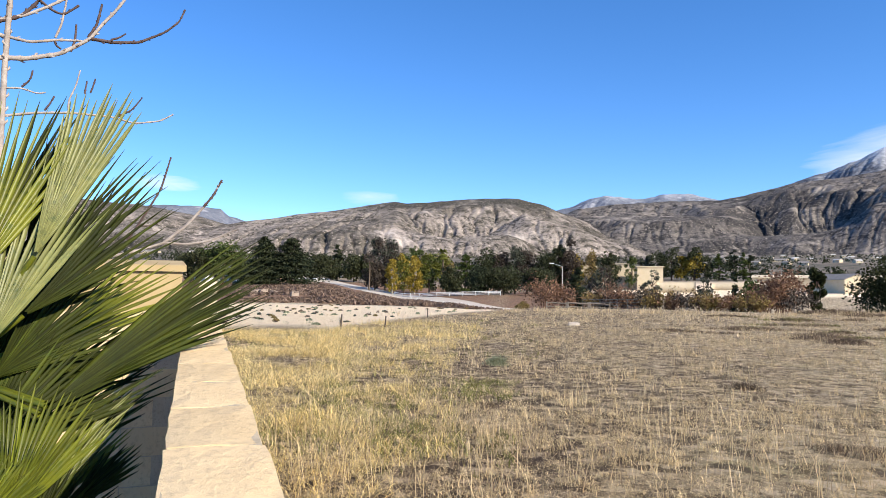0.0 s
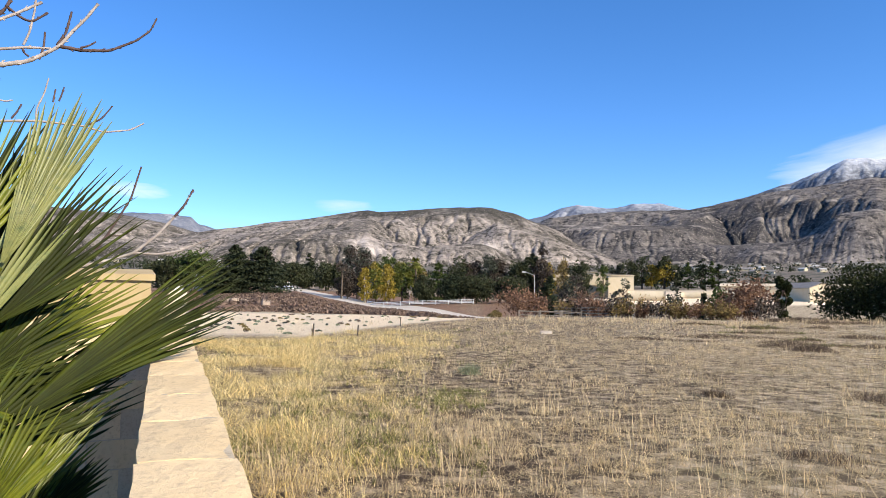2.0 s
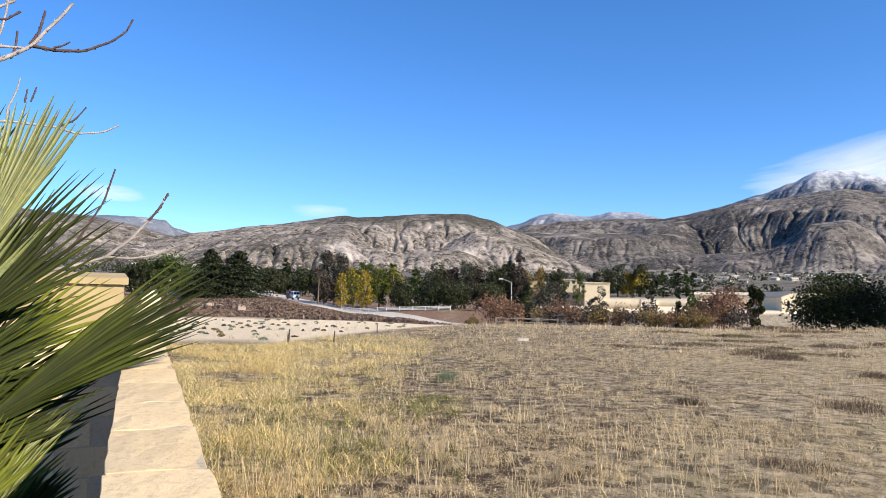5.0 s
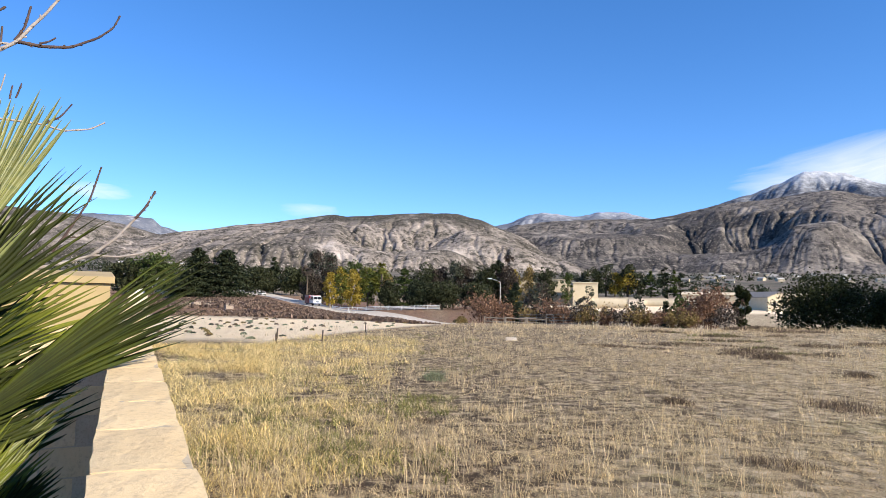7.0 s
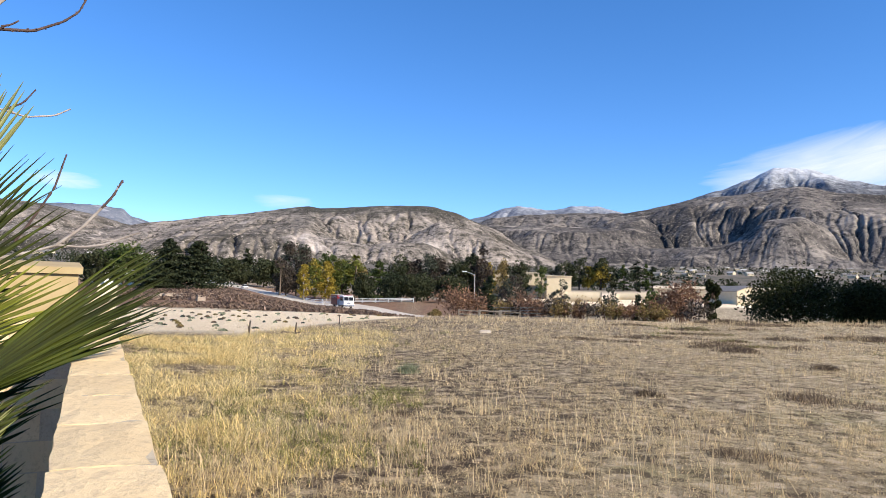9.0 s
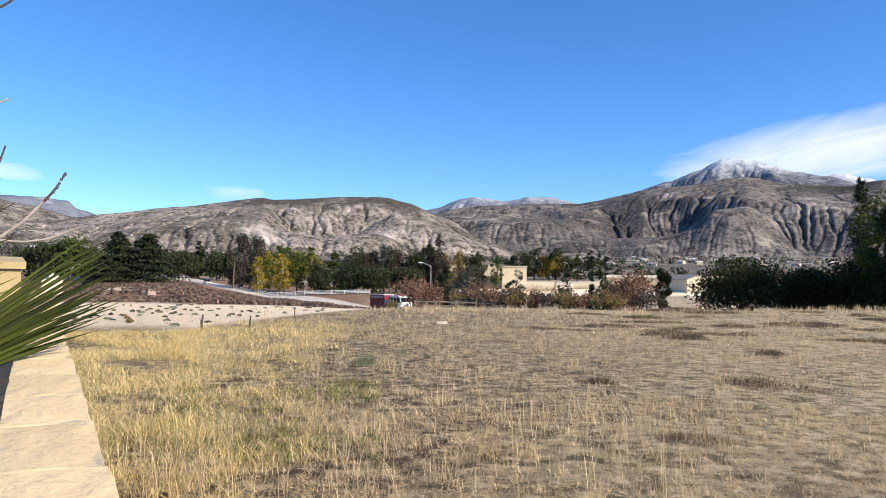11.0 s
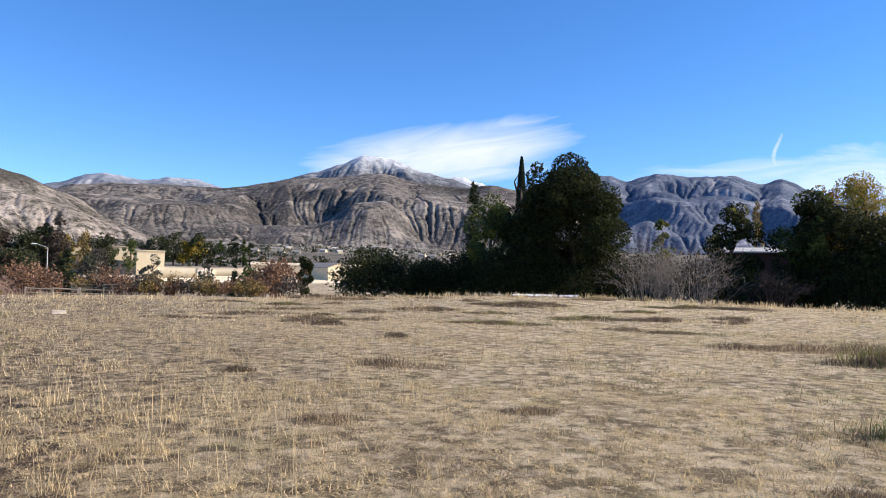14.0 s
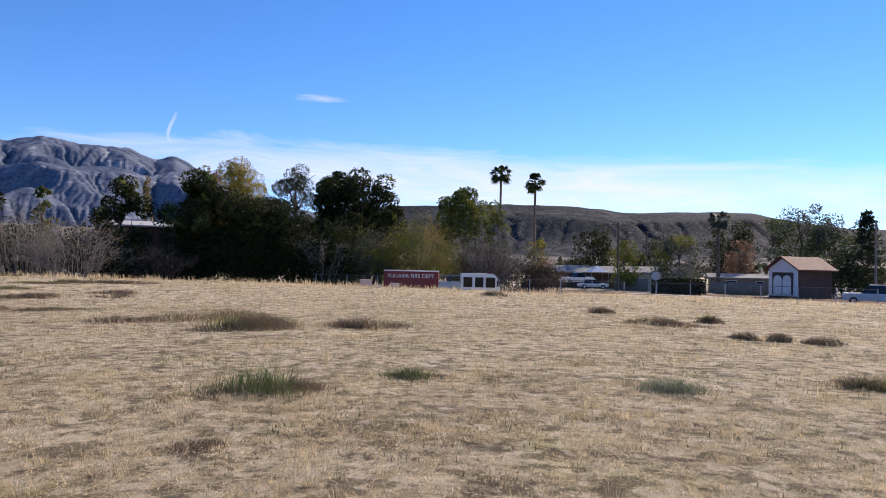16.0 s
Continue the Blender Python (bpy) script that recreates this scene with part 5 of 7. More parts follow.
def car(m, label, paint, kind="sedan", category="car"):
    """A passenger car, its front towards +x."""
    c = holder("car" if kind != "van" else "van", label, category, m)
    L, Wd, H = {"sedan": (4.6, 1.8, 1.45), "suv": (4.8, 1.9, 1.75), "van": (5.2, 2.0, 2.1), "pickup": (5.6, 2.0, 1.85)}[kind]
    body = boxed(-L / 2, L / 2, -Wd / 2, Wd / 2, 0.32, H * 0.58, 0.14)
    b = part("body", body, paint, c)
    top = bmesh.new()
    back, front = {"sedan": (-1.5, 1.0), "suv": (-2.25, 1.0), "van": (-2.5, 1.7), "pickup": (-0.5, 1.3)}[kind]
    lo, hi = H * 0.55, H
    pts = [(back, lo), (back + 0.35, hi), (front - 0.75, hi), (front, lo)]
    a = [top.verts.new((x, -Wd / 2 + 0.08 + (0.12 if z == hi else 0), z)) for x, z in pts]
    d = [top.verts.new((x, Wd / 2 - 0.08 - (0.12 if z == hi else 0), z)) for x, z in pts]
    top.faces.new(a)
    top.faces.new(d[::-1])
    for i in range(4):
        top.faces.new((a[i], d[i], d[(i + 1) % 4], a[(i + 1) % 4]))
    part("cabin", top, M_GLASS, c, "dark glazed cabin")
    part("roof", boxed(back + 0.3, front - 0.7, -Wd / 2 + 0.17, Wd / 2 - 0.17, hi - 0.03, hi + 0.04, 0.03), paint, c)
    for s in (-1, 1):
        part("headlight", boxed(L / 2 - 0.06, L / 2 + 0.01, s * Wd * 0.36 - 0.2, s * Wd * 0.36 + 0.2, 0.6, 0.75, 0.02), M_LAMP, b)
        part("tail_light", boxed(-L / 2 - 0.01, -L / 2 + 0.05, s * Wd * 0.38 - 0.14, s * Wd * 0.38 + 0.14, 0.65, 0.85, 0.02), M_MAROON, b)
        for x in (-L * 0.31, L * 0.31):
            wheel(c, x, s * (Wd / 2 - 0.1), 0.33, 0.22)
    return c


ENGINE = fire_engine(pose(0, 0, 0), "maroon fire engine with a white cab, driving")
CAR_WHITE = car(pose(0, 0, 0), "white car driving down the road", M_WHITE)
VAN_WHITE = car(pose(0, 0, 0), "white van driving down the road", M_WHITE, "van", "van")
CAR_DARK = car(pose(0, 0, 0), "dark car driving down the road", M_BLACKCAR)


def parked(az, r, heading, z=None):
    x, y = polar(az, r)
    return pose(x, y, gz(x, y) if z is None else z, 0, 0, heading)


car(parked(116.91, 74, 176 - 116.91), "silver car parked behind the chain-link fence", M_SILVER, "suv")
car(parked(96.23, 118, 30 - 96.23, -0.3), "white pickup parked by a house", M_WHITE, "pickup", "pickup truck")
car(parked(97.51, 112, 10 - 97.51, -0.9), "white car parked by a house", M_WHITE)


# ---- fences ----
def rail_fence():
    f = holder("rail_fence", "white three-rail fence along the road", "fence")
    pts = [polar(a, r) for a, r in ((-3.9, 214), (-2.6, 208), (-0.5, 203), (1.6, 201), (3.7, 200), (5.6, 200))]
    post_me = None
    prev = None
    for i in range(len(pts) - 1):
        p, q = np.array(pts[i]), np.array(pts[i + 1])
        n = max(1, int(np.linalg.norm(q - p) / 3.0))
        for k in range(n):
            x, y = p + (q - p) * k / n
            z = gz(x, y)
            if post_me is None:
                o = part("post", boxed(-0.09, 0.09, -0.09, 0.09, -0.2, 1.3, 0.01), M_WHITE, f)
                post_me = o.data
            else:
                o = new("post", post_me)
                o.parent = f
            o.location = (x, y, z)
            if prev is not None:
                for hh in (0.35, 0.72, 1.1):
                    part("rail", rod((prev[0], prev[1], prev[2] + hh), (x, y, z + hh), 0.09, None, 4), M_WHITE, f)
            prev = (x, y, z)
    return f


rail_fence()


def chain_link():
    f = holder("chain_link_fence", "grey chain-link fence with steel posts", "fence")
    az = np.arange(75.5, 119, 2.45)
    P = []
    for a in az:
        x, y = polar(a, 69.6)
        P.append((x, y, gz(x, y)))
    post_me = part("post", rod((0, 0, -0.3), (0, 0, 1.25), 0.045), M_STEEL, f).data
    f.children[0].location = P[0]
    for p in P[1:]:
        o = new("post", post_me)
        o.parent = f
        o.location = p
    V, F, o = [], [], 0
    for p, q in zip(P[:-1], P[1:]):
        p, q = Vector(p), Vector(q)
        part("top_rail", rod(p + Vector((0, 0, 1.22)), q + Vector((0, 0, 1.22)), 0.022, None, 6), M_WIRE, f)
        for k in range(-8, 24, 3):
            for s in (1, -1):
                u0, u1 = k / 24 * 1.5, (k + 10 * s) / 24 * 1.5
                z0, z1 = 0.02, 1.2
                if s < 0:
                    u0, u1 = u0 + 0.5, u1 + 0.5
                c0, c1 = min(max(u0, 0), 1), min(max(u1, 0), 1)
                if abs(c1 - c0) < 0.02:
                    continue
                h0 = z0 + (z1 - z0) * (c0 - u0) / (u1 - u0)
                h1 = z0 + (z1 - z0) * (c1 - u0) / (u1 - u0)
                a, b = p.lerp(q, c0) + Vector((0, 0, h0)), p.lerp(q, c1) + Vector((0, 0, h1))
                w = Vector((0, 0, 0.006))
                V += [a - w, a + w, b + w, b - w]
                F.append([o, o + 1, o + 2, o + 3])
                o += 4
    tagged(new("wire_mesh", mesh_np("wire_mesh", [tuple(v) for v in V], np.array(F), M_WIRE)), "thin woven wire mesh", kind="stuff").parent = f
    return f


chain_link()


def corral_panel(az, r, turn):
    x, y = polar(az, r)
    c = holder("corral_panel", "grey steel tube corral panel in brush", "fence", pose(x, y, gz(x, y), 0, 0, turn), "corral panels")
    for hh in (0.25, 0.55, 0.85, 1.15):
        part("rail", rod((-1.8, 0, hh), (1.8, 0, hh), 0.025, None, 6), M_WIRE, c)
    for xx in (-1.8, 0, 1.8):
        part("upright", rod((xx, 0, -0.1), (xx, 0, 1.2), 0.03, None, 6), M_WIRE, c)


for _a in (12.49, 14.6):
    corral_panel(_a, 77, -_a + 4)


def log_rails(az, r, n, turn):
    x, y = polar(az, r)
    c = holder("split_rail", "pale weathered split-rail fence section", "fence", pose(x, y, gz(x, y), 0, 0, turn), "split rails")
    for k in range(n):
        part("post", boxed(k * 2.2 - 0.07, k * 2.2 + 0.07, -0.07, 0.07, -0.2, 0.9, 0.02), M_WOOD, c)
        if k:
            for hh in (0.4, 0.8):
                part("rail", rod((k * 2.2 - 2.2, 0, hh), (k * 2.2, 0, hh - 0.1), 0.06, None, 6), M_WOOD, c)


log_rails(8.33, 74, 3, -8)
log_rails(9.93, 76, 3, -12)


def field_post(az, r, h, lean):
    x, y = polar(az, r)
    tagged(part("fence_post", rod((0, 0, -0.2), (lean, 0, h), 0.035, 0.03, 6), M_POLE), "thin weathered post leaning in dry grass", "post", "lone field posts").location = (x, y, gz(x, y))


for _a, _r, _h, _l in ((-8.18, 30, 0.62, 0.05), (-4.64, 32, 0.5, 0.04), (-1.21, 44, 0.55, 0.0), (-8.15, 30, 0.4, -0.03)):
    field_post(_a, _r, _h, _l)


for _k in range(14):
    _a = -0.5 + _k * 0.55
    _q, _h2 = on_road(_a, 6.5)
    tagged(part("marker_post", boxed(-0.08, 0.08, -0.08, 0.08, -0.2, 0.75, 0.02), M_WHITE), "short white marker post along the road", "post", "road marker posts").matrix_basis = pose(_q[0], _q[1], gz(*_q), 0, 0, _h2)


# ---- poles, signs, palms ----
def utility_pole(az, r, h, label, arms=1, mat=None):
    x, y = polar(az, r)
    u = holder("utility_pole", label, "pole", pose(x, y, gz(x, y), 0, 0, -az + 25))
    part("shaft", rod((0, 0, -0.3), (0, 0, h), 0.16, 0.11, 10), mat or M_POLE, u)
    for k in range(arms):
        part("crossarm", boxed(-1.1, 1.1, -0.06, 0.06, h - 0.45 - k * 0.9, h - 0.33 - k * 0.9, 0.01), M_POLE, u)
        for xx in (-1.0, -0.4, 0.4, 1.0):
            part("insulator", rod((xx, 0, h - 0.33 - k * 0.9), (xx, 0, h - 0.15 - k * 0.9), 0.05, 0.03, 6), M_STEEL, u)
    return u


utility_pole(99.41, 105, 9.03 + 0.9, "dark wooden utility pole by the houses")
utility_pole(101.54, 125, 8.97 + 1.0, "dark wooden utility pole by the houses")
utility_pole(92.88, 150, 13.71 + 1.2, "thin dark utility pole among trees", 2)
utility_pole(116.97, 96, 8.34 + 0.9, "tall pale wooden street pole", 0, M_WOOD)


def street_light(az, r, h):
    x, y = polar(az, r)
    s = holder("street_lamp", "tall pale street lamp beside the grove", "street lamp", pose(x, y, gz(x, y), 0, 0, -az))
    part("shaft", rod((0, 0, -0.2), (0, 0, h), 0.09, 0.06, 10), M_CONCRETE, s)
    part("arm", rod((0, 0, h), (-1.4, 0, h + 0.5), 0.05, 0.04, 8), M_STEEL, s)
    part("lamp_head", boxed(-2.0, -1.3, -0.17, 0.17, h + 0.42, h + 0.58, 0.05), M_WHITE, s, "white lamp head")


street_light(9.56, 112, 5.35 + 2.6)


def stop_sign(az, r):
    x, y = polar(az, r)
    s = holder("road_sign", "octagonal road sign seen from behind", "sign", pose(x, y, gz(x, y), 0, 0, -az))
    part("post", rod((0, 0.03, -0.2), (0, 0.03, 2.6), 0.035), M_STEEL, s)
    part("plate", rod((0, -0.02, 2.2), (0, 0.0, 2.2), 0.5, None, 8), M_STEEL, s, "bare metal octagonal plate")


stop_sign(102.35, 80)

M_FROND = foliage("palm_fronds", (0.035, 0.05, 0.02), (0.06, 0.075, 0.03), 0.3)


def fan_palm(az, r, h, crown, label, seed, mat):
    """A tall fan palm: ringed trunk, a skirt, and single fronds."""
    rng = np.random.default_rng(seed)
    x, y = polar(az, r)
    p = holder("fan_palm", label, "palm tree", pose(x, y, gz(x, y)))
    v, f = tube([(0, 0, -0.3), (0.1, 0, h * 0.3), (0.15, 0.05, h * 0.7), (0, 0, h)], [0.34, 0.26, 0.22, 0.24], 10)
    new("trunk", mesh_np("trunk", v, f, M_PALMTRUNK, True)).parent = p
    for k in range(34):
        a, e = rng.uniform(0, 6.28), rng.uniform(-0.9, 1.25)
        d = np.array([math.cos(a) * math.cos(e), math.sin(a) * math.cos(e), math.sin(e)])
        s = np.cross(d, [0, 0, 1.0])
        s /= np.linalg.norm(s) + 1e-6
        L = crown * rng.uniform(0.85, 1.1)
        V, F = [], []
        hub = np.array([0, 0, h]) + d * L * 0.45
        V += [np.array([0, 0, h]) - s * 0.03, np.array([0, 0, h]) + s * 0.03, hub + s * 0.03, hub - s * 0.03]
        F.append([0, 1, 2, 3])
        for t in np.linspace(-1.15, 1.15, 15):
            dd = d * math.cos(t) + s * math.sin(t)
            tip = hub + dd * L * 0.55 - np.array([0, 0, 0.22 * L * abs(t) + 0.1 * L])
            m = hub + dd * L * 0.3
            n = np.cross(dd, np.cross(d, s))
            n = n / (np.linalg.norm(n) + 1e-6) * 0.05 * L
            o = len(V)
            V += [hub, m - n, tip, m + n]
            F.append([o, o + 1, o + 2, o + 3])
        new("frond", mesh_np("frond", V, np.array(F), mat)).parent = p
    return p


fan_palm(90.05, 150, 22.26 + 0.9, 2.6, "very tall fan palm against the sky", 1, M_FROND)
fan_palm(92.82, 146, 19.91 + 0.9, 2.5, "very tall fan palm against the sky", 2, M_FROND)
fan_palm(106.79, 112, 9.94 + 0.9, 1.9, "tall fan palm beside the houses", 3, M_GREYGREEN)
fan_palm(-5.97, 236, 9.14 + 1.5, 2.4, "dark fan palm near the road", 4, M_DARKLEAF)
fan_palm(-0.05, 222, 10.42 + 2.2, 2.2, "tall fan palm behind the white fence", 5, M_LIGHT)


# ---- buildings ----
def house(label, az, r, turn, w, d, hw, hr, wallm, roofm, windows=(), doors=(), over=0.5, z=None, name="house"):
    """A gabled house: w across its front (towards the camera at turn 0), d deep; the ridge runs along its depth when hr < 0, along its width otherwise."""
    x, y = polar(az, r)
    h = holder(name, label, "house", pose(x, y, gz(x, y) if z is None else z, 0, 0, -az + turn))
    along, hr = hr > 0, abs(hr)
    bm = bmesh.new()
    if along:
        pr = [(-d / 2, -0.5), (d / 2, -0.5), (d / 2, hw), (0, hw + hr), (-d / 2, hw)]
        a = [bm.verts.new((-w / 2, p, q)) for p, q in pr]
        b = [bm.verts.new((w / 2, p, q)) for p, q in pr]
    else:
        pr = [(-w / 2, -0.5), (w / 2, -0.5), (w / 2, hw), (0, hw + hr), (-w / 2, hw)]
        a = [bm.verts.new((p, -d / 2, q)) for p, q in pr]
        b = [bm.verts.new((p, d / 2, q)) for p, q in pr]
    bm.faces.new(a)
    bm.faces.new(b[::-1])
    for i in range(5):
        bm.faces.new((a[i], b[i], b[(i + 1) % 5], a[(i + 1) % 5]))
    body = part("wall", bm, wallm, h)
    span, run = (d, w) if along else (w, d)
    k = (span / 2 + over) / (span / 2)
    for s in (-1, 1):
        rf = bmesh.new()
        lo, hi = hw + hr - hr * k, hw + hr
        q = []
        for t in (-run / 2 - over, run / 2 + over):
            for dz in (0.02, 0.2):
                q.append(((s * span / 2 * k, t, lo + dz), (0, t, hi + dz)))
        vs = [[rf.verts.new((p[1], p[0], p[2]) if along else p) for p in e] for e in q]
        rf.faces.new((vs[0][0], vs[0][1], vs[2][1], vs[2][0]))
        rf.faces.new((vs[1][0], vs[1][1], vs[3][1], vs[3][0]))
        rf.faces.new((vs[0][0], vs[1][0], vs[3][0], vs[2][0]))
        rf.faces.new((vs[0][0], vs[0][1], vs[1][1], vs[1][0]))
        rf.faces.new((vs[2][0], vs[2][1], vs[3][1], vs[3][0]))
        part("roof", rf, roofm, h)
    for (x0, x1, z0, z1) in windows:
        o = part("window", boxed(x0, x1, -d / 2 - 0.05, -d / 2 + 0.05, z0, z1, 0.01), M_WHITE, body, "white-framed window")
        part("pane", boxed(x0 + 0.08, x1 - 0.08, -d / 2 - 0.07, -d / 2, z0 + 0.08, z1 - 0.08), M_GLASS, o, "dark glass pane")
    for (x0, x1, z0, z1, m2) in doors:
        part("door", boxed(x0, x1, -d / 2 - 0.06, -d / 2 + 0.05, z0, z1, 0.02), m2, body)
    return h


def arched_door(parent, x0, x1, h, y):
    """A carriage door: dark surround and two white leaves with arched heads."""
    fr = part("door_surround", boxed(x0 - 0.25, x1 + 0.25, y - 0.05, y + 0.04, 0, h + 0.35, 0.02), M_BROWNWALL, parent, "dark wooden door surround")
    mid = (x0 + x1) / 2
    for a, b in ((x0, mid - 0.08), (mid + 0.08, x1)):
        bm = bmesh.new()
        rr = (b - a) / 2
        pts = [(a, 0.02), (b, 0.02)] + [((a + b) / 2 + rr * math.cos(t), h - rr + rr * math.sin(t)) for t in np.linspace(0, math.pi, 10)]
        f = [bm.verts.new((px, y - 0.11, pz)) for px, pz in pts]
        g = [bm.verts.new((px, y - 0.04, pz)) for px, pz in pts]
        bm.faces.new(f)
        for i in range(len(pts)):
            bm.faces.new((f[i], g[i], g[(i + 1) % len(pts)], f[(i + 1) % len(pts)]))
        part("door_leaf", bm, M_WHITE, fr, "white arched door leaf")


_g = house("white-gabled garage with a red tile roof", 112.32, 97, -42, 4.3, 5.4, 3.1, -1.3, M_BROWNWALL, M_TILE, name="garage", z=-0.45)
_b = bmesh.new()
for _y in (-2.72, -2.78):
    _b.faces.new([_b.verts.new(_p) for _p in ((-2.17, _y, -0.2), (2.17, _y, -0.2), (2.17, _y, 3.1), (0, _y, 4.4), (-2.17, _y, 3.1))])
bmesh.ops.bridge_loops(_b, edges=_b.edges[:])
part("gable_front", _b, M_PALEWALL, _g, "white boarded gable front")
arched_door(_g.children[0], -1.3, 1.3, 2.3, -2.82)
house("low house with a pale grey roof", 96.05, 128, 10, 13, 8, 2.7, 1.0, M_BROWNWALL, M_GREYROOF, ((-3, -1.6, 0.9, 2.0), (1, 2.4, 0.9, 2.0)))
house("low cream house behind a wooden fence", 102.01, 122, -8, 9, 8, 2.8, 0.9, M_CREAM, M_GREYROOF, ((-2, -0.6, 0.9, 2.0), (1.4, 2.6, 0.9, 2.0)))
house("low grey house with a flat pale roof", 108.64, 116, 6, 10, 7, 2.3, 0.5, M_WOOD, M_GREYROOF, ((-3, -1.5, 0.9, 2.0), (1, 2.2, 0.9, 2.0)))
house("brown house glimpsed between dark trees", 63.63, 92, 0, 11, 8, 6.53, 0.6, M_BROWNWALL, M_CONCRETE)
house("tan single-storey house with a grey gable roof", 29.3, 262, 34, 8.6, 17, 4.2, -1.7, M_CREAM, M_GREYROOF, ((-2.6, -1.2, 1.2, 2.4), (1.2, 2.6, 1.2, 2.4)))
house("pale house with a white roof", 36.52, 150, 8, 16, 9, 3.2, 1.3, M_CREAM, M_CONCRETE, ((-5, -3.4, 0.9, 2.0), (2, 3.6, 0.9, 2.0)))
house("long low pale building beyond the lot", 28.71, 330, 3, 58, 20, 4.6, 1.2, M_CREAM, M_CREAM, z=2.2)
house("large tan commercial building", 16.19, 300, 6, 10, 12, 10.70 - 0.6, 0.3, M_CREAM, M_CREAM, ((-4, -2.6, 1, 2.4), (1, 2.6, 1, 2.4)), z=0.4)
house("tan commercial building behind trees", 12.86, 315, 4, 24, 14, 12.46 - 0.6, 0.3, M_CREAM, M_CREAM, ((-8, -6, 1, 2.6), (3, 5, 1, 2.6)), z=0.4)
house("white house among street trees", -17.35, 200, 20, 12, 9, 4.0, 1.4, M_PALEWALL, M_CONCRETE, ((-4, -2.6, 1, 2.2), (1, 2.4, 1, 2.2)))
house("white house among street trees", -16.34, 215, -15, 13, 9, 3.2, 1.3, M_PALEWALL, M_CONCRETE, ((-4, -2.6, 1, 2.2), (1, 2.4, 1, 2.2)))
house("tan stucco wing of the neighbouring house", -20.03 - 6.4, 24, -4, 5.0, 5.0, 2.36 - 0.2, 0.2, M_STUCCO, M_STUCCO, over=0.1)


def long_wall(label, az0, az1, r, h, mat):
    p, q = Vector((*polar(az0, r), 0)), Vector((*polar(az1, r), 0))
    n = 12
    V, F = [], []
    for k in range(n + 1):
        c = p.lerp(q, k / n)
        z = gz(c.x, c.y)
        u = c.normalized() * 0.15
        for s, zz in ((-1, z - 0.4), (-1, z + h), (1, z + h), (1, z - 0.4)):
            V.append((c.x + u.x * s, c.y + u.y * s, zz))
    for k in range(n):
        for j in range(4):
            F.append([k * 4 + j, k * 4 + (j + 1) % 4, k * 4 + 4 + (j + 1) % 4, k * 4 + 4 + j])
    F += [[0, 1, 2, 3], [n * 4 + 3, n * 4 + 2, n * 4 + 1, n * 4]]
    return tagged(new("boundary_wall", mesh_np("boundary_wall", V, np.array(F), mat)), label, "wall")


long_wall("long cream boundary wall of a sandy lot", 16.83, 19.66, 265, 3.6, M_CREAM)
long_wall("long cream boundary wall before the row of trees", 20.77, 24.70, 300, 2.6, M_CREAM)
long_wall("grey weathered fence in front of the houses", 106.60, 110.16, 106, 1.7, M_WOOD)
long_wall("grey weathered fence behind parked cars", 99.12, 101.68, 112, 1.9, M_WOOD)
long_wall("pale low garden wall beyond the block wall", -18.99, -17.65, 38, 2.0, M_CREAM)


def driveway():
    V = []
    for a, r in ((100, 84), (102, 83), (104, 81), (106, 79), (108, 78)):
        for dr in (0, 2.5):
            x, y = polar(a, r + dr)
            V.append((x, y, gz(x, y) + 0.15))
    F = np.array([[i * 2, i * 2 + 2, i * 2 + 3, i * 2 + 1] for i in range(4)])
    tagged(new("pavement", mesh_np("pavement", V, F, M_CONCRETE)), "white concrete driveway behind the fence", "pavement", kind="structure")


driveway()


def hedge(az, r, w, h, d):
    rng = np.random.default_rng(5)
    x, y = polar(az, r)
    ob = holder("hedge", "dark clipped ivy hedge beside the houses", "hedge", pose(x, y, gz(x, y), 0, 0, -az))
    P = rng.uniform(-1, 1, (2600, 3)) * [w / 2, d / 2, h / 2] + [0, 0, h / 2]
    v, f = leaf_quads(P, 0.16, rng)
    new("leaves", mesh_np("leaves", v, f, M_OAK)).parent = ob
    part("stems", boxed(-w / 2 + 0.3, w / 2 - 0.3, -d / 4, d / 4, 0, h * 0.8, 0.1), M_BARK, ob)


hedge(103.97, 96, 6.6, 2.0, 1.2)


def canopy_tent(az, r):
    x, y = polar(az, r)
    t = holder("canopy_tent", "small white pop-up canopy tent", "tent", pose(x, y, gz(x, y) + 0.6, 0, 0, 20 - az))
    bm = bmesh.new()
    top = bm.verts.new((0, 0, 3.3))
    c = [bm.verts.new((sx * 1.5, sy * 1.5, 2.2)) for sx, sy in ((-1, -1), (1, -1), (1, 1), (-1, 1))]
    for i in range(4):
        bm.faces.new((c[i], c[(i + 1) % 4], top))
    bm.faces.new(c[::-1])
    part("canopy", bm, M_TARP, t)
    for sx, sy in ((-1, -1), (1, -1), (1, 1), (-1, 1)):
        part("leg", rod((sx * 1.45, sy * 1.45, 0), (sx * 1.45, sy * 1.45, 2.2), 0.03), M_STEEL, t)


canopy_tent(97.80, 122)


# ---- loose things on the field and beyond ----
def stone(label, az, r, sx, sy, sz, seed, mat, turn=0, name="stone_block"):
    rng = random.Random(seed)
    x, y = polar(az, r)
    bm = boxed(-sx / 2, sx / 2, -sy / 2, sy / 2, 0, sz, min(sx, sz) * 0.12)
    for v in bm.verts:
        v.co += Vector((rng.uniform(-1, 1), rng.uniform(-1, 1), rng.uniform(-1, 1))) * 0.02
    o = tagged(part(name, bm, mat), label, "block")
    o.matrix_basis = pose(x, y, gz(x, y) - 0.02, 0, 0, turn - az)


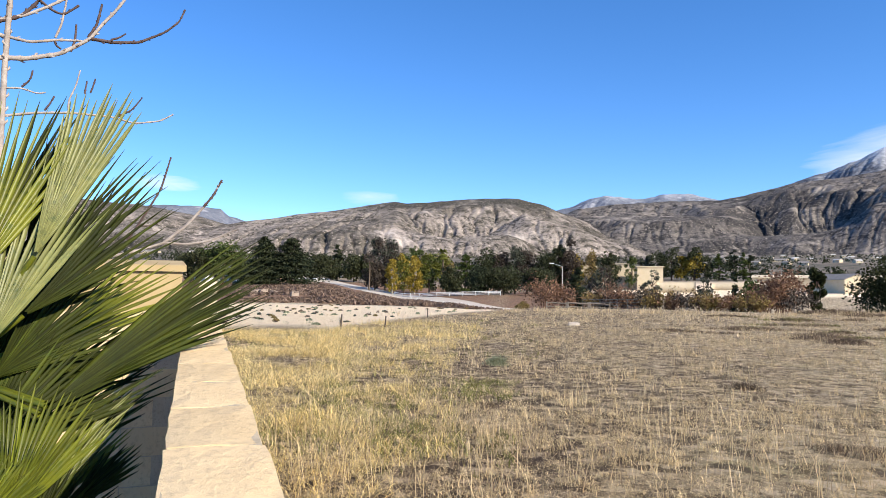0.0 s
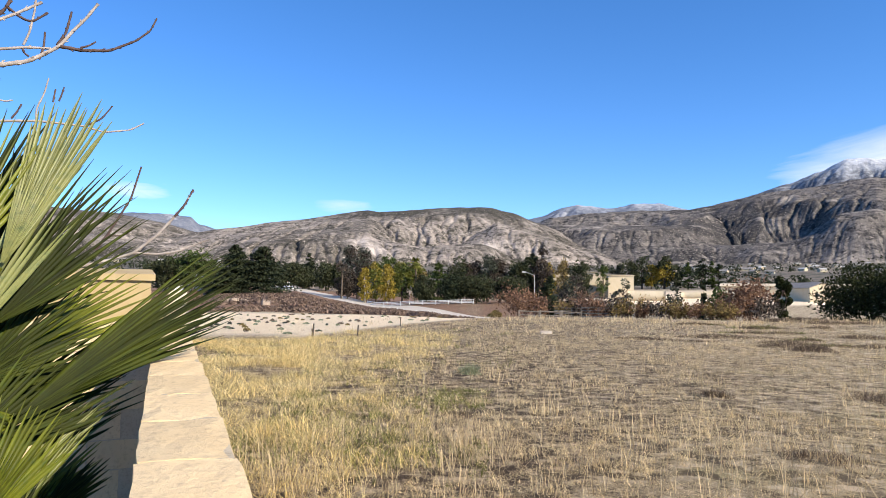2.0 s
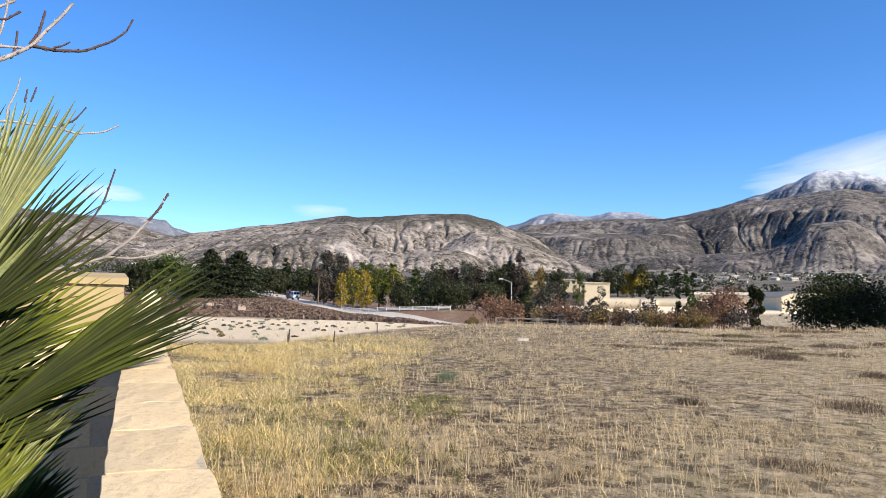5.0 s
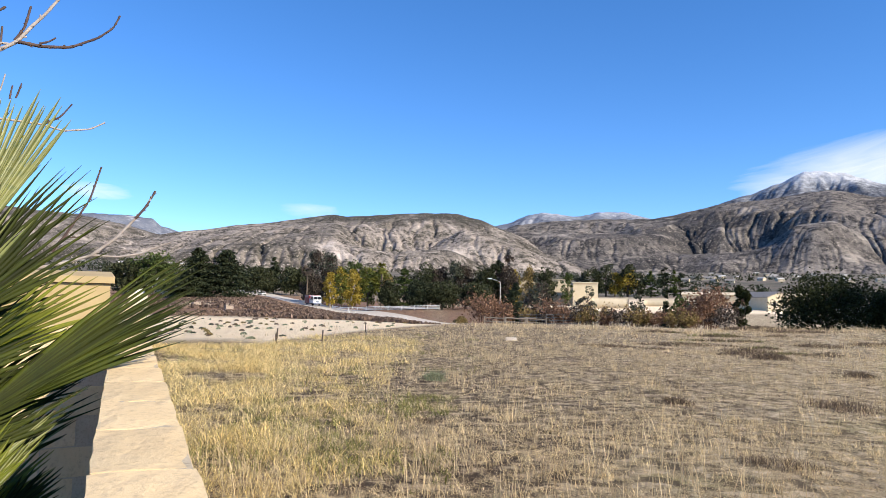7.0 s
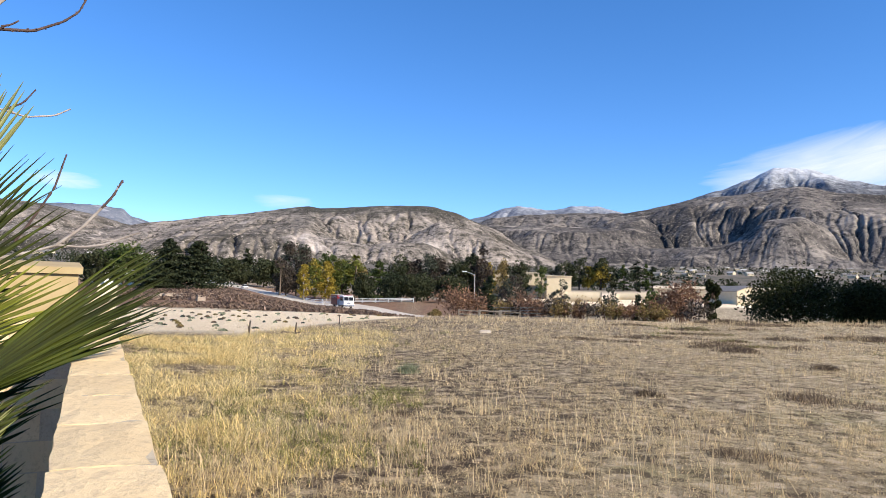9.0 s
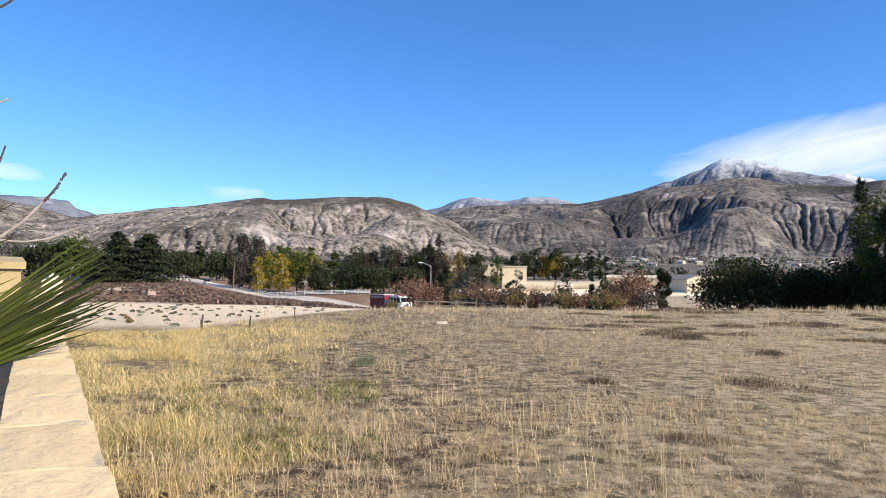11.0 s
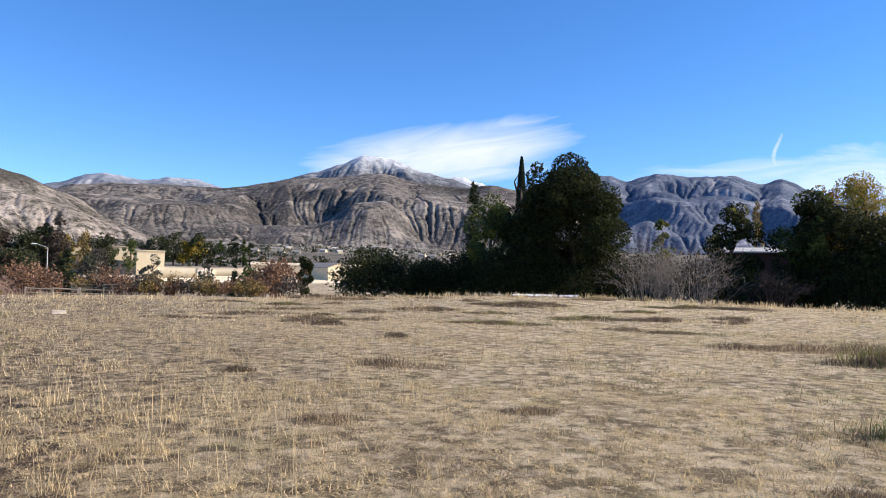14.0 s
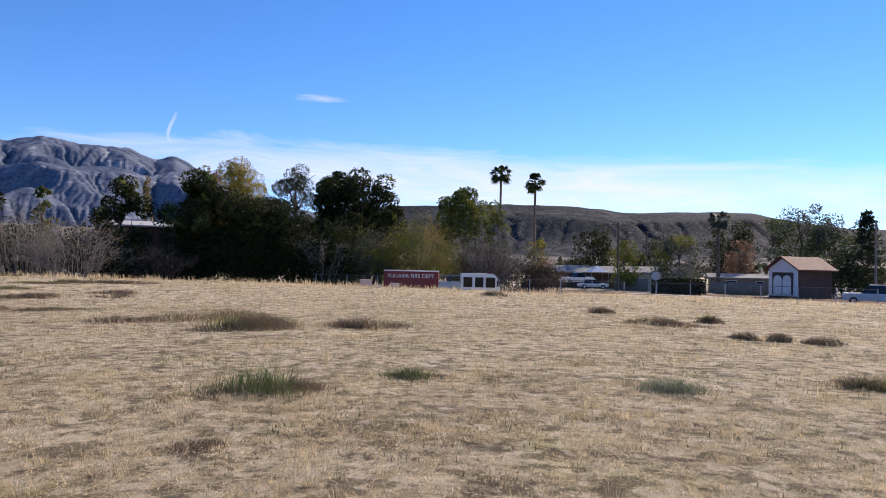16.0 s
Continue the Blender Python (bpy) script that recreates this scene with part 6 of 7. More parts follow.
stone("pale stone block lying in the stubble", 10.50, 35.5, 0.55, 0.35, 0.16, 1, M_STONE, 5)
stone("pale pink concrete block at the field edge", 79.52, 57.5, 0.85, 0.6, 0.6, 2, M_PINKBLOCK, 10)
stone("pale pink concrete block at the field edge", 81.84, 57.5, 0.62, 0.5, 0.4, 3, M_PINKBLOCK, 30)
stone("flat pale slab beside pink blocks", 80.30, 57.5, 1.0, 0.5, 0.15, 4, M_CONCRETE, 0)
for _k in range(16):
    _rng = random.Random(70 + _k)
    stone("pale boulder on the dirt bank", _rng.uniform(-15.5, -11.0), _rng.uniform(92, 112), _rng.uniform(0.4, 1.1), 0.6, _rng.uniform(0.25, 0.6), _k, M_BOULDER, _rng.uniform(0, 90), "boulder")


def tarp(az, r, w, d, seed):
    rng = random.Random(seed)
    x, y = polar(az, r)
    bm = bmesh.new()
    bmesh.ops.create_grid(bm, x_segments=14, y_segments=6, size=0.5)
    for v in bm.verts:
        v.co = Vector((v.co.x * w, v.co.y * d, 0.03 + 0.2 * max(0, noise.noise((v.co.x * 7, v.co.y * 5, seed)) + 0.3) + rng.uniform(0, 0.03)))
    r2 = bmesh.ops.extrude_face_region(bm, geom=bm.faces[:])
    for v in [g for g in r2["geom"] if isinstance(g, bmesh.types.BMVert)]:
        v.co.z -= 0.05
    o = tagged(part("tarp", bm, M_TARP), "crumpled white tarp on the ground by trees", "tarp", "white tarps")
    o.matrix_basis = pose(x, y, gz(x, y), 0, 0, -az)


for _x, _w, _s in ((712, 1.7, 1), (752, 1.9, 2), (790, 1.5, 3), (668, 0.8, 4)):
    tarp({712: 45.28, 752: 47.10, 790: 48.93, 668: 43.27}[_x], 58.5, _w, 1.5, _s)


# scrub on the sandy lot and the bank
def scrub(label, az, r, w, h, mat, seed):
    rng = np.random.default_rng(seed)
    x, y = polar(az, r)
    ob = holder("scrub", label, "shrub", pose(x, y, gz(x, y)), "scrub on the lot")
    P = unit(90, rng) * [w / 2, w / 2, h * 0.6] * (rng.uniform(0.3, 1, (90, 1)) ** 0.5)
    P[:, 2] = np.abs(P[:, 2]) + 0.05
    v, f = leaf_quads(P, 0.07 * w + 0.02, rng)
    tagged(new("leaves", mesh_np("leaves", v, f, mat)), kind="stuff").parent = ob


_r = random.Random(9)
for _k in range(150):
    _az = _r.uniform(-21, 2.5)
    _d = _r.uniform(33, 76)
    if _d > 31 + max(0, _az + 9) * 2.4:
        scrub("small dry grey-brown scrub on sand", _az, _d, _r.uniform(0.2, 0.45), _r.uniform(0.1, 0.24), _r.choice((M_DEAD, M_SAGE, M_DRYLEAF, M_GREYGREEN)), 300 + _k)


def bank_weeds():
    g = np.random.default_rng(31)
    sets = []
    az = g.uniform(-22, 4.5, 9000)
    r = g.uniform(79, 205, 9000)
    lim = np.interp(az, ROAD_AZ, ROAD_R) - np.where(az < -2, 34, 12)
    ok = r < np.minimum(lim, 210)
    az, r = az[ok], r[ok]
    x, y = r * np.sin(np.radians(az)), r * np.cos(np.radians(az))
    key = np.array([noise.noise((a * 0.06, b * 0.06, 2.0)) for a, b in zip(x, y)])
    ok = key > -0.22
    P = np.stack([x, y, ground_z(x, y)], 1)[ok]
    P = np.repeat(P, 7, 0) + np.concatenate([g.normal(0, 0.35, (len(P) * 7, 2)), g.uniform(0.03, 0.28, (len(P) * 7, 1))], 1)
    v, f = leaf_quads(P, 0.26, g)
    tagged(new("bank_brush", mesh_np("bank_brush", v, f, M_BANK)), "dark reddish-brown brush on the road bank", "brush", kind="stuff")


M_BANK = foliage("bank_brush_leaves", (0.15, 0.105, 0.08), (0.26, 0.18, 0.13))
bank_weeds()


# ---- the valley: far woods and houses ----
def far_woods():
    g = np.random.default_rng(77)
    C = []
    while len(C) < 1500:
        az, r = g.uniform(-34, 50), g.uniform(380, 1500)
        x, y = polar(az, r)
        if noise.noise((x * 0.006, y * 0.006, 4.0)) > -0.05:
            C.append((x, y, gz(x, y), g.uniform(4, 9)))
    while len(C) < 1750:
        az, r = g.uniform(76, 122), g.uniform(170, 600)
        x, y = polar(az, r)
        C.append((x, y, gz(x, y), g.uniform(4, 8)))
    C = np.array(C)
    k = np.repeat(np.arange(len(C)), 26)
    u = unit(len(k), g) * (g.uniform(0.3, 1, (len(k), 1)) ** 0.4)
    P = C[k, :3] + u * C[k, 3:4] * [0.45, 0.45, 0.5] + np.stack([np.zeros(len(k)), np.zeros(len(k)), C[k, 3] * 0.5], 1)
    v, f = leaf_quads(P, 1.0, g)
    tagged(new("far_woods", mesh_np("far_woods", v, f, M_FARWOOD)), "dark scattered trees across the far valley", "woods", kind="stuff")


M_FARWOOD = foliage("far_wood_leaves", (0.035, 0.045, 0.025), (0.06, 0.065, 0.035))
far_woods()

_rng = random.Random(12)
_kinds = [house("small pale house far across the valley", 30, 1300, 10, 9, 7, 2.8, 1.6, M_CREAM, M_CONCRETE, ((-4, -2.5, 1, 2.2), (1.5, 3, 1, 2.2))),
          house("small tan house far across the valley", 33, 1350, -15, 10, 7, 2.8, 1.6, M_CREAM, M_GREYROOF, ((-4, -2.5, 1, 2.2), (1.5, 3, 1, 2.2)))]
for _k in _kinds:
    tagged(_k, group="far valley houses")
for _i in range(90):
    _a, _d = _rng.uniform(20, 47), _rng.uniform(850, 1700)
    if _i > 70:
        _a = _rng.uniform(-24, -10)
    _x, _y = polar(_a, _d)
    copy_thing(_rng.choice(_kinds), pose(_x, _y, gz(_x, _y), 0, 0, -_a + _rng.uniform(-40, 40)))


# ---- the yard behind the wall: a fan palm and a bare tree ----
# the dark green of M_PALM_A holds the shade among the fronds in its colour
M_PALM_A = material("palm_shaded_green", (0.018, 0.024, 0.003), (0.044, 0.053, 0.006), 3.0, 0.6, (0.03, 0.045, 0.01), 30.0, 0.15, 0.002, vary="island", spread=0.6, translucent=0.12, spec=0.12)
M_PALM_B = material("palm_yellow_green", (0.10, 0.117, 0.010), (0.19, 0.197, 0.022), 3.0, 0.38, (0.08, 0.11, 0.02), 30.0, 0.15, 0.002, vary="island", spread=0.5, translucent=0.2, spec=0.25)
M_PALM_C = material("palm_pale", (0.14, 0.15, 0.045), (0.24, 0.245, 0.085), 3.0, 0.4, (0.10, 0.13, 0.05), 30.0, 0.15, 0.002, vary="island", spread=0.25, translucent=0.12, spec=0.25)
M_LIMB = material("pale_grey_bark", (0.27, 0.23, 0.20), (0.42, 0.37, 0.33), 14.0, 0.85, (0.26, 0.20, 0.17), 90.0, 0.5, 0.002)
M_TIP = material("dark_red_twig", (0.06, 0.038, 0.034), (0.10, 0.065, 0.055), 20.0, 0.75, (0.08, 0.045, 0.04), 120.0, 0.4, 0.002)


def fan_leaf(parent, hub, tip, spread, roll, mat, n, seed, base, web=0.46):
    """One palmate leaf: folded segments joined round the hub, free and drooping towards their tips, on a stalk from base."""
    rng = np.random.default_rng(seed)
    hub, tip, base = (np.array(v, float) for v in (hub, tip, base))
    ax = tip - hub
    L = np.linalg.norm(ax) * 1.06
    ax /= np.linalg.norm(ax)
    view = hub - np.array([0, 0, 1.85])
    side = np.cross(ax, view)
    side /= np.linalg.norm(side)
    nor = np.cross(side, ax)
    c, s = math.cos(radians(roll)), math.sin(radians(roll))
    side, nor = side * c + nor * s, nor * c - side * s
    V, F = [], []
    th = np.linspace(-radians(spread), radians(spread), n)
    pitch = th[1] - th[0]
    for k, t in enumerate(th):
        t2 = t + rng.normal(0, pitch * 0.3)
        lk = L * (0.80 + 0.20 * math.cos(t / radians(spread) * 1.3)) * rng.uniform(0.92, 1.06)
        d0 = ax * math.cos(t) + side * math.sin(t)
        d1 = ax * math.cos(t2) + side * math.sin(t2)
        w0 = np.cross(nor, d0)
        droop = rng.uniform(0.0, 0.06)
        o = len(V)
        for j, u in enumerate((0.03, 0.3, 0.55, 0.75, 0.9, 1.0)):
            dd = d0 * (1 - u) + d1 * u
            p = hub + dd * lk * u - np.array([0, 0, droop * lk * u ** 3]) + nor * 0.05 * L * math.sin(u * 2.0)
            half = 0.5 * pitch * lk * min(u, web) * (1.0 if u <= web else max(0.03, (1 - u) / (1 - web)) ** 0.8)
            half = max(half, 0.0085 * (1.0 if 0.2 < u <= 0.6 else 0.4 if u < 0.2 else max(0.05, (1 - u) / 0.4) ** 0.8))
            fold = nor * half * 1.1
            V += [p - w0 * half, p + fold, p + w0 * half]
            if j:
                q = o + (j - 1) * 3
                F += [[q, q + 1, q + 4, q + 3], [q + 1, q + 2, q + 5, q + 4]]
    leaf = new("leaf", mesh_np("leaf", V, np.array(F), mat))
    leaf.parent = parent
    mid = (hub + base) / 2 + np.array([0, 0, 0.06])
    v, f = tube([base, mid, hub], [0.016, 0.012, 0.010], 6)
    st = new("stalk", mesh_np("stalk", v, f, M_PALM_B, True))
    st.parent = leaf
    return leaf


PALM = holder("yard_palm", "fan palm with spiky sunlit green fronds leaning over the wall", "palm tree")
_core = np.array((-1.759, 2.552, 1.400))
_v, _f = tube([(_core[0], _core[1], -0.2), (_core[0], _core[1], 0.6), tuple(_core)], [0.15, 0.13, 0.12], 12)
new("trunk", mesh_np("trunk", _v, _f, M_PALMTRUNK, True)).parent = PALM
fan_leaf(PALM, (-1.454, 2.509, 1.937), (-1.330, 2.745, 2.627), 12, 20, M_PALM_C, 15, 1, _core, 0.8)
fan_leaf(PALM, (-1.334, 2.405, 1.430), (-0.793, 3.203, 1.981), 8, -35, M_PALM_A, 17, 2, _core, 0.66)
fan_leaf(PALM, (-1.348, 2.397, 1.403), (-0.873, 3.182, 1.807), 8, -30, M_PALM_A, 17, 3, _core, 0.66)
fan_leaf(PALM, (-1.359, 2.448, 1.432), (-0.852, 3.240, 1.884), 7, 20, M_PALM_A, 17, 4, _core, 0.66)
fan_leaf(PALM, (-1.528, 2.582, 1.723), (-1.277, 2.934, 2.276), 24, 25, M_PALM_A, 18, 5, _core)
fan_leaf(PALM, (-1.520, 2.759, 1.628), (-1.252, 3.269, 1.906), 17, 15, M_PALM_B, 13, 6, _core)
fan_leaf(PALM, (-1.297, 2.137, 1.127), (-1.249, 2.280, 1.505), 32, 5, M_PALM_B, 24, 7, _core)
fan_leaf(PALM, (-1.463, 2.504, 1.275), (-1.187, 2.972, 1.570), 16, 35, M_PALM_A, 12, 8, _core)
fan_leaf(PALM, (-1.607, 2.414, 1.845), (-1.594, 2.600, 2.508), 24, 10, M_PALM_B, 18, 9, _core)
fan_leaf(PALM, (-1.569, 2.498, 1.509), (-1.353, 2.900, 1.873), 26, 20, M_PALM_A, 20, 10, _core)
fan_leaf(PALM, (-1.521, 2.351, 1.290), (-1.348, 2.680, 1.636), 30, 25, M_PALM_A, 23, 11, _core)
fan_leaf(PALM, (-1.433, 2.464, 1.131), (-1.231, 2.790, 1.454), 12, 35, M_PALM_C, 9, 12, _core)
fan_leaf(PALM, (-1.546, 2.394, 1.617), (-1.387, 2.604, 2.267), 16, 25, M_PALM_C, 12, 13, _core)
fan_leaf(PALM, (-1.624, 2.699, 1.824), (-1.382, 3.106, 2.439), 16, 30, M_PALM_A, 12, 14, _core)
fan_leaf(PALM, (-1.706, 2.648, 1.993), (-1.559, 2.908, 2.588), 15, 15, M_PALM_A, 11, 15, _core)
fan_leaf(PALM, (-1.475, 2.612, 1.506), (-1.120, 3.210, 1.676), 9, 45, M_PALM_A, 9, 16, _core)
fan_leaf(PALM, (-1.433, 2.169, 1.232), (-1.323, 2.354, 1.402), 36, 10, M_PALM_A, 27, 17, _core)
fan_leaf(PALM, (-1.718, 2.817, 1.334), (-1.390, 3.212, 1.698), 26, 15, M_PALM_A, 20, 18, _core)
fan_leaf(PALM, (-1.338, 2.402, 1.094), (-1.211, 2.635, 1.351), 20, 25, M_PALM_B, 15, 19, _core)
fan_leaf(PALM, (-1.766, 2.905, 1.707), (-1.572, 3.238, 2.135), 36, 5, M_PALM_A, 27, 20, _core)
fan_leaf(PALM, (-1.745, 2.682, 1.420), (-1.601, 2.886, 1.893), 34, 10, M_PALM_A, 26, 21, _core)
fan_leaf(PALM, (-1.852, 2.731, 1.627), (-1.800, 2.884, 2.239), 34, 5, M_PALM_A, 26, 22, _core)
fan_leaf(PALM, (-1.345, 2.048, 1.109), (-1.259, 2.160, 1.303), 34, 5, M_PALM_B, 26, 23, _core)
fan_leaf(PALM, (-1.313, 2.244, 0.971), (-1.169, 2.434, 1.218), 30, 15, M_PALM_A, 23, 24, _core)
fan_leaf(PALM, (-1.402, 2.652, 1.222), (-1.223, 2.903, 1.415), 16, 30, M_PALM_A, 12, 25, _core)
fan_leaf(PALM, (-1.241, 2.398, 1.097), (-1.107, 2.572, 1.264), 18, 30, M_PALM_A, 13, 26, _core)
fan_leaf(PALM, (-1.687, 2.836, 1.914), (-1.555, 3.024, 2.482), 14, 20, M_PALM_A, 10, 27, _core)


def bare_branch(parent, pts, r0, r1, mat, name="branch"):
    """A limb along pts with swollen nodes and a small bud at each."""
    P = np.array(pts, float)
    step = np.concatenate([[0], np.cumsum(np.linalg.norm(np.diff(P, axis=0), axis=1))])
    n = max(8, int(step[-1] / 0.012))
    t = np.linspace(0, step[-1], n)
    Q = np.stack([np.interp(t, step, P[:, k]) for k in range(3)], 1)
    for _ in range(2):
        Q[1:-1] = (Q[:-2] + 2 * Q[1:-1] + Q[2:]) / 4
    gap = 0.034 if mat is M_TIP else 0.06
    knob = np.clip(1 - np.abs((t % gap) - gap / 2) / 0.006, 0, 1)
    rad = np.linspace(r0, r1, n) * 1.45
    pieces = [tube(Q, rad * (1 + 0.32 * knob), 7)]
    rng = np.random.default_rng(int(abs(P[0].sum()) * 1000))
    for k in range(1, n - 1):
        if knob[k] > knob[k - 1] and knob[k] >= knob[k + 1]:
            d = (Q[k + 1] - Q[k - 1]) / (np.linalg.norm(Q[k + 1] - Q[k - 1]) + 1e-9)
            e = np.cross(d, unit(1, rng)[0])
            e /= np.linalg.norm(e) + 1e-9
            b = Q[k] + e * rad[k] * 0.8
            pieces.append(tube([b, b + (e + d) * rad[k] * 0.8, b + (e * 0.8 + d * 1.6) * rad[k] * 1.1], [rad[k] * 0.5, rad[k] * 0.42, rad[k] * 0.08], 5))
    v, f = joined(pieces)
    b = new(name, mesh_np(name, v, f, mat, True))
    b.parent = parent
    return b


BARE = holder("bare_tree", "leafless tree with pale bark and dark red twig tips", "tree")
bare_branch(BARE, [(-2.099, 3.047, 2.811), (-1.995, 3.116, 2.850), (-1.910, 3.169, 2.863), (-1.798, 3.234, 2.907), (-1.740, 3.265, 2.953), (-1.685, 3.294, 3.002), (-1.638, 3.318, 3.085), (-1.591, 3.340, 3.155), (-1.546, 3.361, 3.237)], 0.0089, 0.0042, M_LIMB, "branch")
bare_branch(BARE, [(-1.685, 3.294, 3.002), (-1.598, 3.337, 2.999), (-1.494, 3.385, 3.017), (-1.387, 3.430, 3.085), (-1.328, 3.453, 3.146), (-1.303, 3.463, 3.213)], 0.0059, 0.0026, M_TIP, "twig")
bare_branch(BARE, [(-2.069, 3.067, 2.950), (-1.999, 3.114, 2.952), (-1.898, 3.176, 2.942), (-1.800, 3.232, 2.973), (-1.714, 3.279, 2.985)], 0.0059, 0.0036, M_LIMB, "branch")
bare_branch(BARE, [(-1.756, 3.257, 2.926), (-1.741, 3.265, 2.985), (-1.739, 3.266, 3.059)], 0.0039, 0.0029, M_TIP, "twig")
bare_branch(BARE, [(-1.694, 3.290, 3.006), (-1.663, 3.305, 3.069), (-1.645, 3.314, 3.177)], 0.0046, 0.0033, M_TIP, "twig")
bare_branch(BARE, [(-2.070, 3.067, 2.977), (-2.001, 3.112, 3.016), (-1.932, 3.156, 3.054), (-1.879, 3.188, 3.133), (-1.855, 3.201, 3.203)], 0.0065, 0.0049, M_TIP, "twig")
bare_branch(BARE, [(-2.053, 3.078, 2.995), (-1.917, 3.165, 3.063), (-1.847, 3.206, 3.117), (-1.790, 3.238, 3.166), (-1.754, 3.258, 3.196)], 0.0055, 0.0042, M_LIMB, "branch")
bare_branch(BARE, [(-1.875, 3.190, 3.145), (-1.820, 3.221, 3.102), (-1.786, 3.240, 3.094), (-1.732, 3.270, 3.152)], 0.0042, 0.0033, M_TIP, "twig")
bare_branch(BARE, [(-1.813, 3.226, 2.981), (-1.794, 3.236, 3.041), (-1.779, 3.244, 3.147), (-1.775, 3.246, 3.224)], 0.0039, 0.0029, M_LIMB, "branch")
bare_branch(BARE, [(-1.816, 3.223, 2.970), (-1.807, 3.228, 2.942), (-1.791, 3.238, 2.932)], 0.0036, 0.0026, M_TIP, "twig")
bare_branch(BARE, [(-1.607, 3.333, 3.011), (-1.572, 3.350, 3.028), (-1.548, 3.361, 3.052)], 0.0036, 0.0024, M_TIP, "twig")
bare_branch(BARE, [(-2.026, 3.096, 2.700), (-1.984, 3.123, 2.714), (-1.921, 3.162, 2.725), (-1.865, 3.195, 2.707), (-1.838, 3.211, 2.719)], 0.0033, 0.0023, M_LIMB, "branch")
bare_branch(BARE, [(-1.921, 3.162, 2.730), (-1.892, 3.180, 2.767), (-1.886, 3.183, 2.813)], 0.0033, 0.0026, M_TIP, "twig")
bare_branch(BARE, [(-2.040, 3.087, 2.571), (-1.956, 3.141, 2.595), (-1.870, 3.193, 2.619), (-1.747, 3.261, 2.638), (-1.587, 3.342, 2.638), (-1.501, 3.382, 2.618), (-1.396, 3.426, 2.641), (-1.340, 3.449, 2.681)], 0.0049, 0.0024, M_LIMB, "branch")
bare_branch(BARE, [(-1.569, 3.351, 2.643), (-1.514, 3.376, 2.680), (-1.472, 3.394, 2.749)], 0.0033, 0.0021, M_TIP, "twig")
bare_branch(BARE, [(-1.698, 3.287, 2.734), (-1.695, 3.289, 2.767), (-1.691, 3.291, 2.797)], 0.0029, 0.0023, M_TIP, "twig")
bare_branch(BARE, [(-1.677, 3.298, 2.742), (-1.667, 3.303, 2.779), (-1.660, 3.307, 2.813)], 0.0029, 0.0023, M_TIP, "twig")
bare_branch(BARE, [(-1.755, 3.257, 2.637), (-1.757, 3.256, 2.693), (-1.731, 3.270, 2.769), (-1.718, 3.277, 2.844)], 0.0031, 0.0021, M_LIMB, "branch")
bare_branch(BARE, [(-1.840, 3.210, 2.635), (-1.819, 3.222, 2.675), (-1.808, 3.228, 2.706)], 0.0033, 0.0029, M_TIP, "twig")
bare_branch(BARE, [(-1.776, 3.246, 1.925), (-1.545, 3.362, 1.980), (-1.433, 3.411, 2.016), (-1.363, 3.440, 2.046), (-1.266, 3.477, 2.041), (-1.167, 3.511, 2.061), (-1.078, 3.539, 2.106), (-1.034, 3.553, 2.125)], 0.0065, 0.0023, M_LIMB, "branch")
bare_branch(BARE, [(-1.363, 3.440, 2.046), (-1.269, 3.476, 2.133), (-1.196, 3.501, 2.229), (-1.160, 3.514, 2.279), (-1.116, 3.528, 2.370)], 0.0055, 0.0029, M_LIMB, "branch")
bare_branch(BARE, [(-1.196, 3.501, 2.229), (-1.152, 3.516, 2.291), (-1.116, 3.528, 2.370)], 0.0042, 0.0033, M_TIP, "twig")
bare_branch(BARE, [(-1.514, 3.376, 2.054), (-1.471, 3.395, 2.129), (-1.431, 3.412, 2.208), (-1.382, 3.432, 2.308), (-1.344, 3.447, 2.467)], 0.0042, 0.0026, M_TIP, "twig")
bare_branch(BARE, [(-1.471, 3.395, 2.124), (-1.431, 3.412, 2.123), (-1.389, 3.429, 2.136)], 0.0024, 0.0016, M_TIP, "twig")
bare_branch(BARE, [(-1.995, 3.116, 2.043), (-1.982, 3.124, 2.448), (-1.979, 3.126, 2.807), (-1.971, 3.131, 3.120), (-1.967, 3.134, 3.225)], 0.0098, 0.0081, M_LIMB, "branch")


# ---- dry grass, stubble and weeds on the field ----


def blades(P, h, lean, width, rng):
    """One bent blade at each place P: a thin strip that narrows to a tip."""
    n = len(P)
    a = rng.uniform(0, 2 * math.pi, n)
    d = np.stack([np.cos(a), np.sin(a), np.zeros(n)], 1)
    side = np.stack([-np.sin(a + rng.normal(0, 0.7, n)), np.cos(a), np.zeros(n)], 1) * (width * 0.5 * np.ones(n))[:, None]
    hh, ll = (h * np.ones(n))[:, None], (lean * np.ones(n))[:, None] * (h * np.ones(n))[:, None]
    up = np.array([0, 0, 1.0])
    mid = P + up * hh * 0.6 + d * ll * 0.35
    tip = P + up * hh + d * ll
    V = np.stack([P - side, P + side, mid - side * 0.8, mid + side * 0.8, tip], 1).reshape(-1, 3)
    o = np.arange(n)[:, None] * 5
    F = np.concatenate([o + [[0, 1, 2]], o + [[1, 3, 2]], o + [[2, 3, 4]]], 0)
    return V, F


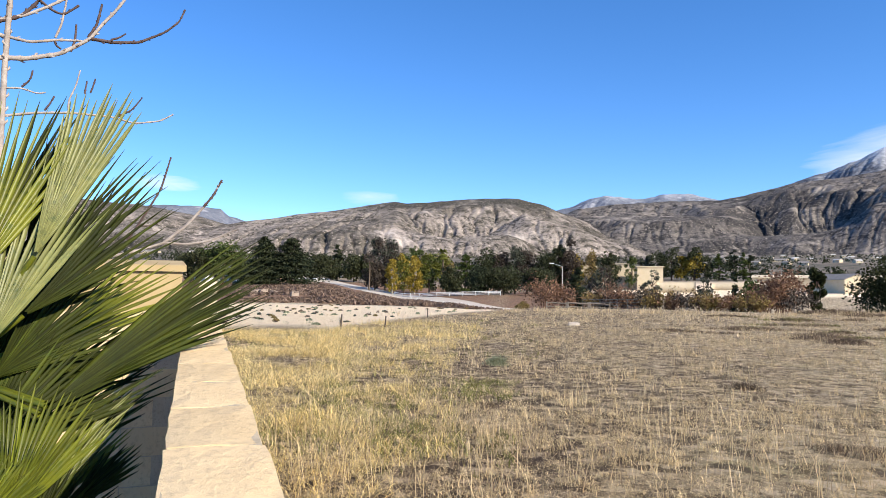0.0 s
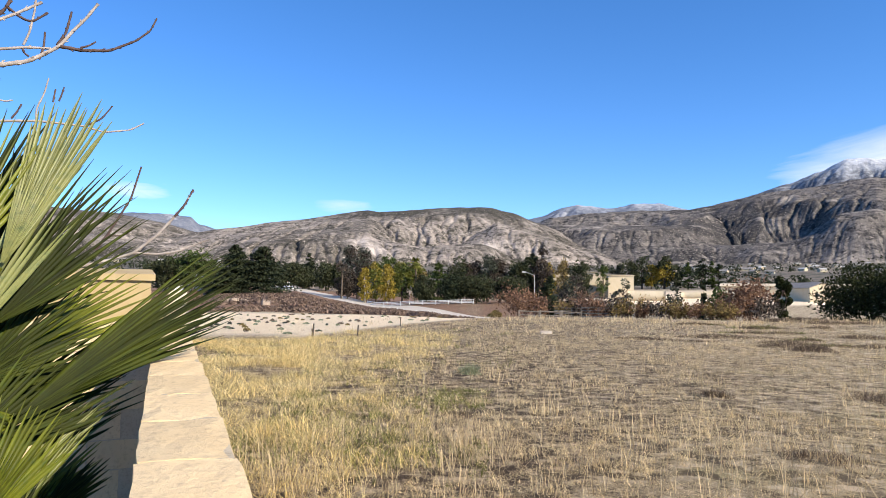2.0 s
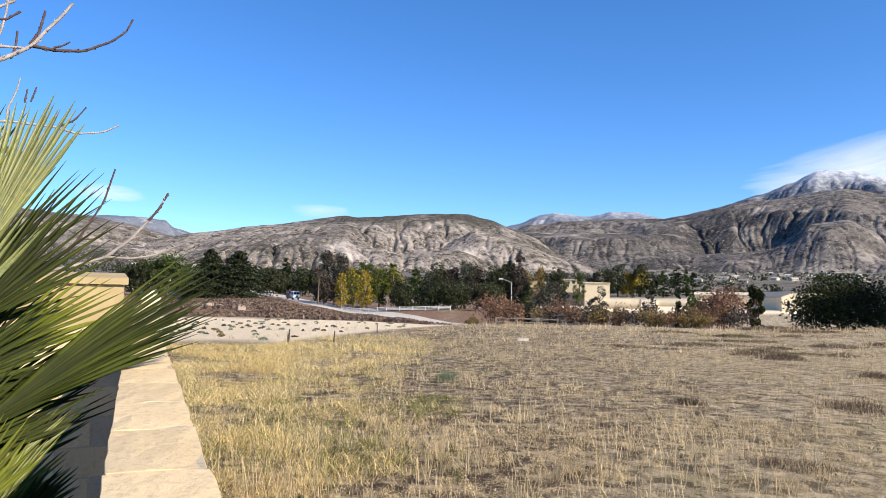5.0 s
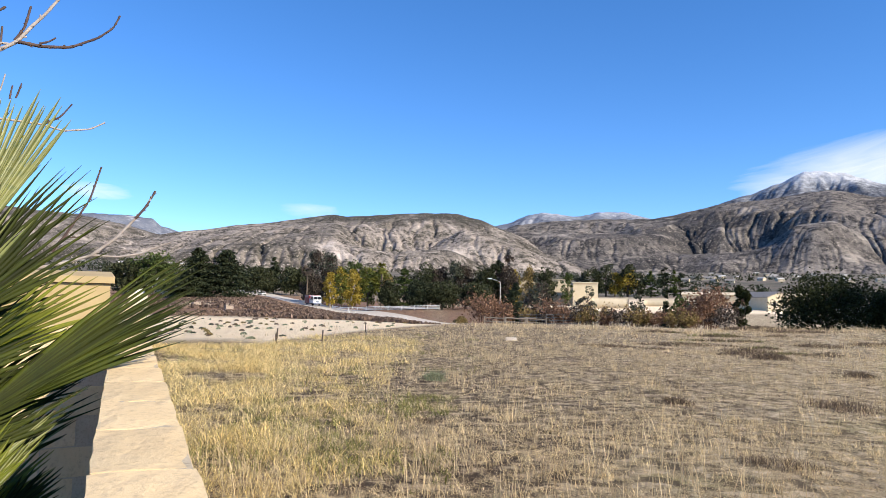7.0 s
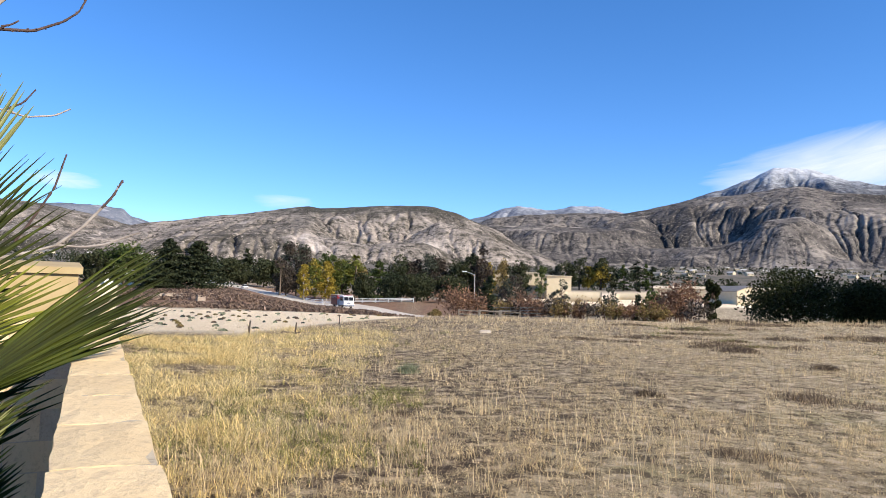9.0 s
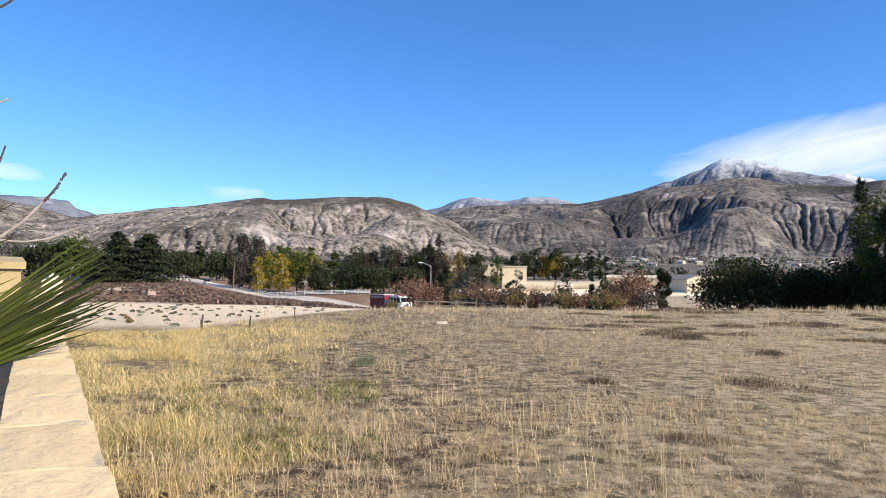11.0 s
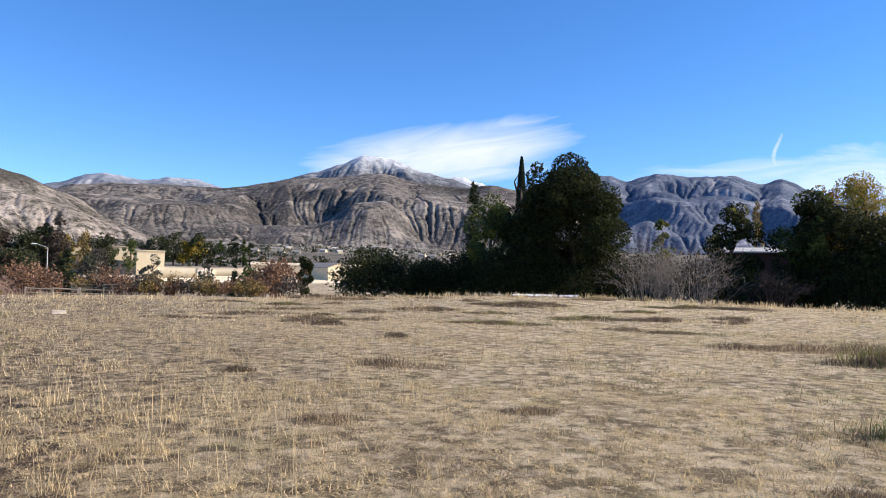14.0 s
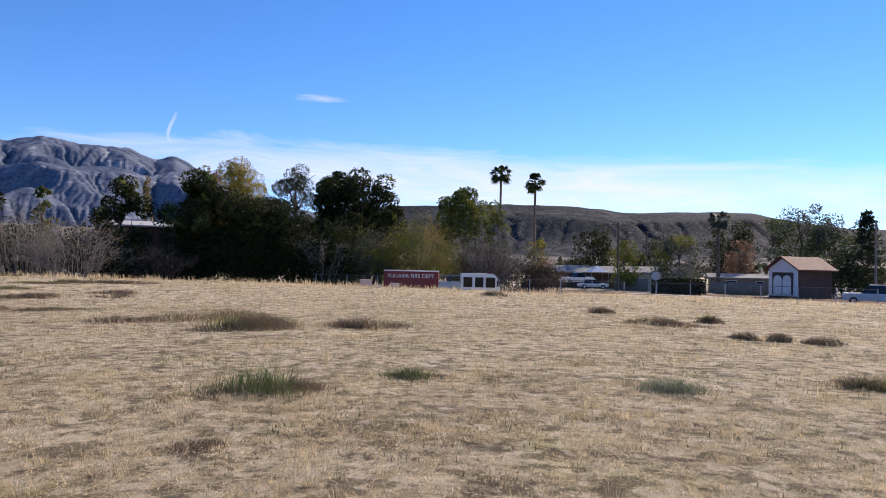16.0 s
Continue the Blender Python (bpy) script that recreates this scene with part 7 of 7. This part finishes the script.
def scatter(n, az0, az1, r0, r1, rng, clump=0.0, scale=0.4, seed=0.0):
    """Places on the field, evenly by area; clump keeps those where a slow noise is high."""
    az = rng.uniform(az0, az1, n)
    r = np.sqrt(rng.uniform(r0 * r0, r1 * r1, n))
    x, y = r * np.sin(np.radians(az)), r * np.cos(np.radians(az))
    if clump > 0:
        key = np.array([noise.noise((a * scale, b * scale, seed)) + 0.5 * noise.noise((a * scale * 3.3, b * scale * 3.3, seed + 4)) for a, b in zip(x, y)])
        keep = key + rng.normal(0, 0.12, n) > np.quantile(key, clump)
        x, y = x[keep], y[keep]
    side = (x - WALL_EDGE.x) * math.cos(radians(WALL_AZ)) - (y - WALL_EDGE.y) * math.sin(radians(WALL_AZ))
    lot = (np.degrees(np.arctan2(x, y)) < 5) & (np.hypot(x, y) > 28 + np.clip(np.degrees(np.arctan2(x, y)) + 9, 0, 20) * 2.2)
    ok = (side > 0.05) & (~lot | (rng.uniform(0, 1, len(x)) < 0.02))
    x, y = x[ok], y[ok]
    return np.stack([x, y, ground_z(x, y) - 0.01], 1)


def tufted(P, k, spread, rng):
    return np.repeat(P, k, 0) + np.concatenate([rng.normal(0, 1, (len(P) * k, 2)) * spread, np.zeros((len(P) * k, 1))], 1)


def grass_stuff(name, label, mat, sets):
    v, f = joined(sets)
    return tagged(new(name, mesh_np(name, v, f, mat)), label, "grass", kind="stuff")


def build_grass():
    g = np.random.default_rng(21)

    def mat_set(n, r0, r1, k, hmin, hmax, w, lean, clump=0.0, seed=0.0, az=(-27, 122), scale=0.4, spread=0.03):
        P = tufted(scatter(n, az[0], az[1], r0, r1, g, clump, scale, seed), k, spread, g)
        m = len(P)
        return blades(P, g.uniform(hmin, hmax, m), g.uniform(0.1, lean, m), g.uniform(0.6, 1.4, m) * w, g)
    # cut straw lying on the soil: single slivers
    def litter(n, r0, r1, length, width, clump, seed, scale=0.6):
        P = scatter(n, -27, 122, r0, r1, g, clump, scale, seed)
        m = len(P)
        a = g.uniform(0, 6.283, m)
        d = np.stack([np.cos(a), np.sin(a), g.uniform(0.0, 0.55, m) ** 2], 1) * (length * g.uniform(0.4, 1.3, m))[:, None]
        w = np.stack([-np.sin(a), np.cos(a), np.zeros(m)], 1) * (width * g.uniform(0.5, 1.3, m))[:, None]
        P = P + np.stack([np.zeros(m), np.zeros(m), g.uniform(0.012, 0.04, m)], 1)
        V = np.stack([P - w / 2, P + w / 2, P + d], 1).reshape(-1, 3)
        return V, np.arange(3 * m).reshape(m, 3)
    grass_stuff("straw_litter", "cut straw lying flat on the soil", M_STUBBLE, [
        litter(120000, 4, 13, 0.09, 0.008, 0.30, 41.0, 1.4),
        litter(110000, 13, 30, 0.15, 0.018, 0.5, 42.0, 0.8),
        litter(80000, 30, 64, 0.3, 0.045, 0.5, 43.0, 0.4)])
    # mown stubble, everywhere
    grass_stuff("stubble", "short mown dry stubble and grass litter", M_STUBBLE, [
        mat_set(13000, 4, 13, 5, 0.015, 0.06, 0.007, 2.8, 0.35, 0.5, scale=1.1),
        mat_set(14000, 13, 30, 5, 0.015, 0.055, 0.009, 3.2, 0.4, 1.0, scale=0.7, spread=0.06),
        mat_set(11000, 30, 61, 4, 0.03, 0.08, 0.02, 2.6, 0.4, 2.0, spread=0.12)])
    grass_stuff("dead_litter", "brown dead stems lying on the soil", M_DEAD, [
        mat_set(6000, 4, 13, 5, 0.01, 0.03, 0.008, 5.0, 0.55, 5.0, scale=1.2),
        mat_set(7500, 13, 40, 4, 0.02, 0.07, 0.018, 3.5, 0.55, 6.0, spread=0.1),
        mat_set(3500, 40, 61, 4, 0.03, 0.12, 0.04, 2.5, 0.6, 7.0, spread=0.2)])
    def clumps(n, r0, r1, k, h0, h1, w, spread, seed, quant=0.35, az=(-27, 122), lean=1.8):
        C = scatter(n, az[0], az[1], r0, r1, g, quant, 0.5, seed)
        size = g.uniform(0.5, 1.4, len(C))
        P = np.repeat(C, k, 0) + np.concatenate([g.normal(0, 1, (len(C) * k, 2)) * spread * np.repeat(size, k)[:, None], np.zeros((len(C) * k, 1))], 1)
        return blades(P, g.uniform(h0, h1, len(P)) * np.repeat(size, k), g.uniform(0.3, lean, len(P)), w, g)
    grass_stuff("grass_clumps", "low dry grass clumps dotted over the field", M_STUBBLE, [
        clumps(900, 4.5, 13, 34, 0.04, 0.12, 0.006, 0.06, 51.0),
        clumps(2600, 13, 32, 20, 0.03, 0.10, 0.008, 0.10, 52.0, 0.5),
        clumps(2000, 32, 61, 12, 0.05, 0.14, 0.018, 0.2, 53.0, 0.5)])
    grass_stuff("dead_clumps", "low dark dead weed clumps on the field", M_DEAD, [
        clumps(900, 4.5, 13, 34, 0.015, 0.05, 0.007, 0.09, 54.0, lean=4.0),
        clumps(2400, 13, 32, 16, 0.02, 0.06, 0.011, 0.18, 55.0, lean=4.0),
        clumps(1600, 32, 61, 12, 0.03, 0.10, 0.022, 0.4, 56.0, lean=4.0)])
    # straw tufts that stand above it
    grass_stuff("straw_tufts", "pale dry grass tufts standing above stubble", M_STRAW, [
        mat_set(3600, 4.5, 13, 10, 0.03, 0.14, 0.005, 1.6, 0.72, 11.0, scale=1.2, spread=0.04),
        mat_set(11000, 13, 34, 9, 0.04, 0.18, 0.006, 1.6, 0.66, 12.0, scale=0.9, spread=0.10),
        mat_set(5500, 34, 61, 6, 0.06, 0.18, 0.014, 1.5, 0.66, 13.0, spread=0.14),
        mat_set(1300, 53, 61, 6, 0.2, 0.5, 0.03, 0.5, 0.3, 14.0, spread=0.15),
        mat_set(300, 5.2, 9.5, 9, 0.10, 0.5, 0.004, 0.9, 0.7, 15.0, az=(-12, 20), scale=0.8, spread=0.06)])
    def stalks(n, r0, r1, k, h0, h1, w, spread, quant, seed, az=(-12, 122)):
        C = scatter(n, az[0], az[1], r0, r1, g, quant, 0.35, seed)
        size = g.uniform(0.6, 1.3, len(C))
        P = np.repeat(C, k, 0) + np.concatenate([g.normal(0, 1, (len(C) * k, 2)) * spread * np.repeat(size, k)[:, None], np.zeros((len(C) * k, 1))], 1)
        return blades(P, g.uniform(h0, h1, len(P)) * np.repeat(size, k), g.uniform(0.0, 0.8, len(P)), w, g)
    grass_stuff("stalks", "upright pale dry stalks left by the mower", M_STRAW, [
        stalks(420, 5, 13, 9, 0.05, 0.16, 0.0055, 0.06, 0.45, 61.0),
        stalks(3400, 13, 32, 8, 0.07, 0.2, 0.010, 0.07, 0.5, 62.0),
        stalks(4600, 32, 61, 6, 0.12, 0.30, 0.022, 0.12, 0.5, 63.0),
        stalks(500, 9, 32, 9, 0.15, 0.42, 0.009, 0.10, 0.5, 64.0, (-2, 40))])
    # long bent dry stems in the foreground
    grass_stuff("long_stems", "long thin arching dry weed stems", M_STRAW, [
        stalks(150, 4.6, 10, 7, 0.25, 0.6, 0.006, 0.16, 0.5, 65.0, (-14, 30)),
        mat_set(160, 4.4, 10, 9, 0.12, 0.36, 0.006, 2.4, 0.5, 66.0, az=(-14, 34), scale=0.8, spread=0.16)])
    # the tall yellow grass beside the wall
    grass_stuff("yellow_grass", "tall bright yellow dry grass beside the block wall", M_YELLOW, [
        mat_set(620, 4.2, 12, 22, 0.04, 0.22, 0.004, 3.4, 0.45, 17.0, az=(-20, -5), scale=0.8, spread=0.10),
        mat_set(2300, 9, 30, 24, 0.06, 0.26, 0.007, 3.0, 0.45, 18.0, az=(-21, -8), scale=0.5, spread=0.16),
        mat_set(1000, 6, 26, 16, 0.07, 0.24, 0.006, 2.3, 0.6, 19.0, az=(-9, 1), scale=0.7, spread=0.12),
        mat_set(1000, 20, 36, 16, 0.10, 0.32, 0.010, 1.8, 0.6, 20.0, az=(-12, 3), spread=0.2)])
    grass_stuff("green_weeds", "low green weeds among dry grass", M_WEED, [
        mat_set(1900, 4.5, 14, 9, 0.03, 0.14, 0.008, 1.8, 0.62, 23.0, az=(-20, 6), spread=0.06),
        mat_set(1100, 14, 40, 8, 0.05, 0.2, 0.012, 1.5, 0.65, 24.0, az=(-20, 8), spread=0.1),
        mat_set(5500, 5, 34, 7, 0.02, 0.08, 0.010, 2.4, 0.5, 25.0, az=(50, 122), spread=0.12)])


build_grass()


def weed_clump(label, x, y, w, d, h, mats, seed, n=500, turn=0.0, thin=0.008):
    """A mat of dead or green weeds, each kind of stem a part."""
    rng = np.random.default_rng(seed)
    ob = holder("weed_clump", label, "weeds", pose(x, y, gz(x, y) - 0.01, 0, 0, turn), "weed clumps on the field")
    for name, mat, share, up in mats:
        m = int(n * share)
        hubs = rng.normal(0, 1, (max(4, int(w * d * 2)), 2)) * [w * 0.22, d * 0.22]
        P = np.concatenate([hubs[rng.integers(0, len(hubs), m)] + rng.normal(0, 1, (m, 2)) * min(0.3, 0.14 * w), np.zeros((m, 1))], 1)
        fall = np.exp(-((P[:, 0] / w * 2.2) ** 2 + (P[:, 1] / d * 2.2) ** 2))
        v, f = blades(P, h * up * (0.3 + 0.7 * fall) * rng.uniform(0.5, 1.1, m), rng.uniform(0.2, 1.6, m), thin, rng)
        b = tagged(new(name, mesh_np(name, v, f, mat)), kind="stuff")
        b.parent = ob
    return ob


DEADS = (("dead_growth", M_DEAD, 1.0, 1.0), ("straw_growth", M_STRAW, 0.2, 0.8))
GREENS = (("dead_growth", M_DEAD, 1.2, 0.8), ("green_growth", M_WEED, 0.3, 1.1))
LUSH = (("dead_growth", M_DEAD, 1.4, 0.55), ("green_growth", M_GREENBLADE, 0.7, 1.1))
SAGES = (("leaves", M_SAGE, 1.0, 1.0), ("dead_growth", M_DEAD, 0.2, 0.6))
weed_clump("dark brown dead weed clump on the stubble", 4.7, 8.1, 1.0, 0.5, 0.22, DEADS, 60, 580, -30, 0.007)
weed_clump("dark dry clod of weeds", 0.7, 11.1, 0.5, 0.3, 0.1, DEADS, 61, 524, -3, 0.008)
weed_clump("grey-green leafy plant in dry stubble", 1.4, 17.0, 0.75, 0.5, 0.28, SAGES, 62, 560, -5, 0.012)
weed_clump("green grass tuft in dead brown weeds", 10.3, 3.0, 1.7, 0.9, 0.46, LUSH, 63, 744, -74, 0.008)
weed_clump("small brown and green weed clump", 12.1, 1.0, 1.2, 0.6, 0.25, LUSH, 64, 615, -85, 0.009)
weed_clump("wide mat of dead brown weeds on stubble", 22.3, 9.9, 2.4, 1.4, 0.42, DEADS, 165, 700, -66, 0.014)
weed_clump("wide mat of dead brown weeds on stubble", 23.9, 8.8, 2.8, 1.6, 0.45, DEADS, 166, 800, -70, 0.014)
weed_clump("low mat of dead brown weeds on stubble", 21.0, 11.6, 1.8, 1.0, 0.3, DEADS, 167, 500, -61, 0.014)
weed_clump("wide mat of dead weeds with green grass", 20.3, 6.9, 3.5, 1.8, 0.6, GREENS, 66, 1508, -71, 0.015)
weed_clump("mat of dead brown weeds", 21.8, 3.8, 3, 1.2, 0.4, DEADS, 67, 1076, -80, 0.016)
weed_clump("low dark weed clump on pale stubble", 34.0, -4.9, 1.4, 0.8, 0.4, DEADS, 68, 852, -98, 0.024)
weed_clump("low dark weed clump on pale stubble", 27.4, -6.2, 2.0, 1.2, 0.4, DEADS, 69, 1216, -103, 0.020)
weed_clump("low dark weed clump on pale stubble", 29.6, -8.7, 1.2, 0.8, 0.4, GREENS, 70, 820, -106, 0.022)
weed_clump("low dark weed clump on pale stubble", 21.9, -8.6, 1.0, 0.7, 0.3, DEADS, 71, 704, -112, 0.016)
weed_clump("low dark weed clump on pale stubble", 21.2, -9.6, 1.1, 0.7, 0.3, DEADS, 72, 730, -114, 0.016)
weed_clump("low dark weed clump on pale stubble", 22.3, -7.8, 1.0, 0.6, 0.25, DEADS, 73, 679, -109, 0.017)
weed_clump("grey-green spiky weeds on stubble", 11.8, -3.1, 1.4, 0.9, 0.25, SAGES, 74, 701, -105, 0.009)
weed_clump("green weeds in the dry stubble", 12.9, -6.6, 1.2, 0.8, 0.3, GREENS, 75, 653, -117, 0.010)
weed_clump("small dead weed clump on the stubble", 49.4, 0.2, 2, 1, 0.45, DEADS, 76, 820, -90, 0.035)
weed_clump("dark brown weed clump on stubble", 8.7, 12.9, 2.0, 0.8, 0.25, DEADS, 77, 756, -34, 0.011)
weed_clump("dark weed clump on pale stubble", 14.7, 25.7, 1.3, 0.7, 0.3, DEADS, 78, 645, -30, 0.021)
weed_clump("brown mat of dead weeds on stubble", 25.5, 33.1, 4, 1.2, 0.35, DEADS, 79, 1268, -38, 0.029)
weed_clump("brown mat of dead weeds on stubble", 33.3, 32.1, 6, 1.6, 0.4, DEADS, 80, 2036, -46, 0.032)
weed_clump("brown mat of dead weeds on stubble", 40.6, 47.0, 6, 1.8, 0.5, DEADS, 81, 2228, -41, 0.043)
weed_clump("brown mat of dead weeds on stubble", 28.9, 52.0, 5, 1.8, 0.45, DEADS, 82, 1940, -29, 0.042)
weed_clump("brown mat of dead weeds on stubble", 38.5, 58.5, 6, 2, 0.5, DEADS, 83, 2420, -33, 0.049)
weed_clump("brown mat of dead weeds on stubble", 50.7, 33.4, 5, 1.6, 0.5, DEADS, 84, 1780, -57, 0.042)
weed_clump("brown mat of dead weeds on stubble", 14.4, 25.5, 1.8, 0.8, 0.3, DEADS, 85, 730, -30, 0.021)
weed_clump("dead weed clump on the stubble", 7.5, 7.2, 1.0, 0.6, 0.15, DEADS, 86, 596, -46, 0.007)
weed_clump("dead weed clump on the stubble", 7.0, 2.7, 0.9, 0.5, 0.12, DEADS, 87, 572, -69, 0.006)
weed_clump("dead weed clump on the stubble", 5.7, 13.3, 0.7, 0.5, 0.2, DEADS, 88, 556, -23, 0.010)
weed_clump("straw-coloured low weeds on stubble", 13.4, 19.1, 1, 0.6, 0.25, DEADS, 89, 596, -35, 0.016)
weed_clump("brown weeds along the field edge", 57.8, 39.6, 5, 1.5, 0.4, DEADS, 90, 1700, -56, 0.049)

_rng = random.Random(33)
for _k in range(44):
    _a, _d = _rng.uniform(18, 62), _rng.uniform(30, 57)
    _x, _y = polar(_a, _d)
    _w = _rng.uniform(1.2, 5.0)
    weed_clump("ragged brown mat of dead weeds on stubble", _x, _y, _w, _rng.uniform(0.5, 1.3), _rng.uniform(0.12, 0.32), _rng.choice((DEADS, DEADS, GREENS)), 400 + _k, int(250 * _w), -_a + _rng.uniform(-20, 20), 0.028)


# ---- what moves ----
def road_rows(rows, side, line=(ROAD_AZ, ROAD_R)):
    out = []
    for t, az in rows:
        q, heading = on_road(az, side, line)
        out.append((t, pose(q[0], q[1], gz(*q) + 0.1, 0, 0, heading)))
    return out


def motions():
    walk(ENGINE, road_rows(((0, -11.3), (2, -10.1), (3.5, -9.0), (4.1, -8.5), (5.3, -7.2), (6.4, -5.9), (7, -5.0), (7.5, -4.15), (8.1, -3.05), (9.2, 0.2),
                            (10.4, 4.6), (10.8, 6.1), (11.2, 8.0), (12.2, 14.6), (12.5, 17.0), (13.2, 25), (13.8, 35), (14.2, 41), (14.5, 46.1),
                            (14.7, 51.0), (14.9, 56.0), (15.2, 63.7), (15.4, 68.9), (15.6, 74.1), (15.8, 79.7), (16, 85.6)), 1.8, (WAY_AZ, WAY_R)))
    walk(CAR_WHITE, road_rows(((0, -9.9), (3.5, -9.35), (7, -8.92), (8.5, -8.4), (10.4, -7.62), (11, -7.4), (12.2, -6.8), (13, -6.4), (16, -5.0)), 2.2))
    walk(VAN_WHITE, road_rows(((0, -12.6), (7, -11.3), (10.4, -10.62), (11, -10.5), (12.5, -9.9), (16, -8.6)), 2.0))
    walk(CAR_DARK, road_rows(((0, -12.0), (4, -11.4), (7, -10.69), (10.4, -9.88), (11, -9.7), (12.5, -8.85), (16, -7.3)), 2.0))


motions()
